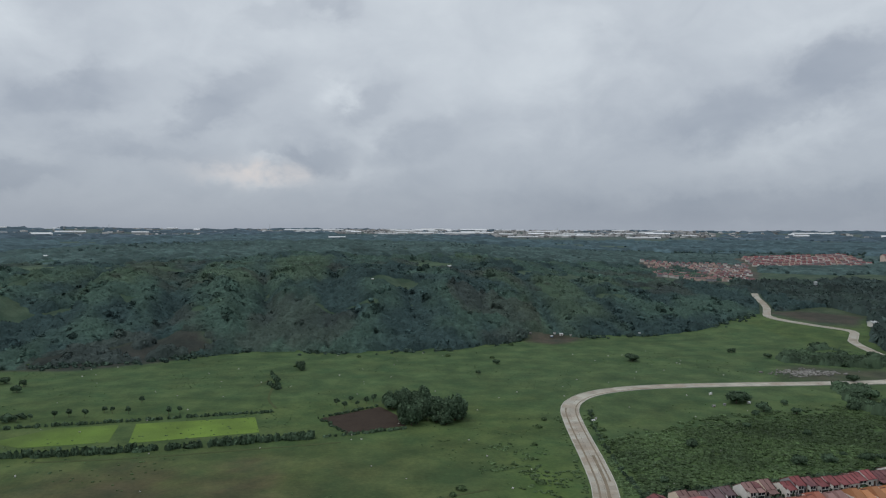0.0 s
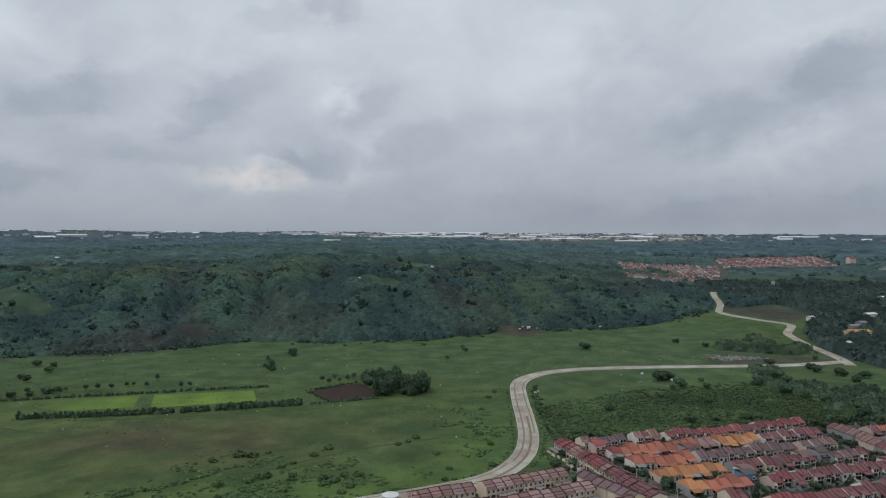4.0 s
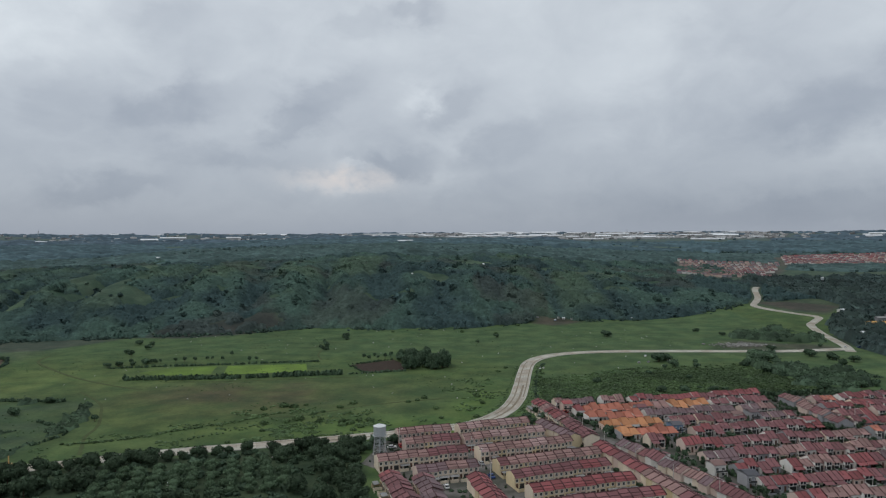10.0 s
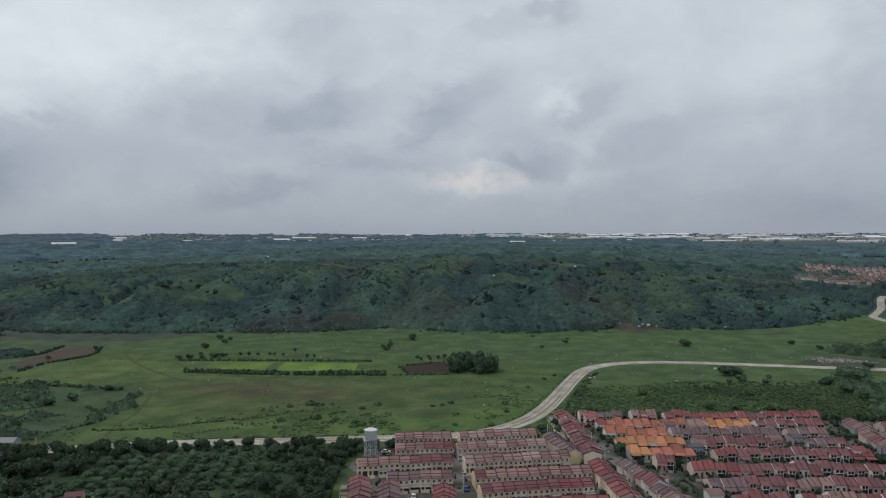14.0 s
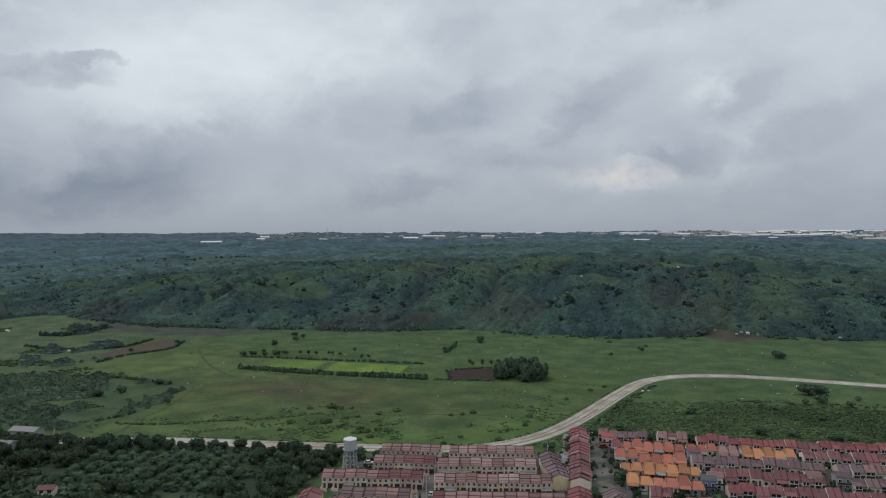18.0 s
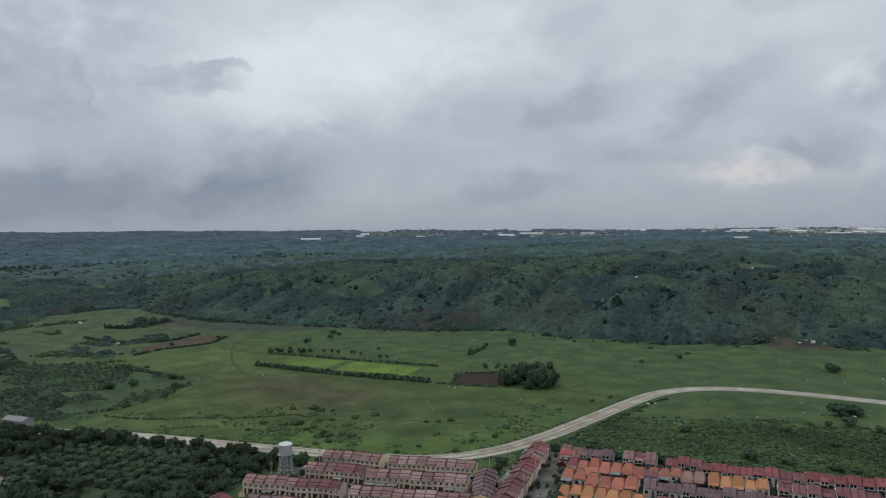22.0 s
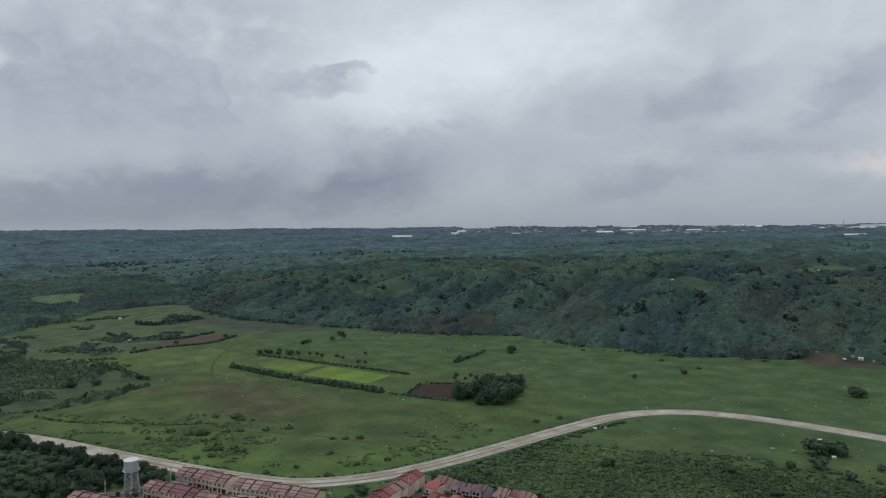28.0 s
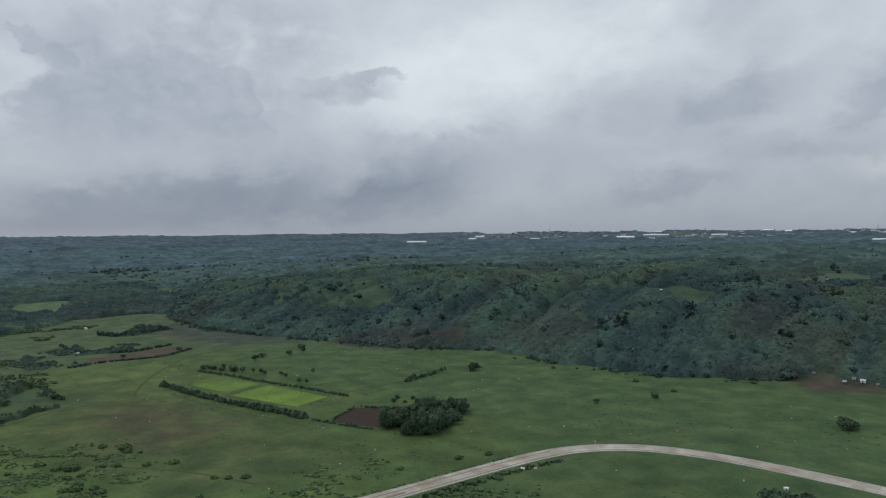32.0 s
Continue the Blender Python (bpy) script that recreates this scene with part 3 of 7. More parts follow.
    for poly, color in ((KNOLL, (0.058, 0.086, 0.055)), (TOP_FIELD, (0.062, 0.094, 0.056)), (TOP_FIELD_EAST, (0.060, 0.092, 0.054)), (SLOPE_FIELD, (0.062, 0.092, 0.055)),
                        (FOOT_PLAIN, (0.052, 0.063, 0.047)), (FOOT_SOIL, (0.042, 0.044, 0.040)), (FOOT_SOIL_WEST, (0.044, 0.046, 0.042)), (WOOD_WEST, (0.042, 0.060, 0.036)), (FAR_FIELD, (0.086, 0.125, 0.062)), (SHACK_SOIL, (0.062, 0.052, 0.042)), ([(362, 884), (374, 908), (432, 960), (472, 905), (472, 845), (420, 795), (385, 812)], (0.050, 0.068, 0.042)), (DARK_FIELD, (0.056, 0.048, 0.040)),
                        (STADIUM, (0.056, 0.078, 0.052)), (VILLAGES[0], (0.085, 0.072, 0.062)), (VILLAGES[1], (0.10, 0.072, 0.062))):
        blend(soft(poly, 4), color, 0.92)
    # pale clearings scattered over the far country, their green blued for haze
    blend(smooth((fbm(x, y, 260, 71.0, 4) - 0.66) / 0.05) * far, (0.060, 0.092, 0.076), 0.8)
    # haze painted on the ground: paler and greyer blue beyond 2450 m
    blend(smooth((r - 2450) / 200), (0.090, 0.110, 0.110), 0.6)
    return np.clip(c * [0.93, 1.0, 1.05], 0, 1)


def make_ground():
    xs = np.unique(np.concatenate([np.arange(-6600, -1200, 120.0), np.arange(-1200, 700, 6.0), np.arange(700, 6600, 118.0)]))
    ys = np.unique(np.concatenate([np.arange(-2400, 150, 75.0), np.arange(150, 1300, 6.0), np.arange(1300, 6600, 118.0)]))
    gx, gy = np.meshgrid(xs, ys)
    gz = height(gx, gy)
    gz = gz + 0.25 * wave(gx, gy, 22, 1.0) * (gz > 3) - 0.02
    nx, ny = len(xs), len(ys)
    idx = np.arange(nx * ny).reshape(ny, nx)
    quads = np.stack([idx[:-1, :-1], idx[:-1, 1:], idx[1:, 1:], idx[1:, :-1]], -1).reshape(-1, 4)
    me = bpy.data.meshes.new("ground")
    me.vertices.add(nx * ny)
    me.vertices.foreach_set("co", np.stack([gx, gy, gz], -1).ravel())
    me.loops.add(quads.size)
    me.loops.foreach_set("vertex_index", quads.ravel())
    me.polygons.add(len(quads))
    me.polygons.foreach_set("loop_start", np.arange(0, quads.size, 4))
    me.update(calc_edges=True)
    me.shade_smooth()
    col = me.attributes.new("soil", "FLOAT_COLOR", "POINT")
    rgba = np.ones((nx * ny, 4))
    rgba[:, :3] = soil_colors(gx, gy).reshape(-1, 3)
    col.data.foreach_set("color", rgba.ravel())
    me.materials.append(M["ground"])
    tagged(new("ground", me), "green grassy plain rising to a wooded hill and a far plateau", "ground", kind="structure")


make_ground()


def spline(points, step):
    """Points at even steps along a smooth curve through the given ones."""
    p = np.array(points, float)
    p = np.vstack([2 * p[0] - p[1], p, 2 * p[-1] - p[-2]])
    out = []
    for i in range(1, len(p) - 2):
        for t in np.linspace(0, 1, 24, endpoint=False):
            a, b, c, d = p[i - 1 : i + 3]
            out.append(0.5 * (2 * b + (c - a) * t + (2 * a - 5 * b + 4 * c - d) * t**2 + (3 * b - a - 3 * c + d) * t**3))
    out.append(p[-2])
    out = np.array(out)
    d = np.r_[0, np.cumsum(np.hypot(*np.diff(out, axis=0).T))]
    n = max(2, int(round(d[-1] / step)))
    u = np.linspace(0, d[-1], n + 1)
    return np.stack([np.interp(u, d, out[:, 0]), np.interp(u, d, out[:, 1])], -1)


def sides(line):
    t = np.gradient(line, axis=0)
    t /= np.hypot(*t.T)[:, None]
    return np.stack([-t[:, 1], t[:, 0]], -1)


def ribbon(name, line, offset, width, top, depth, mat):
    """A strip along a line: its middle at offset to the left, with thickness."""
    nrm = sides(line)
    a, b = line + nrm * (offset + width / 2), line + nrm * (offset - width / 2)
    za, zb = height(*a.T), height(*b.T)
    z = np.maximum(za, zb) + top
    n = len(line)
    verts = np.concatenate([np.c_[a, z], np.c_[b, z], np.c_[a, z - depth], np.c_[b, z - depth]])
    faces = []
    for i in range(n - 1):
        j = i + 1
        faces += [[i, n + i, n + j, j], [2 * n + i, i, j, 2 * n + j], [n + i, 3 * n + i, 3 * n + j, n + j]]
    faces += [[0, 2 * n, 3 * n, n], [n - 1, 2 * n - 1, 4 * n - 1, 3 * n - 1]]
    return raw_mesh(name, verts, faces, mat)


ROAD = [(-212, 262), (-185, 281), (-160, 292), (-137, 303), (-109, 313), (-84, 320.5), (-37, 335.5), (-3, 348), (20, 361), (36, 384), (45, 413), (50.5, 447), (55, 482), (58.5, 507), (63, 531), (71, 550),
        (86, 567), (107, 578), (137, 584.5), (187, 587), (246, 587), (292, 589), (340, 600)]
ROAD_NORTH = [(334, 585), (344, 612), (352, 645), (361, 690), (372, 732), (386, 752), (402, 779), (384, 805), (368, 832), (364, 856), (376, 880), (388, 903), (405, 954), (420, 985)]


def make_road(name, points, width, label, slab=True):
    line = spline(points, 4.6)
    thing = tagged(new(name), label, "road", kind="structure")
    part("road_bed", ribbon("road_bed", line, 0, width, 0.12, 0.5, M["joint"] if slab else M["concrete"]), thing)
    for s in (1, -1):
        part("kerb", ribbon("kerb", line, s * (width / 2 + 0.15), 0.3, 0.30, 0.6, M["kerb"]), thing)
    if slab:
        nrm = sides(line)
        lanes = [(-width / 2 + 0.05, -0.05), (0.05, width / 2 - 0.05)]
        t = np.gradient(line, axis=0)
        t /= np.hypot(*t.T)[:, None]
        for i in range(len(line) - 1):
            for lo, hi in lanes:
                c = [line[i] + nrm[i] * lo + t[i] * 0.04, line[i + 1] + nrm[i + 1] * lo - t[i + 1] * 0.04, line[i + 1] + nrm[i + 1] * hi - t[i + 1] * 0.04, line[i] + nrm[i] * hi + t[i] * 0.04]
                lift = 0.15 + 0.012 * random.random()
                z = max(float(height(*p)) for p in c)
                zz = [max(float(height(*line[k] )), z - 0.6) for k in (i, i + 1, i + 1, i)]
                v = [(*p, q + lift) for p, q in zip(c, zz)] + [(*p, q + lift - 0.1) for p, q in zip(c, zz)]
                part("slab", raw_mesh("slab", v, [[0, 1, 2, 3], [0, 4, 5, 1], [1, 5, 6, 2], [2, 6, 7, 3], [3, 7, 4, 0]], M["concrete"]), thing)
    return thing


main_road = make_road("road", ROAD, 9.6, "pale concrete two-lane road with dirty slabs and low kerbs")
for off, wide, a, b in ((-1.2, 1.3, 36, 78), (2.2, 0.8, 60, 96), (3.4, 0.6, 30, 60), (-3.2, 0.7, 70, 120)):
    part("dirt_strip", ribbon("dirt_strip", spline(ROAD, 4.6)[a:b], off, wide, 0.185, 0.03, M["dirt"]), main_road, "brown mud smeared along the slabs")
make_road("road_north", ROAD_NORTH, 7.2, "pale concrete road winding up past the trees", False)


def sheet(name, poly, mat, label, category, lift=0.06):
    """A flat piece of ground with a thin edge, on the plain."""
    n = len(poly)
    v = [(x, y, float(height(x, y)) + lift) for x, y in poly] + [(x, y, float(height(x, y)) - 0.3) for x, y in poly]
    f = [list(range(n))] + [[i, n + i, n + (i + 1) % n, (i + 1) % n] for i in range(n)]
    bm = bmesh.new()
    vs = [bm.verts.new(p) for p in v]
    for q in f:
        bm.faces.new([vs[i] for i in q])
    bmesh.ops.recalc_face_normals(bm, faces=bm.faces)
    me = bpy.data.meshes.new(name)
    bm.to_mesh(me)
    bm.free()
    me.materials.append(mat)
    return tagged(new(name, me), label, category, kind="structure")


sheet("field", [(-203, 512), (-174, 517), (-168, 487), (-205, 481), (-222, 490)], M["crop_dull"], "bright green young crop in a hedged field", "field")
sheet("field", [(-166, 518), (-108, 527), (-101, 499), (-158, 485)], M["crop"], "bright yellow-green crop in a hedged field", "field")
sheet("field", [(-73, 523), (-58, 533), (-42, 545), (-30, 520), (-29, 506), (-58, 494)], M["plough"], "freshly ploughed dark brown field beside a grove", "field")
sheet("field", [(-372, 468), (-386, 538), (-362, 551), (-343, 518), (-344, 478), (-354, 455)], M["redsoil"], "bare reddish soil strip between rough pastures", "field")
for line, w, lab in (([(-330, 560), (-322, 532), (-290, 500), (-255, 471), (-220, 449), (-194, 437)], 2.2, "worn earth track across the meadow"),
                     ([(-160, 305), (-166, 318), (-173, 333), (-177, 352), (-190, 380), (-203, 402), (-230, 430)], 1.8, "worn earth track at the edge of the scrub"),
                     ([(-190, 460), (-150, 463), (-100, 472), (-60, 480)], 1.5, "faint wheel track beside the hedge"),
                     ([(-100, 372), (-75, 376), (-40, 400), (0, 416)], 1.4, "faint ditch line through the grass"),
                     ([(-122, 600), (-112, 622), (-108, 570), (-100, 545)], 1.5, "faint path through the meadow")):
    me = ribbon("track", spline(line, 5), 0, w, 0.05, 0.2, M["track"])
    tagged(new("path", me), lab, "path", kind="structure")


# ---- houses ----
STREETS_WEST = [(-24, 330), (52, 362), (57, 396), (66, 400), (82, 340), (118, 262), (128, 222), (-8, 215), (-12, 280), (-30, 296)]
STREETS_EAST = [(66, 399), (130, 417), (206, 426), (290, 440), (300, 380), (215, 330), (205, 215), (128, 215), (118, 262), (82, 340)]
sheet("pavement", STREETS_WEST, M["street"], "stained concrete streets and yards between terraced houses", "street", 0.04)
sheet("pavement", STREETS_EAST, M["lane"], "stained concrete lanes and yards between terraced houses", "street", 0.05)


def window(x, z, y, wide, tall, parent, name="window"):
    """A framed window in a wall whose outer face is at y; out says which way is outside."""
    out = -1 if y < 0 else 1
    a, b = sorted((y - out * 0.05, y + out * 0.05))
    edge = 0.17
    frame_mesh = solid("frame", [(x - wide / 2 - edge, x + wide / 2 + edge, a, b, z + tall, z + tall + edge), (x - wide / 2 - edge, x + wide / 2 + edge, a, b + 0.03, z - edge, z),
                                   (x - wide / 2 - edge, x - wide / 2, a, b, z, z + tall), (x + wide / 2, x + wide / 2 + edge, a, b, z, z + tall), (x - 0.03, x + 0.03, a, b, z, z + tall)], M["frame"])
    c, d = sorted((y - out * 0.02, y + out * 0.025))
    pane_mesh = solid("pane", [(x - wide / 2, x + wide / 2, c, d, z, z + tall)], M["glass"])
    w = part(name, frame_mesh, parent)
    part("pane", pane_mesh, w)
    return w


def plain_window(x, z, y, wide, tall, parent):
    """A small window in one body: a proud frame round a set-back pane, in a wall facing -y."""
    v = []
    for grow, depth in ((0.1, 0.02), (0.1, -0.07), (0.0, -0.07), (0.0, -0.025)):
        a, b, lo, hi = x - wide / 2 - grow, x + wide / 2 + grow, z - grow, z + tall + grow
        v += [(a, y + depth, lo), (b, y + depth, lo), (b, y + depth, hi), (a, y + depth, hi)]
    f = [[4 * k + i, 4 * k + (i + 1) % 4, 4 * k + 4 + (i + 1) % 4, 4 * k + 4 + i] for k in range(3) for i in range(4)]
    me = raw_mesh("window", v, f + [[12, 13, 14, 15]], M["frame"])
    me.materials.append(M["glass"])
    me.polygons[12].material_index = 1
    return part("window", me, parent)


def roof_half(name, w0, w1, y0, z0, y1, z1, thick, mat):
    """One pitched slab of roof from the eave (y0, z0) to the ridge (y1, z1), with raised seams."""
    me = prism(name, [(y0, z0), (y1, z1), (y1, z1 + thick), (y0, z0 + thick)], w0, w1, mat)
    return me


def townhouse(roof, wall, w=4.4, d=7.6, eave=4.9, ridge=6.3, seed=0):
    """A two-storey terraced unit: front towards -y."""
    ob = new("townhouse")
    h = d / 2
    part("wall", prism("wall", [(-h, 0), (h, 0), (h, eave - 0.3), (0, ridge - 0.25), (-h, eave - 0.3)], -w / 2 + 0.01, w / 2 - 0.01, M["wall_" + wall]), ob)
    f = part("roof", roof_half("roof", -w / 2 + 0.12, w / 2 - 0.12, -h + 0.15, eave + 0.12, 0, ridge, 0.12, M["roof_" + roof]), ob)
    part("roof", roof_half("roof", -w / 2 + 0.12, w / 2 - 0.12, h + 0.45, eave - 0.16, 0, ridge, 0.12, M["roof_" + roof]), ob)
    step = eave + 0.12 + (1.5 - 0.15) / (h - 0.15) * (ridge - eave - 0.12)
    part("verge_cap", joined("verge_cap", [
        prism("verge_cap", [(-h - 0.75, eave - 0.45), (-h + 0.1, eave + 0.1), (0, ridge + 0.05), (h + 0.5, eave - 0.16), (h + 0.5, eave + 0.08), (0, ridge + 0.3), (-h + 0.1, eave + 0.36), (-h - 0.78, eave - 0.2)], w / 2 - 0.2, w / 2 + 0.2, M["ridge"]),
        solid("step", [(-w / 2 + 0.2, w / 2 - 0.2, -h + 1.4, -h + 1.65, step - 0.1, step + 0.24), (-w / 2 + 0.2, w / 2 - 0.2, -0.16, 0.16, ridge - 0.1, ridge + 0.22)], M["ridge"])]), f)
    # the lower eave strip, the ledge over the ground floor and its dark opening
    part("eave_roof", roof_half("eave_roof", -w / 2 + 0.06, w / 2 - 0.06, -h - 0.75, eave - 0.5, -h + 0.3, eave - 0.02, 0.1, M["roof_" + roof]), ob)
    part("gate", solid("gate", [(0.1, w / 2 - 0.2, -h - 0.05, -h + 0.02, 0.05, 2.0)], M["gate"]), ob)
    for x in (-w / 4, w / 4):
        window(x, 2.8, -h, 0.9, 1.05, ob)
    part("door", solid("door", [(-w / 4 - 0.45, -w / 4 + 0.45, -h - 0.06, -h + 0.02, 0.02, 2.05)], M["door"], 0.015), ob)
    if seed == 0:
        part("carport", solid("carport", [(-w / 2 + 0.2, w / 2 - 0.2, -h - 3.4, -h - 1.0, 2.2, 2.28), (-w / 2 + 0.2, -w / 2 + 0.3, -h - 3.3, -h - 3.2, 0, 2.2), (w / 2 - 0.3, w / 2 - 0.2, -h - 3.3, -h - 3.2, 0, 2.2)], M["grey_roof"]), ob)
    part("yard_wall", solid("yard_wall", [(-w / 2, -w / 2 + 0.12, -h - 3.6, -h, 0, 1.2), (-w / 2 + 0.12, w / 2 - (1.6 if seed else 0.9), -h - 3.6, -h - 3.48, 0, 1.35)], M["wall_" + wall]), ob)
    return ob


def cottage(roof, wall, w=4.8, d=8.0, eave=3.0, ridge=4.7, seed=0, hipped=False):
    """A low terraced unit with a loft, a lean-to in front and a yard wall."""
    rnd = random.Random(seed)
    ob = new("cottage")
    h = d / 2
    part("wall", prism("wall", [(-h, 0), (h, 0), (h, eave - 0.2), (0, (eave if hipped else ridge) - 0.05), (-h, eave - 0.2)], -w / 2 + 0.01, w / 2 - 0.01, M["wall_" + wall]), ob)
    if hipped:
        k = 1.0
        v = [(-w / 2 + 0.05, -h - 0.6, eave - 0.25), (w / 2 - 0.05, -h - 0.6, eave - 0.25), (w / 2 - 0.05, h + 0.5, eave - 0.2), (-w / 2 + 0.05, h + 0.5, eave - 0.2), (-w / 2 + k, 0, ridge + 0.12), (w / 2 - k, 0, ridge + 0.12),
             (-w / 2 + 0.05, -h - 0.6, eave - 0.4), (w / 2 - 0.05, -h - 0.6, eave - 0.4), (w / 2 - 0.05, h + 0.5, eave - 0.35), (-w / 2 + 0.05, h + 0.5, eave - 0.35)]
        f = part("roof", raw_mesh("roof", v, [[0, 1, 5, 4], [1, 2, 5], [2, 3, 4, 5], [3, 0, 4], [0, 6, 7, 1], [1, 7, 8, 2], [2, 8, 9, 3], [3, 9, 6, 0], [9, 8, 7, 6]], M["roof_" + roof]), ob)
        part("ridge_cap", prism("ridge_cap", [(-0.2, ridge + 0.08), (0, ridge + 0.25), (0.2, ridge + 0.08)], -w / 2 + k, w / 2 - k, M["ridge"]), f)
    else:
        f = part("roof", roof_half("roof", -w / 2 + 0.08, w / 2 - 0.08, -h - 0.5, eave - 0.2, 0, ridge, 0.12, M["roof_" + roof]), ob)
        part("roof", roof_half("roof", -w / 2 + 0.08, w / 2 - 0.08, h + 0.4, eave - 0.16, 0, ridge, 0.12, M["roof_" + roof]), ob)
        seam = [(-h - 0.55, eave - 0.2), (0, ridge + 0.05), (h + 0.45, eave - 0.16), (h + 0.45, eave + 0.05), (0, ridge + 0.24), (-h - 0.55, eave + 0.01)]
        part("verge_cap", joined("verge_cap", [prism("verge_cap", seam, w / 2 - 0.19, w / 2 + 0.19, M["ridge"]), prism("verge_cap", [(y, z - 0.04) for y, z in seam], -0.12, 0.12, M["ridge"])]), f)
    plain_window(-w / 4, 0.95, -h, 1.2, 1.1, ob)
    part("door", solid("door", [(w / 4 - 0.45, w / 4 + 0.45, -h - 0.06, -h + 0.02, 0.02, 2.05)], M["door"], 0.015), ob)
    kind = rnd.random()
    if kind < 0.72 and not hipped:  # a pale upper room built out over the yard, a dark panel below for the porch's shade
        x0, x1 = rnd.choice(((-w / 2 + 0.05, 0.3), (-0.4, w / 2 - 0.15), (-w / 2 + 0.05, w / 2 - 1.2)))
        y0 = -h - rnd.uniform(0.9, 1.7)
        k = (x1 - x0) / 2
        r = part("upper_room", joined("upper_room", [
            solid("room", [(x0, x1, y0, -h - 0.02, 2.1, 3.55), (x0, x0 + 0.2, y0, y0 + 0.2, 0, 2.1), (x1 - 0.2, x1, y0, y0 + 0.2, 0, 2.1)], M["wall_white"]),
            solid("porch", [(-w / 2 + 0.2, w / 2 - 0.2, -h - 0.09, -h - 0.03, 0.1, 2.0)], M["gate"]),
            solid("panes", [(x0 + 0.25, x0 + k - 0.15, y0 - 0.04, y0 + 0.02, 2.4, 3.3), (x0 + k + 0.15, x1 - 0.25, y0 - 0.04, y0 + 0.02, 2.4, 3.3)], M["glass"])]), ob)
        part("room_roof", prism("room_roof", [(y0 - 0.3, 3.4), (-h + 1.2, 4.0), (-h + 1.2, 4.1), (y0 - 0.3, 3.5)], x0 - 0.15, x1 + 0.15, M["roof_" + roof]), r)
    elif kind < 0.9:
        part("lean_to", roof_half("lean_to", -w / 2 + 0.15, w / 2 - 0.4, -h - 2.8, 2.2, -h - 0.05, 2.75, 0.08, M["grey_roof" if rnd.random() < 0.5 else "roof_" + roof]), ob)
    part("yard_wall", solid("yard_wall", [(-w / 2, -w / 2 + 0.12, -h - 3.4, -h, 0, 1.3), (-w / 2 + 0.12, w / 2 - 1.6, -h - 3.4, -h - 3.28, 0, 0.9)], M["wall_" + ("grey" if rnd.random() < 0.6 else wall)]), ob)
    return ob


WORDS = {"red": "red", "maroon": "dark red", "plum": "purplish", "brown": "brown", "pinkish": "faded pinkish", "orange": "bright orange", "coral": "orange-red", "slate": "dark grey", "crimson": "crimson"}
HOUSE = random.Random(11)


def row(p, q, builder, roofs, walls, unit, group, flip=False, skip=0.0, **more):
    """A terrace of units with its ridge from p to q."""
    p, q = Vector(p), Vector(q)
    n = max(1, round((q - p).length / unit))
    turn = math.atan2(q.y - p.y, q.x - p.x) + (math.pi if flip else 0)
    run, left = HOUSE.choice(roofs), 0
    for i in range(n):
        if left <= 0:
            run, left = HOUSE.choice(roofs), HOUSE.randint(1, 4)
        left -= 1
        if HOUSE.random() < skip:
            continue
        c = p + (q - p) * ((i + 0.5) / n)
        wall, seed = HOUSE.choice(walls), HOUSE.randint(0, 4) if builder is cottage else HOUSE.randint(0, 2)
        lift = HOUSE.choice((0.0, 0.0, 0.3, 0.5, 0.9)) if builder is cottage else HOUSE.choice((0.0, 0.1))
        side = Vector((-math.sin(turn), math.cos(turn))) * (HOUSE.uniform(-0.9, 0.9) if builder is cottage else 0.55 * (i // 2 % 2))
        c = c + side
        size = ((q - p).length / n / unit * 0.998, 1.0 + HOUSE.uniform(-0.03, 0.03), 1.0 + lift * 0.3)
        hipped = more.get("hipped", False)
        ob = place((builder is townhouse, run, wall, seed, hipped), lambda: builder(run, wall, seed=seed, **more), at(c.x, c.y, turn, size))
        what = "two-storey terraced house" if builder is townhouse else "low terraced house"
        tagged(ob, f"{wall} {what} with a {WORDS[run]} pitched roof", "house", group)


WEST, EAST = "terraces by the water tower", "terraces east of the lane"
TOWN = dict(builder=townhouse, walls=["cream", "cream", "cream", "buff", "rose"], unit=4.35, group=WEST)
for p, q, roofs in (
    ((-18, 329), (7, 337.5), ["pinkish", "brown"]), ((11, 338), (46, 351.5), ["brown", "pinkish"]),
    ((-13, 313.5), (11.5, 322), ["brown", "maroon"]), ((13.5, 320.5), (52, 335.5), ["brown", "pinkish"]),
    ((-22.5, 289), (15, 303.5), ["maroon", "brown"]), ((20.5, 302.5), (63, 319.5), ["brown", "pinkish", "brown"]),
    ((-5, 275.5), (19.5, 284), ["plum", "brown"]), ((28, 285), (73, 302.5), ["maroon", "brown"]),
    ((33, 270.5), (73.5, 287.5), ["red", "maroon"]), ((39, 256), (80, 270.5), ["red"]), ((45, 241.5), (87, 255), ["red", "maroon"]),
):
    row(p, q, roofs=roofs, **TOWN)
for p, q, roofs, flip in (
    ((-1.5, 268), (6.5, 238), ["plum", "maroon"], False), ((19.5, 268.5), (29, 237), ["maroon", "red"], True), ((-15, 271), (-3, 238), ["red", "maroon"], False),
    ((53.5, 347.5), (66.5, 321.5), ["slate", "plum"], True), ((56, 392), (74, 322), ["maroon", "brown", "red"], False), ((76, 311), (102, 234), ["brown", "maroon", "red"], True),
):
    row(p, q, roofs=roofs, flip=flip, **TOWN)


def uv(u, v):
    c, s = math.cos(radians(12)), math.sin(radians(12))
    return (65 + u * c - v * s, 392 + u * s + v * c)


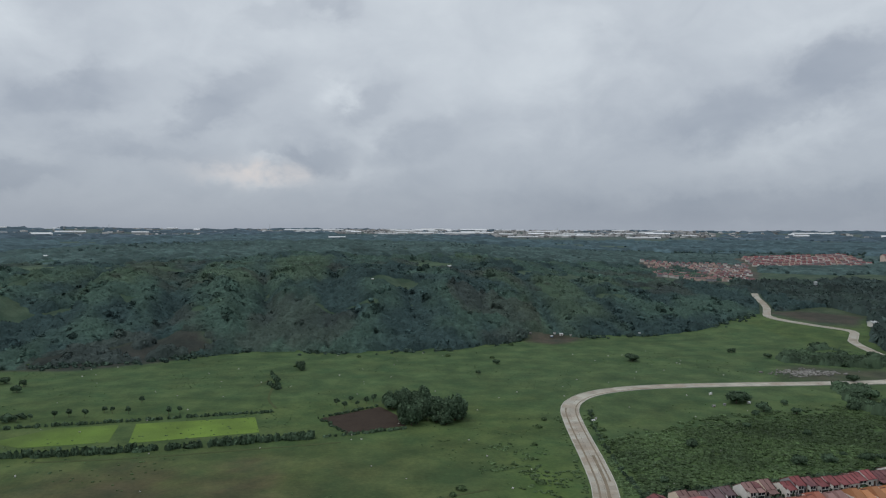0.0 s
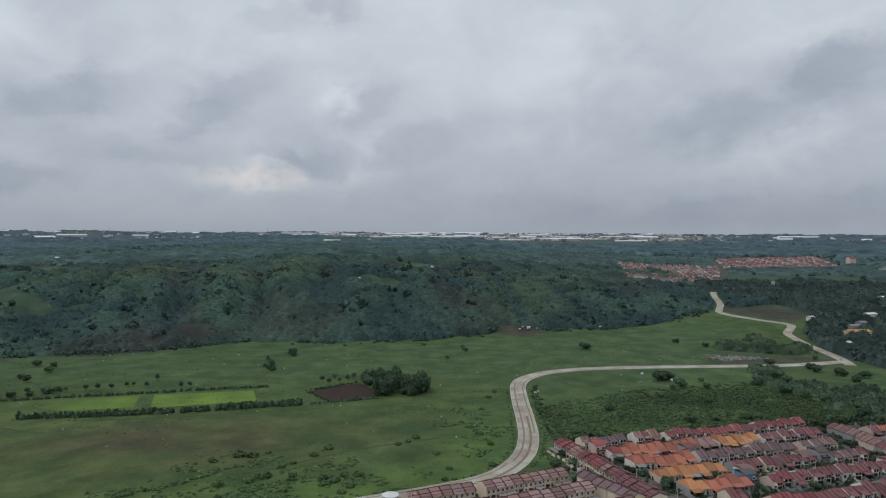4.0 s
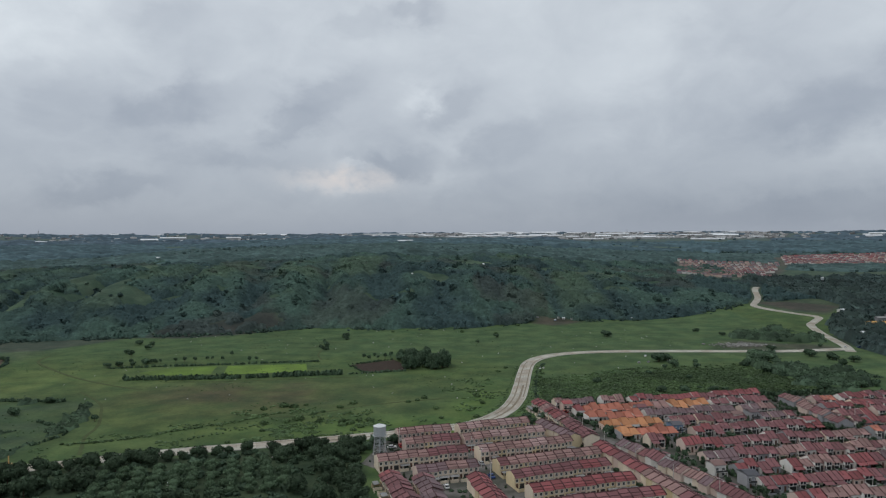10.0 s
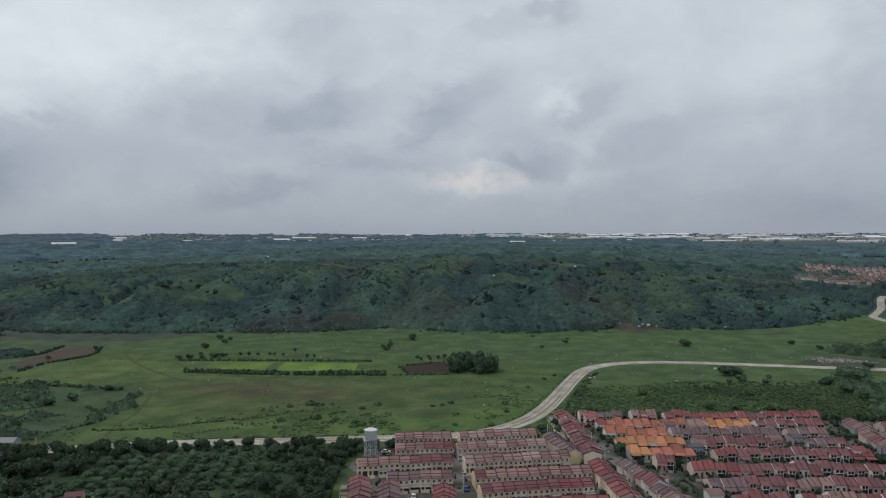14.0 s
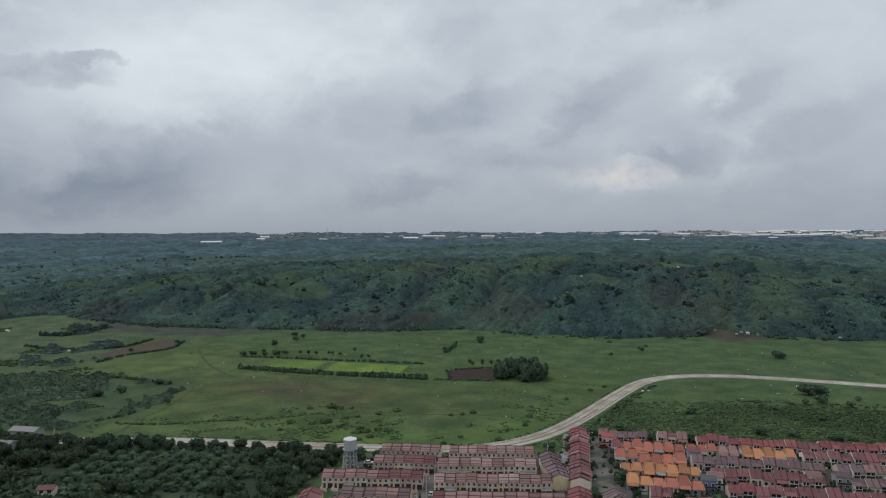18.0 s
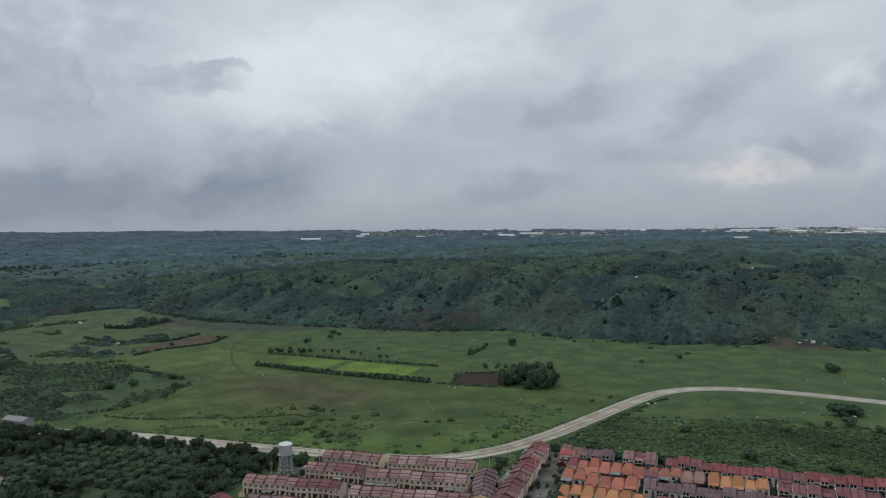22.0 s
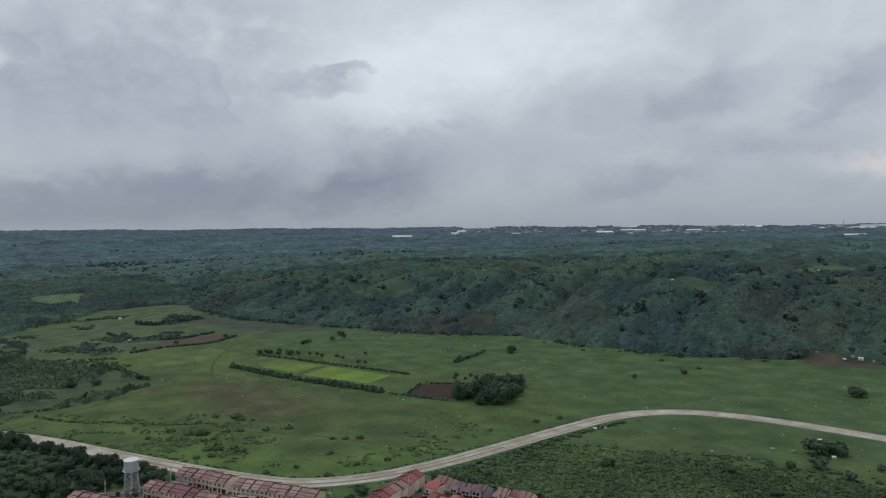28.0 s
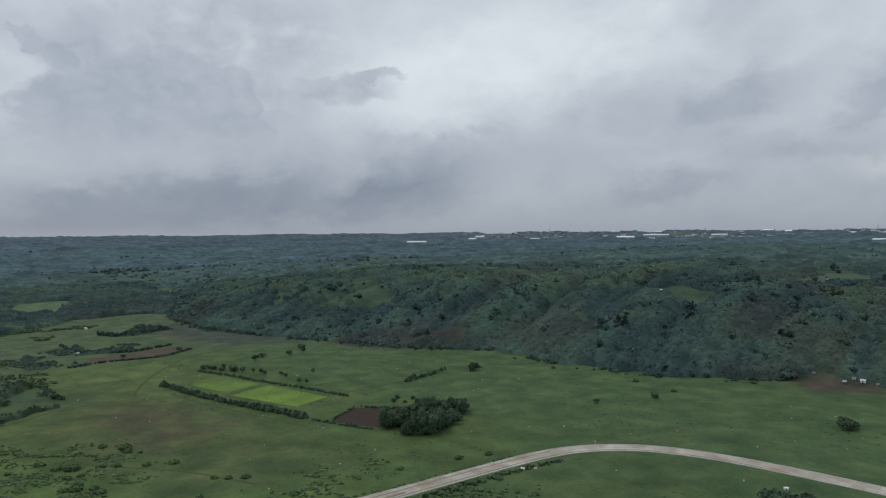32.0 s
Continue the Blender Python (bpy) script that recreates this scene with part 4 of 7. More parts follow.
LOW = dict(builder=cottage, walls=["white", "white", "cream", "rose", "white", "grey"], unit=4.8, group=EAST)
for u0, u1, v, roofs, hipped in (
    (1, 42, 3, ["plum", "brown"], False), (46, 128, 2, ["maroon", "red", "brown"], False),
    (7, 39, -13, ["coral", "coral", "red"], True), (40, 62, -11, ["coral", "brown"], True), (63, 85, -13, ["orange"], True), (88, 122, -14, ["maroon", "maroon", "plum"], False),
    (8, 38, -29, ["coral", "red", "coral"], True), (40, 116, -29, ["plum", "plum", "brown"], False),
    (10, 42, -44, ["orange"], True), (46, 116, -45, ["maroon", "maroon", "plum"], False),
    (12, 41, -60, ["orange", "coral"], True), (49, 118, -62, ["maroon", "red", "maroon", "maroon"], False),
    (16, 28, -73, ["maroon"], False), (32, 128, -82, ["maroon", "red", "brown"], False), (33, 128, -100, ["plum", "maroon", "brown", "maroon"], False),
    (37, 124, -116, ["brown", "plum", "maroon", "red"], False), (37, 118, -133, ["red", "maroon"], False), (40, 108, -150, ["plum", "brown", "red"], False),
):
    row(uv(u0, v), uv(u1, v), roofs=roofs, skip=0.03, hipped=hipped, **LOW)
row((88, 318), (121, 243), roofs=["brown", "maroon", "plum"], flip=True, **dict(LOW, walls=["rose", "cream", "white"]))
row((204, 414), (206, 352), roofs=["maroon", "brown", "maroon"], flip=True, **dict(LOW, walls=["rose", "grey", "grey"]))
for p, q in (((214, 404), (290, 428)), ((212, 388), (284, 409)), ((211, 372), (276, 390)), ((211, 357), (262, 371)), ((212, 342), (250, 352))):
    row(p, q, roofs=["coral", "maroon", "red"], skip=0.05, **LOW)


def corner_house(roof, wall, seed=0):
    """A taller detached house with a flat-edged upper storey, balcony and shallow roof."""
    ob = new("house")
    part("wall", solid("wall", [(-3, 3, -4, 4, 0, 5.8), (-3, 3, -5.2, -4, 2.6, 2.8), (-3, -2.8, -5.2, -5.0, 0, 2.6), (2.8, 3, -5.2, -5.0, 0, 2.6)], M["wall_" + wall]), ob)
    part("roof", prism("roof", [(-4.4, 5.8), (0, 7.0), (4.4, 5.8), (4.4, 5.95), (0, 7.2), (-4.4, 5.95)], -3.4, 3.4, M["roof_" + roof]), ob)
    part("railing", solid("railing", [(-3, 3, -5.2, -5.12, 2.8, 3.6)], M["gate"]), ob)
    for x in (-1.6, 1.6):
        window(x, 3.3, -4, 1.3, 1.3, ob)
    window(1.4, 0.9, -4, 1.3, 1.2, ob)
    part("door", solid("door", [(-1.9, -0.9, -4.06, -3.98, 0.02, 2.1)], M["door"], 0.015), ob)
    return ob


for u, v, roof, wall in ((43, -57, "slate", "blue"), (46, -53, "brown", "white"), (84, -44, "brown", "white"), (19, -27, "coral", "white"), (30, -115, "brown", "white"), (42, -21, "maroon", "grey"), (35, 4, "maroon", "white"), (113, -61, "red", "white"),
                         (5, -6, "crimson", "rose"), (95, -42, "plum", "grey"), (36, -128, "slate", "grey")):
    x, y = uv(u, v)
    tagged(place(("house", roof, wall), lambda: corner_house(roof, wall), at(x, y, radians(12), 0.7 if v > 0 else 0.85)), f"tall {wall} house with a {WORDS[roof]} shallow roof and balcony", "house", EAST)


# ---- water tower ----
def water_tower(label):
    ob = tagged(new("water_tower"), label, "water tower")
    r0, r1, top = 3.3, 2.5, 8.4
    corners = [(math.cos(a), math.sin(a)) for a in (radians(15 + 60 * k) for k in range(6))]
    levels = [0.0, 2.1, 4.2, 6.3, top]
    rad = [r0 + (r1 - r0) * z / top for z in levels]
    for c, s in corners:
        part("leg", tube("leg", [((c * r0, s * r0, 0), (c * r1, s * r1, top), 0.16, 0.14)], M["steel"]), ob)
        part("footing", solid("footing", [(c * r0 - 0.4, c * r0 + 0.4, s * r0 - 0.4, s * r0 + 0.4, -0.2, 0.3)], M["kerb"], 0.03), ob)
    for k in range(6):
        (a, b), (c, d) = corners[k], corners[(k + 1) % 6]
        for i in range(4):
            lo, hi = rad[i], rad[i + 1]
            part("brace", tube("brace", [((a * lo, b * lo, levels[i]), (c * hi, d * hi, levels[i + 1]), 0.06, 0.06), ((c * lo, d * lo, levels[i]), (a * hi, b * hi, levels[i + 1]), 0.06, 0.06)], M["steel"], 6), ob)
            part("strut", tube("strut", [((a * hi, b * hi, levels[i + 1]), (c * hi, d * hi, levels[i + 1]), 0.08, 0.08)], M["steel"], 6), ob)
    def drum(name, rings, mat, n=32):
        v = [(r * math.cos(2 * math.pi * i / n), r * math.sin(2 * math.pi * i / n), z) for r, z in rings for i in range(n)]
        f = [[k * n + i, k * n + (i + 1) % n, (k + 1) * n + (i + 1) % n, (k + 1) * n + i] for k in range(len(rings) - 1) for i in range(n)]
        f += [list(range(n - 1, -1, -1)), list(range((len(rings) - 1) * n, len(rings) * n))]
        me = raw_mesh(name, v, f, mat)
        return me
    tank = part("tank", drum("tank", [(2.3, 8.3), (2.75, 8.5), (2.75, 9.6), (2.79, 9.62), (2.79, 9.7), (2.75, 9.72), (2.75, 11.2), (2.79, 11.22), (2.79, 11.3), (2.75, 11.32), (2.75, 12.6)], M["tank"]), ob)
    part("tank_roof", drum("tank_roof", [(2.9, 12.5), (2.9, 12.62), (1.6, 13.15), (0.35, 13.4), (0.35, 13.6), (0.05, 13.65)], M["tank_top"]), ob, "pale shallow cone roof")
    part("gangway", drum("gangway", [(3.3, 8.3), (3.3, 8.38), (2.0, 8.38)], M["steel"]), ob)
    part("railing", tube("railing", [((3.2 * math.cos(radians(a)), 3.2 * math.sin(radians(a)), 9.3), (3.2 * math.cos(radians(a + 30)), 3.2 * math.sin(radians(a + 30)), 9.3), 0.03, 0.03) for a in range(0, 360, 30)]
                          + [((3.2 * math.cos(radians(a)), 3.2 * math.sin(radians(a)), 8.38), (3.2 * math.cos(radians(a)), 3.2 * math.sin(radians(a)), 9.3), 0.03, 0.03) for a in range(0, 360, 30)], M["steel"], 5), ob)
    part("riser_pipe", tube("riser_pipe", [((0, 0, 0), (0, 0, 8.4), 0.22, 0.22)], M["steel"]), ob)
    rungs = [((2.85, y, 0.2), (2.85, y, 12.6), 0.035, 0.035) for y in (-0.25, 0.25)] + [((2.85, -0.25, z * 0.5), (2.85, 0.25, z * 0.5), 0.02, 0.02) for z in range(1, 25)]
    part("ladder", tube("ladder", rungs, M["steel"], 5), ob)
    return ob


water_tower("grey cylindrical water tank on a braced steel lattice tower").matrix_basis = at(-23.7, 310.5, 0.3)
far_tower = water_tower("small pale water tank on a steel tower among far trees")
far_tower.matrix_basis = at(546, 1057, 0.8, 0.85)


# ---- vehicles ----
def car(paint):
    ob = new("car")
    part("body", prism("body", [(-2.1, 0.35), (2.1, 0.35), (2.15, 0.7), (2.0, 0.95), (-2.0, 1.0), (-2.15, 0.7)], -0.85, 0.85, M["paint_" + paint], "y"), ob)
    part("cabin", prism("cabin", [(-1.75, 0.95), (1.1, 0.93), (0.45, 1.45), (-1.25, 1.47)], -0.76, 0.76, M["glass"], "y"), ob)
    part("cabin_roof", prism("cabin_roof", [(-1.25, 1.45), (0.5, 1.43), (0.4, 1.52), (-1.15, 1.54)], -0.72, 0.72, M["paint_" + paint], "y"), ob)
    for x in (-1.3, 1.3):
        for y in (-0.8, 0.8):
            part("wheel", tube("wheel", [((x, y - 0.1, 0.32), (x, y + 0.1, 0.32), 0.32, 0.32)], M["rubber"], 12), ob)
    return ob


LANE = random.Random(5)
spots = [(17.5, 316, 1.9), (22, 296, 1.9), (26, 280, -1.2), (23.5, 262, 1.9), (56, 345, 1.6), (68.5, 352, 1.8), (66, 368, -1.4), (64, 377, 1.8), (71, 341, 1.8), (78, 316, 1.7), (73.5, 314, 0.3), (-9, 296.5, 0.3), (0, 299, 0.4), (45, 299, 0.4), (8, 268, 1.8), (12, 252, 1.8),
         (101, 300, 1.9), (106, 285, 1.9), (112, 269, 1.9), (70, 383, 0.4), (-19, 318, 0.3), (-15, 320, 1.9), (341, 607, 1.2), (353, 668, 1.3), (352, 605, 0.2)]
for x, y, turn in spots:
    paint = LANE.choice(["white", "white", "silver", "black", "red", "blue"])
    up = 0.17 if x > 300 else 0.06
    tagged(place(("car", paint), lambda: car(paint), at(x, y, turn, 1.0, up)), f"{paint} parked car on concrete", "car", "parked cars")


def digger():
    ob = tagged(new("excavator"), "orange-yellow excavator standing on bare ground", "excavator")
    part("cab", solid("cab", [(-1.4, 1.2, -1.2, 1.2, 1.0, 1.9), (0.1, 1.2, -1.2, 0.0, 1.9, 2.9)], M["digger"], 0.06), ob)
    for y in (-1.1, 1.1):
        part("track", prism("track", [(-1.7, 0.3), (-1.4, 0.0), (1.4, 0.0), (1.7, 0.3), (1.7, 0.6), (1.4, 0.9), (-1.4, 0.9), (-1.7, 0.6)], y - 0.3, y + 0.3, M["rubber"], "y"), ob)
    part("boom", tube("boom", [((1.0, 0.3, 1.6), (3.4, 0.3, 5.4), 0.28, 0.24)], M["digger"], 6), ob)
    part("arm", tube("arm", [((3.4, 0.3, 5.4), (5.6, 0.3, 2.4), 0.22, 0.18)], M["digger"], 6), ob)
    part("bucket", solid("bucket", [(5.2, 6.1, -0.3, 0.9, 1.5, 2.4)], M["gate"], 0.1), ob)
    return ob


digger().matrix_basis = at(-178, 284, 2.2)


# ---- trees ----
def ball(level):
    bm = bmesh.new()
    bmesh.ops.create_icosphere(bm, subdivisions=level, radius=1.0)
    bm.verts.ensure_lookup_table()
    v = np.array([p.co[:] for p in bm.verts])
    f = np.array([[q.index for q in p.verts] for p in bm.faces])
    bm.free()
    return v, f


BALL1, BALL2 = ball(1), ball(2)


def leaf_quads(rng, centres, normals, size, flat=0.5):
    """Small tilted leaf sprays at the given places, two triangles each."""
    n = len(centres)
    d = normals + rng.normal(0, flat, (n, 3))
    d /= np.linalg.norm(d, axis=1)[:, None]
    a = np.cross(d, rng.normal(0, 1, (n, 3)))
    a /= np.linalg.norm(a, axis=1)[:, None] + 1e-9
    b = np.cross(d, a)
    s = size * rng.uniform(0.6, 1.3, (n, 1))
    v = np.stack([centres - a * s - b * s * 0.6, centres + a * s - b * s * 0.5, centres + a * s * 0.8 + b * s * 0.7, centres - a * s * 0.7 + b * s * 0.6], 1).reshape(-1, 3)
    k = np.arange(n)[:, None] * 4
    f = np.concatenate([k + [0, 1, 2], k + [0, 2, 3]])
    return v, f


def lump(seed, level, leaves, leaf=0.3):
    """A ragged bush shape about one metre in radius, with sprays that stick out."""
    rng = np.random.default_rng(seed)
    v, f = ball(level)
    v = v * rng.uniform(0.78, 1.12, (len(v), 1)) + rng.normal(0, 0.05, v.shape)
    v[:, 2] = np.where(v[:, 2] < -0.3, -0.3, v[:, 2])
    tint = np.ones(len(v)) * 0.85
    if leaves:
        d = rng.normal(0, 1, (leaves, 3))
        d[:, 2] = np.abs(d[:, 2]) * 0.9 - 0.15
        d /= np.linalg.norm(d, axis=1)[:, None]
        w, g = leaf_quads(rng, d * rng.uniform(0.92, 1.15, (leaves, 1)), d, leaf)
        t = np.repeat(rng.uniform(0.75, 1.4, leaves), 4)
        f = np.concatenate([f, g + len(v)])
        v = np.concatenate([v, w])
        tint = np.concatenate([tint, t])
    return v, f, tint


def tri_mesh(name, v, f, tint, mat, smooth_=True, color=None):
    me = bpy.data.meshes.new(name)
    me.vertices.add(len(v))
    me.vertices.foreach_set("co", np.ascontiguousarray(v, dtype=np.float32).ravel())
    me.loops.add(f.size)
    me.loops.foreach_set("vertex_index", np.ascontiguousarray(f, dtype=np.int32).ravel())
    me.polygons.add(len(f))
    me.polygons.foreach_set("loop_start", np.arange(0, f.size, 3, dtype=np.int32))
    me.update(calc_edges=True)
    if smooth_:
        me.shade_smooth()
    a = me.attributes.new("tint", "FLOAT", "POINT")
    a.data.foreach_set("value", np.ascontiguousarray(tint, dtype=np.float32))
    if color is not None:
        c = me.attributes.new("leaf_color", "FLOAT_COLOR", "POINT")
        c.data.foreach_set("color", np.c_[color, np.ones(len(color))].astype(np.float32).ravel())
    me.materials.append(mat)
    return me


def scatter(name, protos, x, y, radius, tall, mat, seed, spread=0.35, sink=0.0, base=None, color=None):
    """One mesh of many bushes standing on the ground at x, y."""
    rng = np.random.default_rng(seed)
    n = len(x)
    z = height(x, y) + sink
    which, yaw, tone = rng.integers(0, len(protos), n), rng.uniform(0, 6.283, n), rng.uniform(1 - spread, 1 + spread, n)
    if base is not None:
        tone = tone * base
    vs, fs, ts, off = [], [], [], 0
    for k, (pv, pf, pt) in enumerate(protos):
        i = np.nonzero(which == k)[0]
        if not len(i):
            continue
        c, s = np.cos(yaw[i])[:, None], np.sin(yaw[i])[:, None]
        px, py = pv[None, :, 0] * c - pv[None, :, 1] * s, pv[None, :, 0] * s + pv[None, :, 1] * c
        v = np.stack([px * radius[i][:, None] + x[i][:, None], py * radius[i][:, None] + y[i][:, None], (pv[None, :, 2] + 0.25) * tall[i][:, None] + z[i][:, None]], -1)
        fs.append((pf[None] + (np.arange(len(i)) * len(pv))[:, None, None] + off).reshape(-1, 3))
        vs.append(v.reshape(-1, 3))
        ts.append((pt[None] * tone[i][:, None]).ravel())
        off += len(i) * len(pv)
    v, t = np.concatenate(vs), np.concatenate(ts)
    return tri_mesh(name, v, np.concatenate(fs), t, mat, color=None if color is None else color(v[:, 0], v[:, 1], t))


def crown_mesh(seed, mat, wide, tall, clear, lobes, leaves, leaf):
    """A crown of several leafy lobes of many small sprays over a ragged core; it starts at the height clear."""
    rng = np.random.default_rng(seed)
    vs, fs, ts, off = [], [], [], 0
    for k in range(lobes):
        a = 2.4 * k + rng.uniform(-0.5, 0.5)
        out = wide * (0.0 if k == 0 else rng.uniform(0.35, 0.62))
        c = np.array([out * math.cos(a), out * math.sin(a), clear + tall * (0.55 if k == 0 else rng.uniform(0.28, 0.62))])
        r = np.array([wide, wide, tall * 0.5]) * (0.62 if k == 0 else rng.uniform(0.38, 0.5))
        r[2] = max(r[2], tall * 0.3)
        bv, bf = BALL2 if k == 0 else BALL1
        v = bv * rng.uniform(0.72, 0.92, (len(bv), 1)) * r + c
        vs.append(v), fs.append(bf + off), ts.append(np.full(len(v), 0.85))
        off += len(v)
        n = leaves // lobes
        d = rng.normal(0, 1, (n, 3))
        d[:, 2] += 0.35
        d /= np.linalg.norm(d, axis=1)[:, None]
        w, g = leaf_quads(rng, c + d * r * rng.uniform(0.82, 1.12, (n, 1)), d, leaf, 0.6)
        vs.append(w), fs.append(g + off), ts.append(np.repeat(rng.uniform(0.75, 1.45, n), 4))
        off += len(w)
    return tri_mesh("crown", np.concatenate(vs), np.concatenate(fs), np.concatenate(ts), mat)


def tree(seed, kind):
    rnd = random.Random(seed)
    ob = new({"orchard": "mango_tree", "forest": "woodland_tree"}.get(kind, "tree"))
    wide, tall, clear, lobes, leaves, leaf, mat = {
        "spreading": (4.6, 5.4, 0.2, 7, 520, 0.45, "leaf"), "orchard": (4.7, 5.8, 0.0, 3, 620, 0.30, "orchard_leaf"), "tall": (3.2, 10.0, 0.6, 8, 480, 0.45, "leaf"),
        "small": (1.9, 2.6, 0.3, 4, 200, 0.3, "leaf"), "palm_like": (1.4, 2.6, 1.3, 5, 170, 0.34, "leaf"), "forest": (4.4, 7.0, 0.4, 8, 640, 0.42, "forest_leaf"),
    }[kind]
    k = rnd.uniform(0.9, 1.1)
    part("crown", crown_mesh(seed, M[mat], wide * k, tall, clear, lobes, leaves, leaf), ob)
    runs, top = [((0, 0, -0.3), (0.1, 0.05, clear + tall * 0.3), 0.07 * wide, 0.045 * wide)], clear + tall * 0.3
    for i in range(4):
        a = i * 1.6 + rnd.uniform(-0.4, 0.4)
        runs.append(((0.08, 0.04, top - 0.3 * i * tall * 0.1 - 0.2), (wide * 0.5 * math.cos(a), wide * 0.5 * math.sin(a), clear + tall * rnd.uniform(0.45, 0.65)), 0.035 * wide, 0.012 * wide))
    part("trunk", tube("trunk", runs, M["bark"], 6), ob)
    return ob


TREES = random.Random(23)
LABELS = {"spreading": "broad dark green tree with a low spreading crown", "orchard": "round dark green mango tree in an orchard row", "tall": "tall slender dark green tree", "small": "small green tree standing in grass",
          "palm_like": "small tufted tree on a thin bare trunk", "forest": "large dark green tree in dense woodland"}


def plant(kind, x, y, size=1.0, group="", label=""):
    v = TREES.randint(0, 3)
    s = size * TREES.uniform(0.88, 1.12)
    ob = place(("tree", kind, v), lambda: tree(100 + v * 17 + len(kind) * 5, kind), at(x, y, TREES.uniform(0, 6.28), (s, s, s * TREES.uniform(0.9, 1.1))))
    return tagged(ob, label or LABELS[kind], "tree", group)


# single trees of the plain
WEST_TREES = [("spreading", -236, 374, 0.75), ("spreading", -240, 360, 0.75), ("spreading", -233, 402, 0.7), ("small", -250, 401, 1.1), ("small", -262, 366, 1.2), ("small", -359, 488, 1.3), ("small", -353, 535, 1.5), ("small", -184, 362, 1.1), ("small", -262, 593, 1.6), ("small", -266, 609, 1.5), ("small", -261, 560, 1.7), ("spreading", -256, 512, 0.75), ("spreading", -250, 518, 0.6), ("spreading", -233, 526, 0.8), ("spreading", -228, 531, 0.6), ("spreading", -271, 572, 0.7), ("spreading", -282, 618, 0.7), ("spreading", -240, 520, 0.6)]
MEADOW_TREES = [("spreading", -99, 652, 1.05), ("spreading", 43.5, 666, 0.62), ("small", 25, 630, 1.2), ("small", 71, 419, 1.2)]
EAST_TREES = [("spreading", 150, 672, 1.1), ("spreading", 245, 703, 0.75), ("spreading", 262, 678, 0.7), ("spreading", 102, 463, 0.7), ("spreading", 170, 521, 1.0), ("spreading", 161, 514, 0.6), ("spreading", 164, 540, 1.2), ("spreading", 171, 545, 0.9), ("small", 184, 513, 1.3), ("small", 190, 535, 1.2), ("spreading", 272, 592, 0.8), ("spreading", 291, 562, 0.9), ("spreading", 300, 548, 1.0), ("spreading", 312, 540, 0.9), ("spreading", 242, 544, 0.9), ("spreading", 249, 529, 0.8), ("spreading", 293, 573, 0.8), ("spreading", 297, 528, 0.8), ("small", 170, 553, 1.4), ("spreading", 137, 435, 0.7), ("spreading", 152, 437, 0.75), ("spreading", 171, 439, 0.6), ("spreading", 144, 491, 0.45), ("spreading", 167, 476, 0.5), ("spreading", 233, 522, 0.9)]
for kind, x, y, s in WEST_TREES + MEADOW_TREES + EAST_TREES:
    plant(kind, x, y, s)
for x, y in ((-248, 513), (-228, 524), (-243, 523), (-222, 527), (-212, 531), (-206, 534), (-197, 532), (-191, 542), (-186, 540), (-177, 538), (-178, 562), (-155, 535), (-150, 538), (-62, 543), (-55, 546), (-67, 550), (-59, 556), (-50, 552), (-46, 556)):
    plant("palm_like", x, y, 1.15, "trees along the field edge")
GROVE = [(-30, 503), (-8, 505), (3, 513), (-2, 535), (-18, 566), (-40, 560), (-34, 530)]
k = 0
while k < 56:
    x, y = TREES.uniform(-42, 4), TREES.uniform(502, 567)
    if inside(np.array([x]), np.array([y]), GROVE)[0]:
        plant("tall" if TREES.random() < 0.5 else "spreading", x, y, TREES.uniform(0.75, 1.1), "grove beside the ploughed field", "dark green tree in a dense small grove")
        k += 1
for x, y, s in ((-3, 513, 1.3), (1, 516, 1.15), (-7, 509, 1.1), (0, 521, 1.05), (-26, 506, 1.0)):
    plant("tall", x, y, s, "grove beside the ploughed field", "tall slender dark tree at the grove edge")
# the clump north of the road and the belt towards the terraces
CLUMP_TREES = [(276, 669, 0.7), (325, 716, 0.9), (291, 662, 0.9), (300, 668, 0.8), (319, 673, 0.9), (310, 655, 0.8), (315, 636, 0.8), (330, 655, 0.8), (344, 672, 0.9), (335, 640, 0.7), (300, 640, 0.6), (322, 612, 0.6)]
BELT_TREES = [(250, 545, 1.0), (238, 540, 1.1), (228, 528, 1.0), (222, 520, 0.9), (233, 508, 0.9), (228, 498, 0.9), (233, 485, 0.9), (240, 474, 0.9), (236, 462, 0.9), (246, 452, 0.9), (240, 441, 0.9), (252, 462, 0.8), (262, 480, 0.8), (270, 497, 0.8), (258, 447, 0.9), (268, 450, 0.9), (280, 455, 0.8), (198, 428, 0.6), (188, 424, 0.55), (155, 418, 0.5), (140, 416, 0.6), (231, 386, 0.85), (226, 392, 0.7), (240, 372, 0.8)]
for x, y, s in CLUMP_TREES + BELT_TREES:
    plant("spreading", x, y, s, "belt of trees by the road", "dense dark green tree in an overgrown belt")
# trees in the lanes
for u, v, s in ((12, -6, 0.5), (26, 8, 0.55), (28, 7, 0.5), (8, -20, 0.5), (9, -36, 0.55), (10, -52, 0.7), (36, -52, 0.5), (66, -70, 0.55), (60, -90, 0.45), (75, -20, 0.5), (58, -6, 0.4), (64, -20, 0.4), (22, -68, 0.5), (45, -110, 0.55), (24, -100, 0.4), (27, -112, 0.4),
                (50, -124, 0.45), (80, -52, 0.4), (96, -72, 0.4), (104, -106, 0.45), (120, -50, 0.5), (128, -28, 0.5), (90, -22, 0.4), (36, -36, 0.4), (22, -37, 0.35), (18, -52, 0.35), (30, -53, 0.45)):
    x, y = uv(u, v)
    plant("spreading", x, y, s, "lane trees", "small dark green tree between terraced houses")
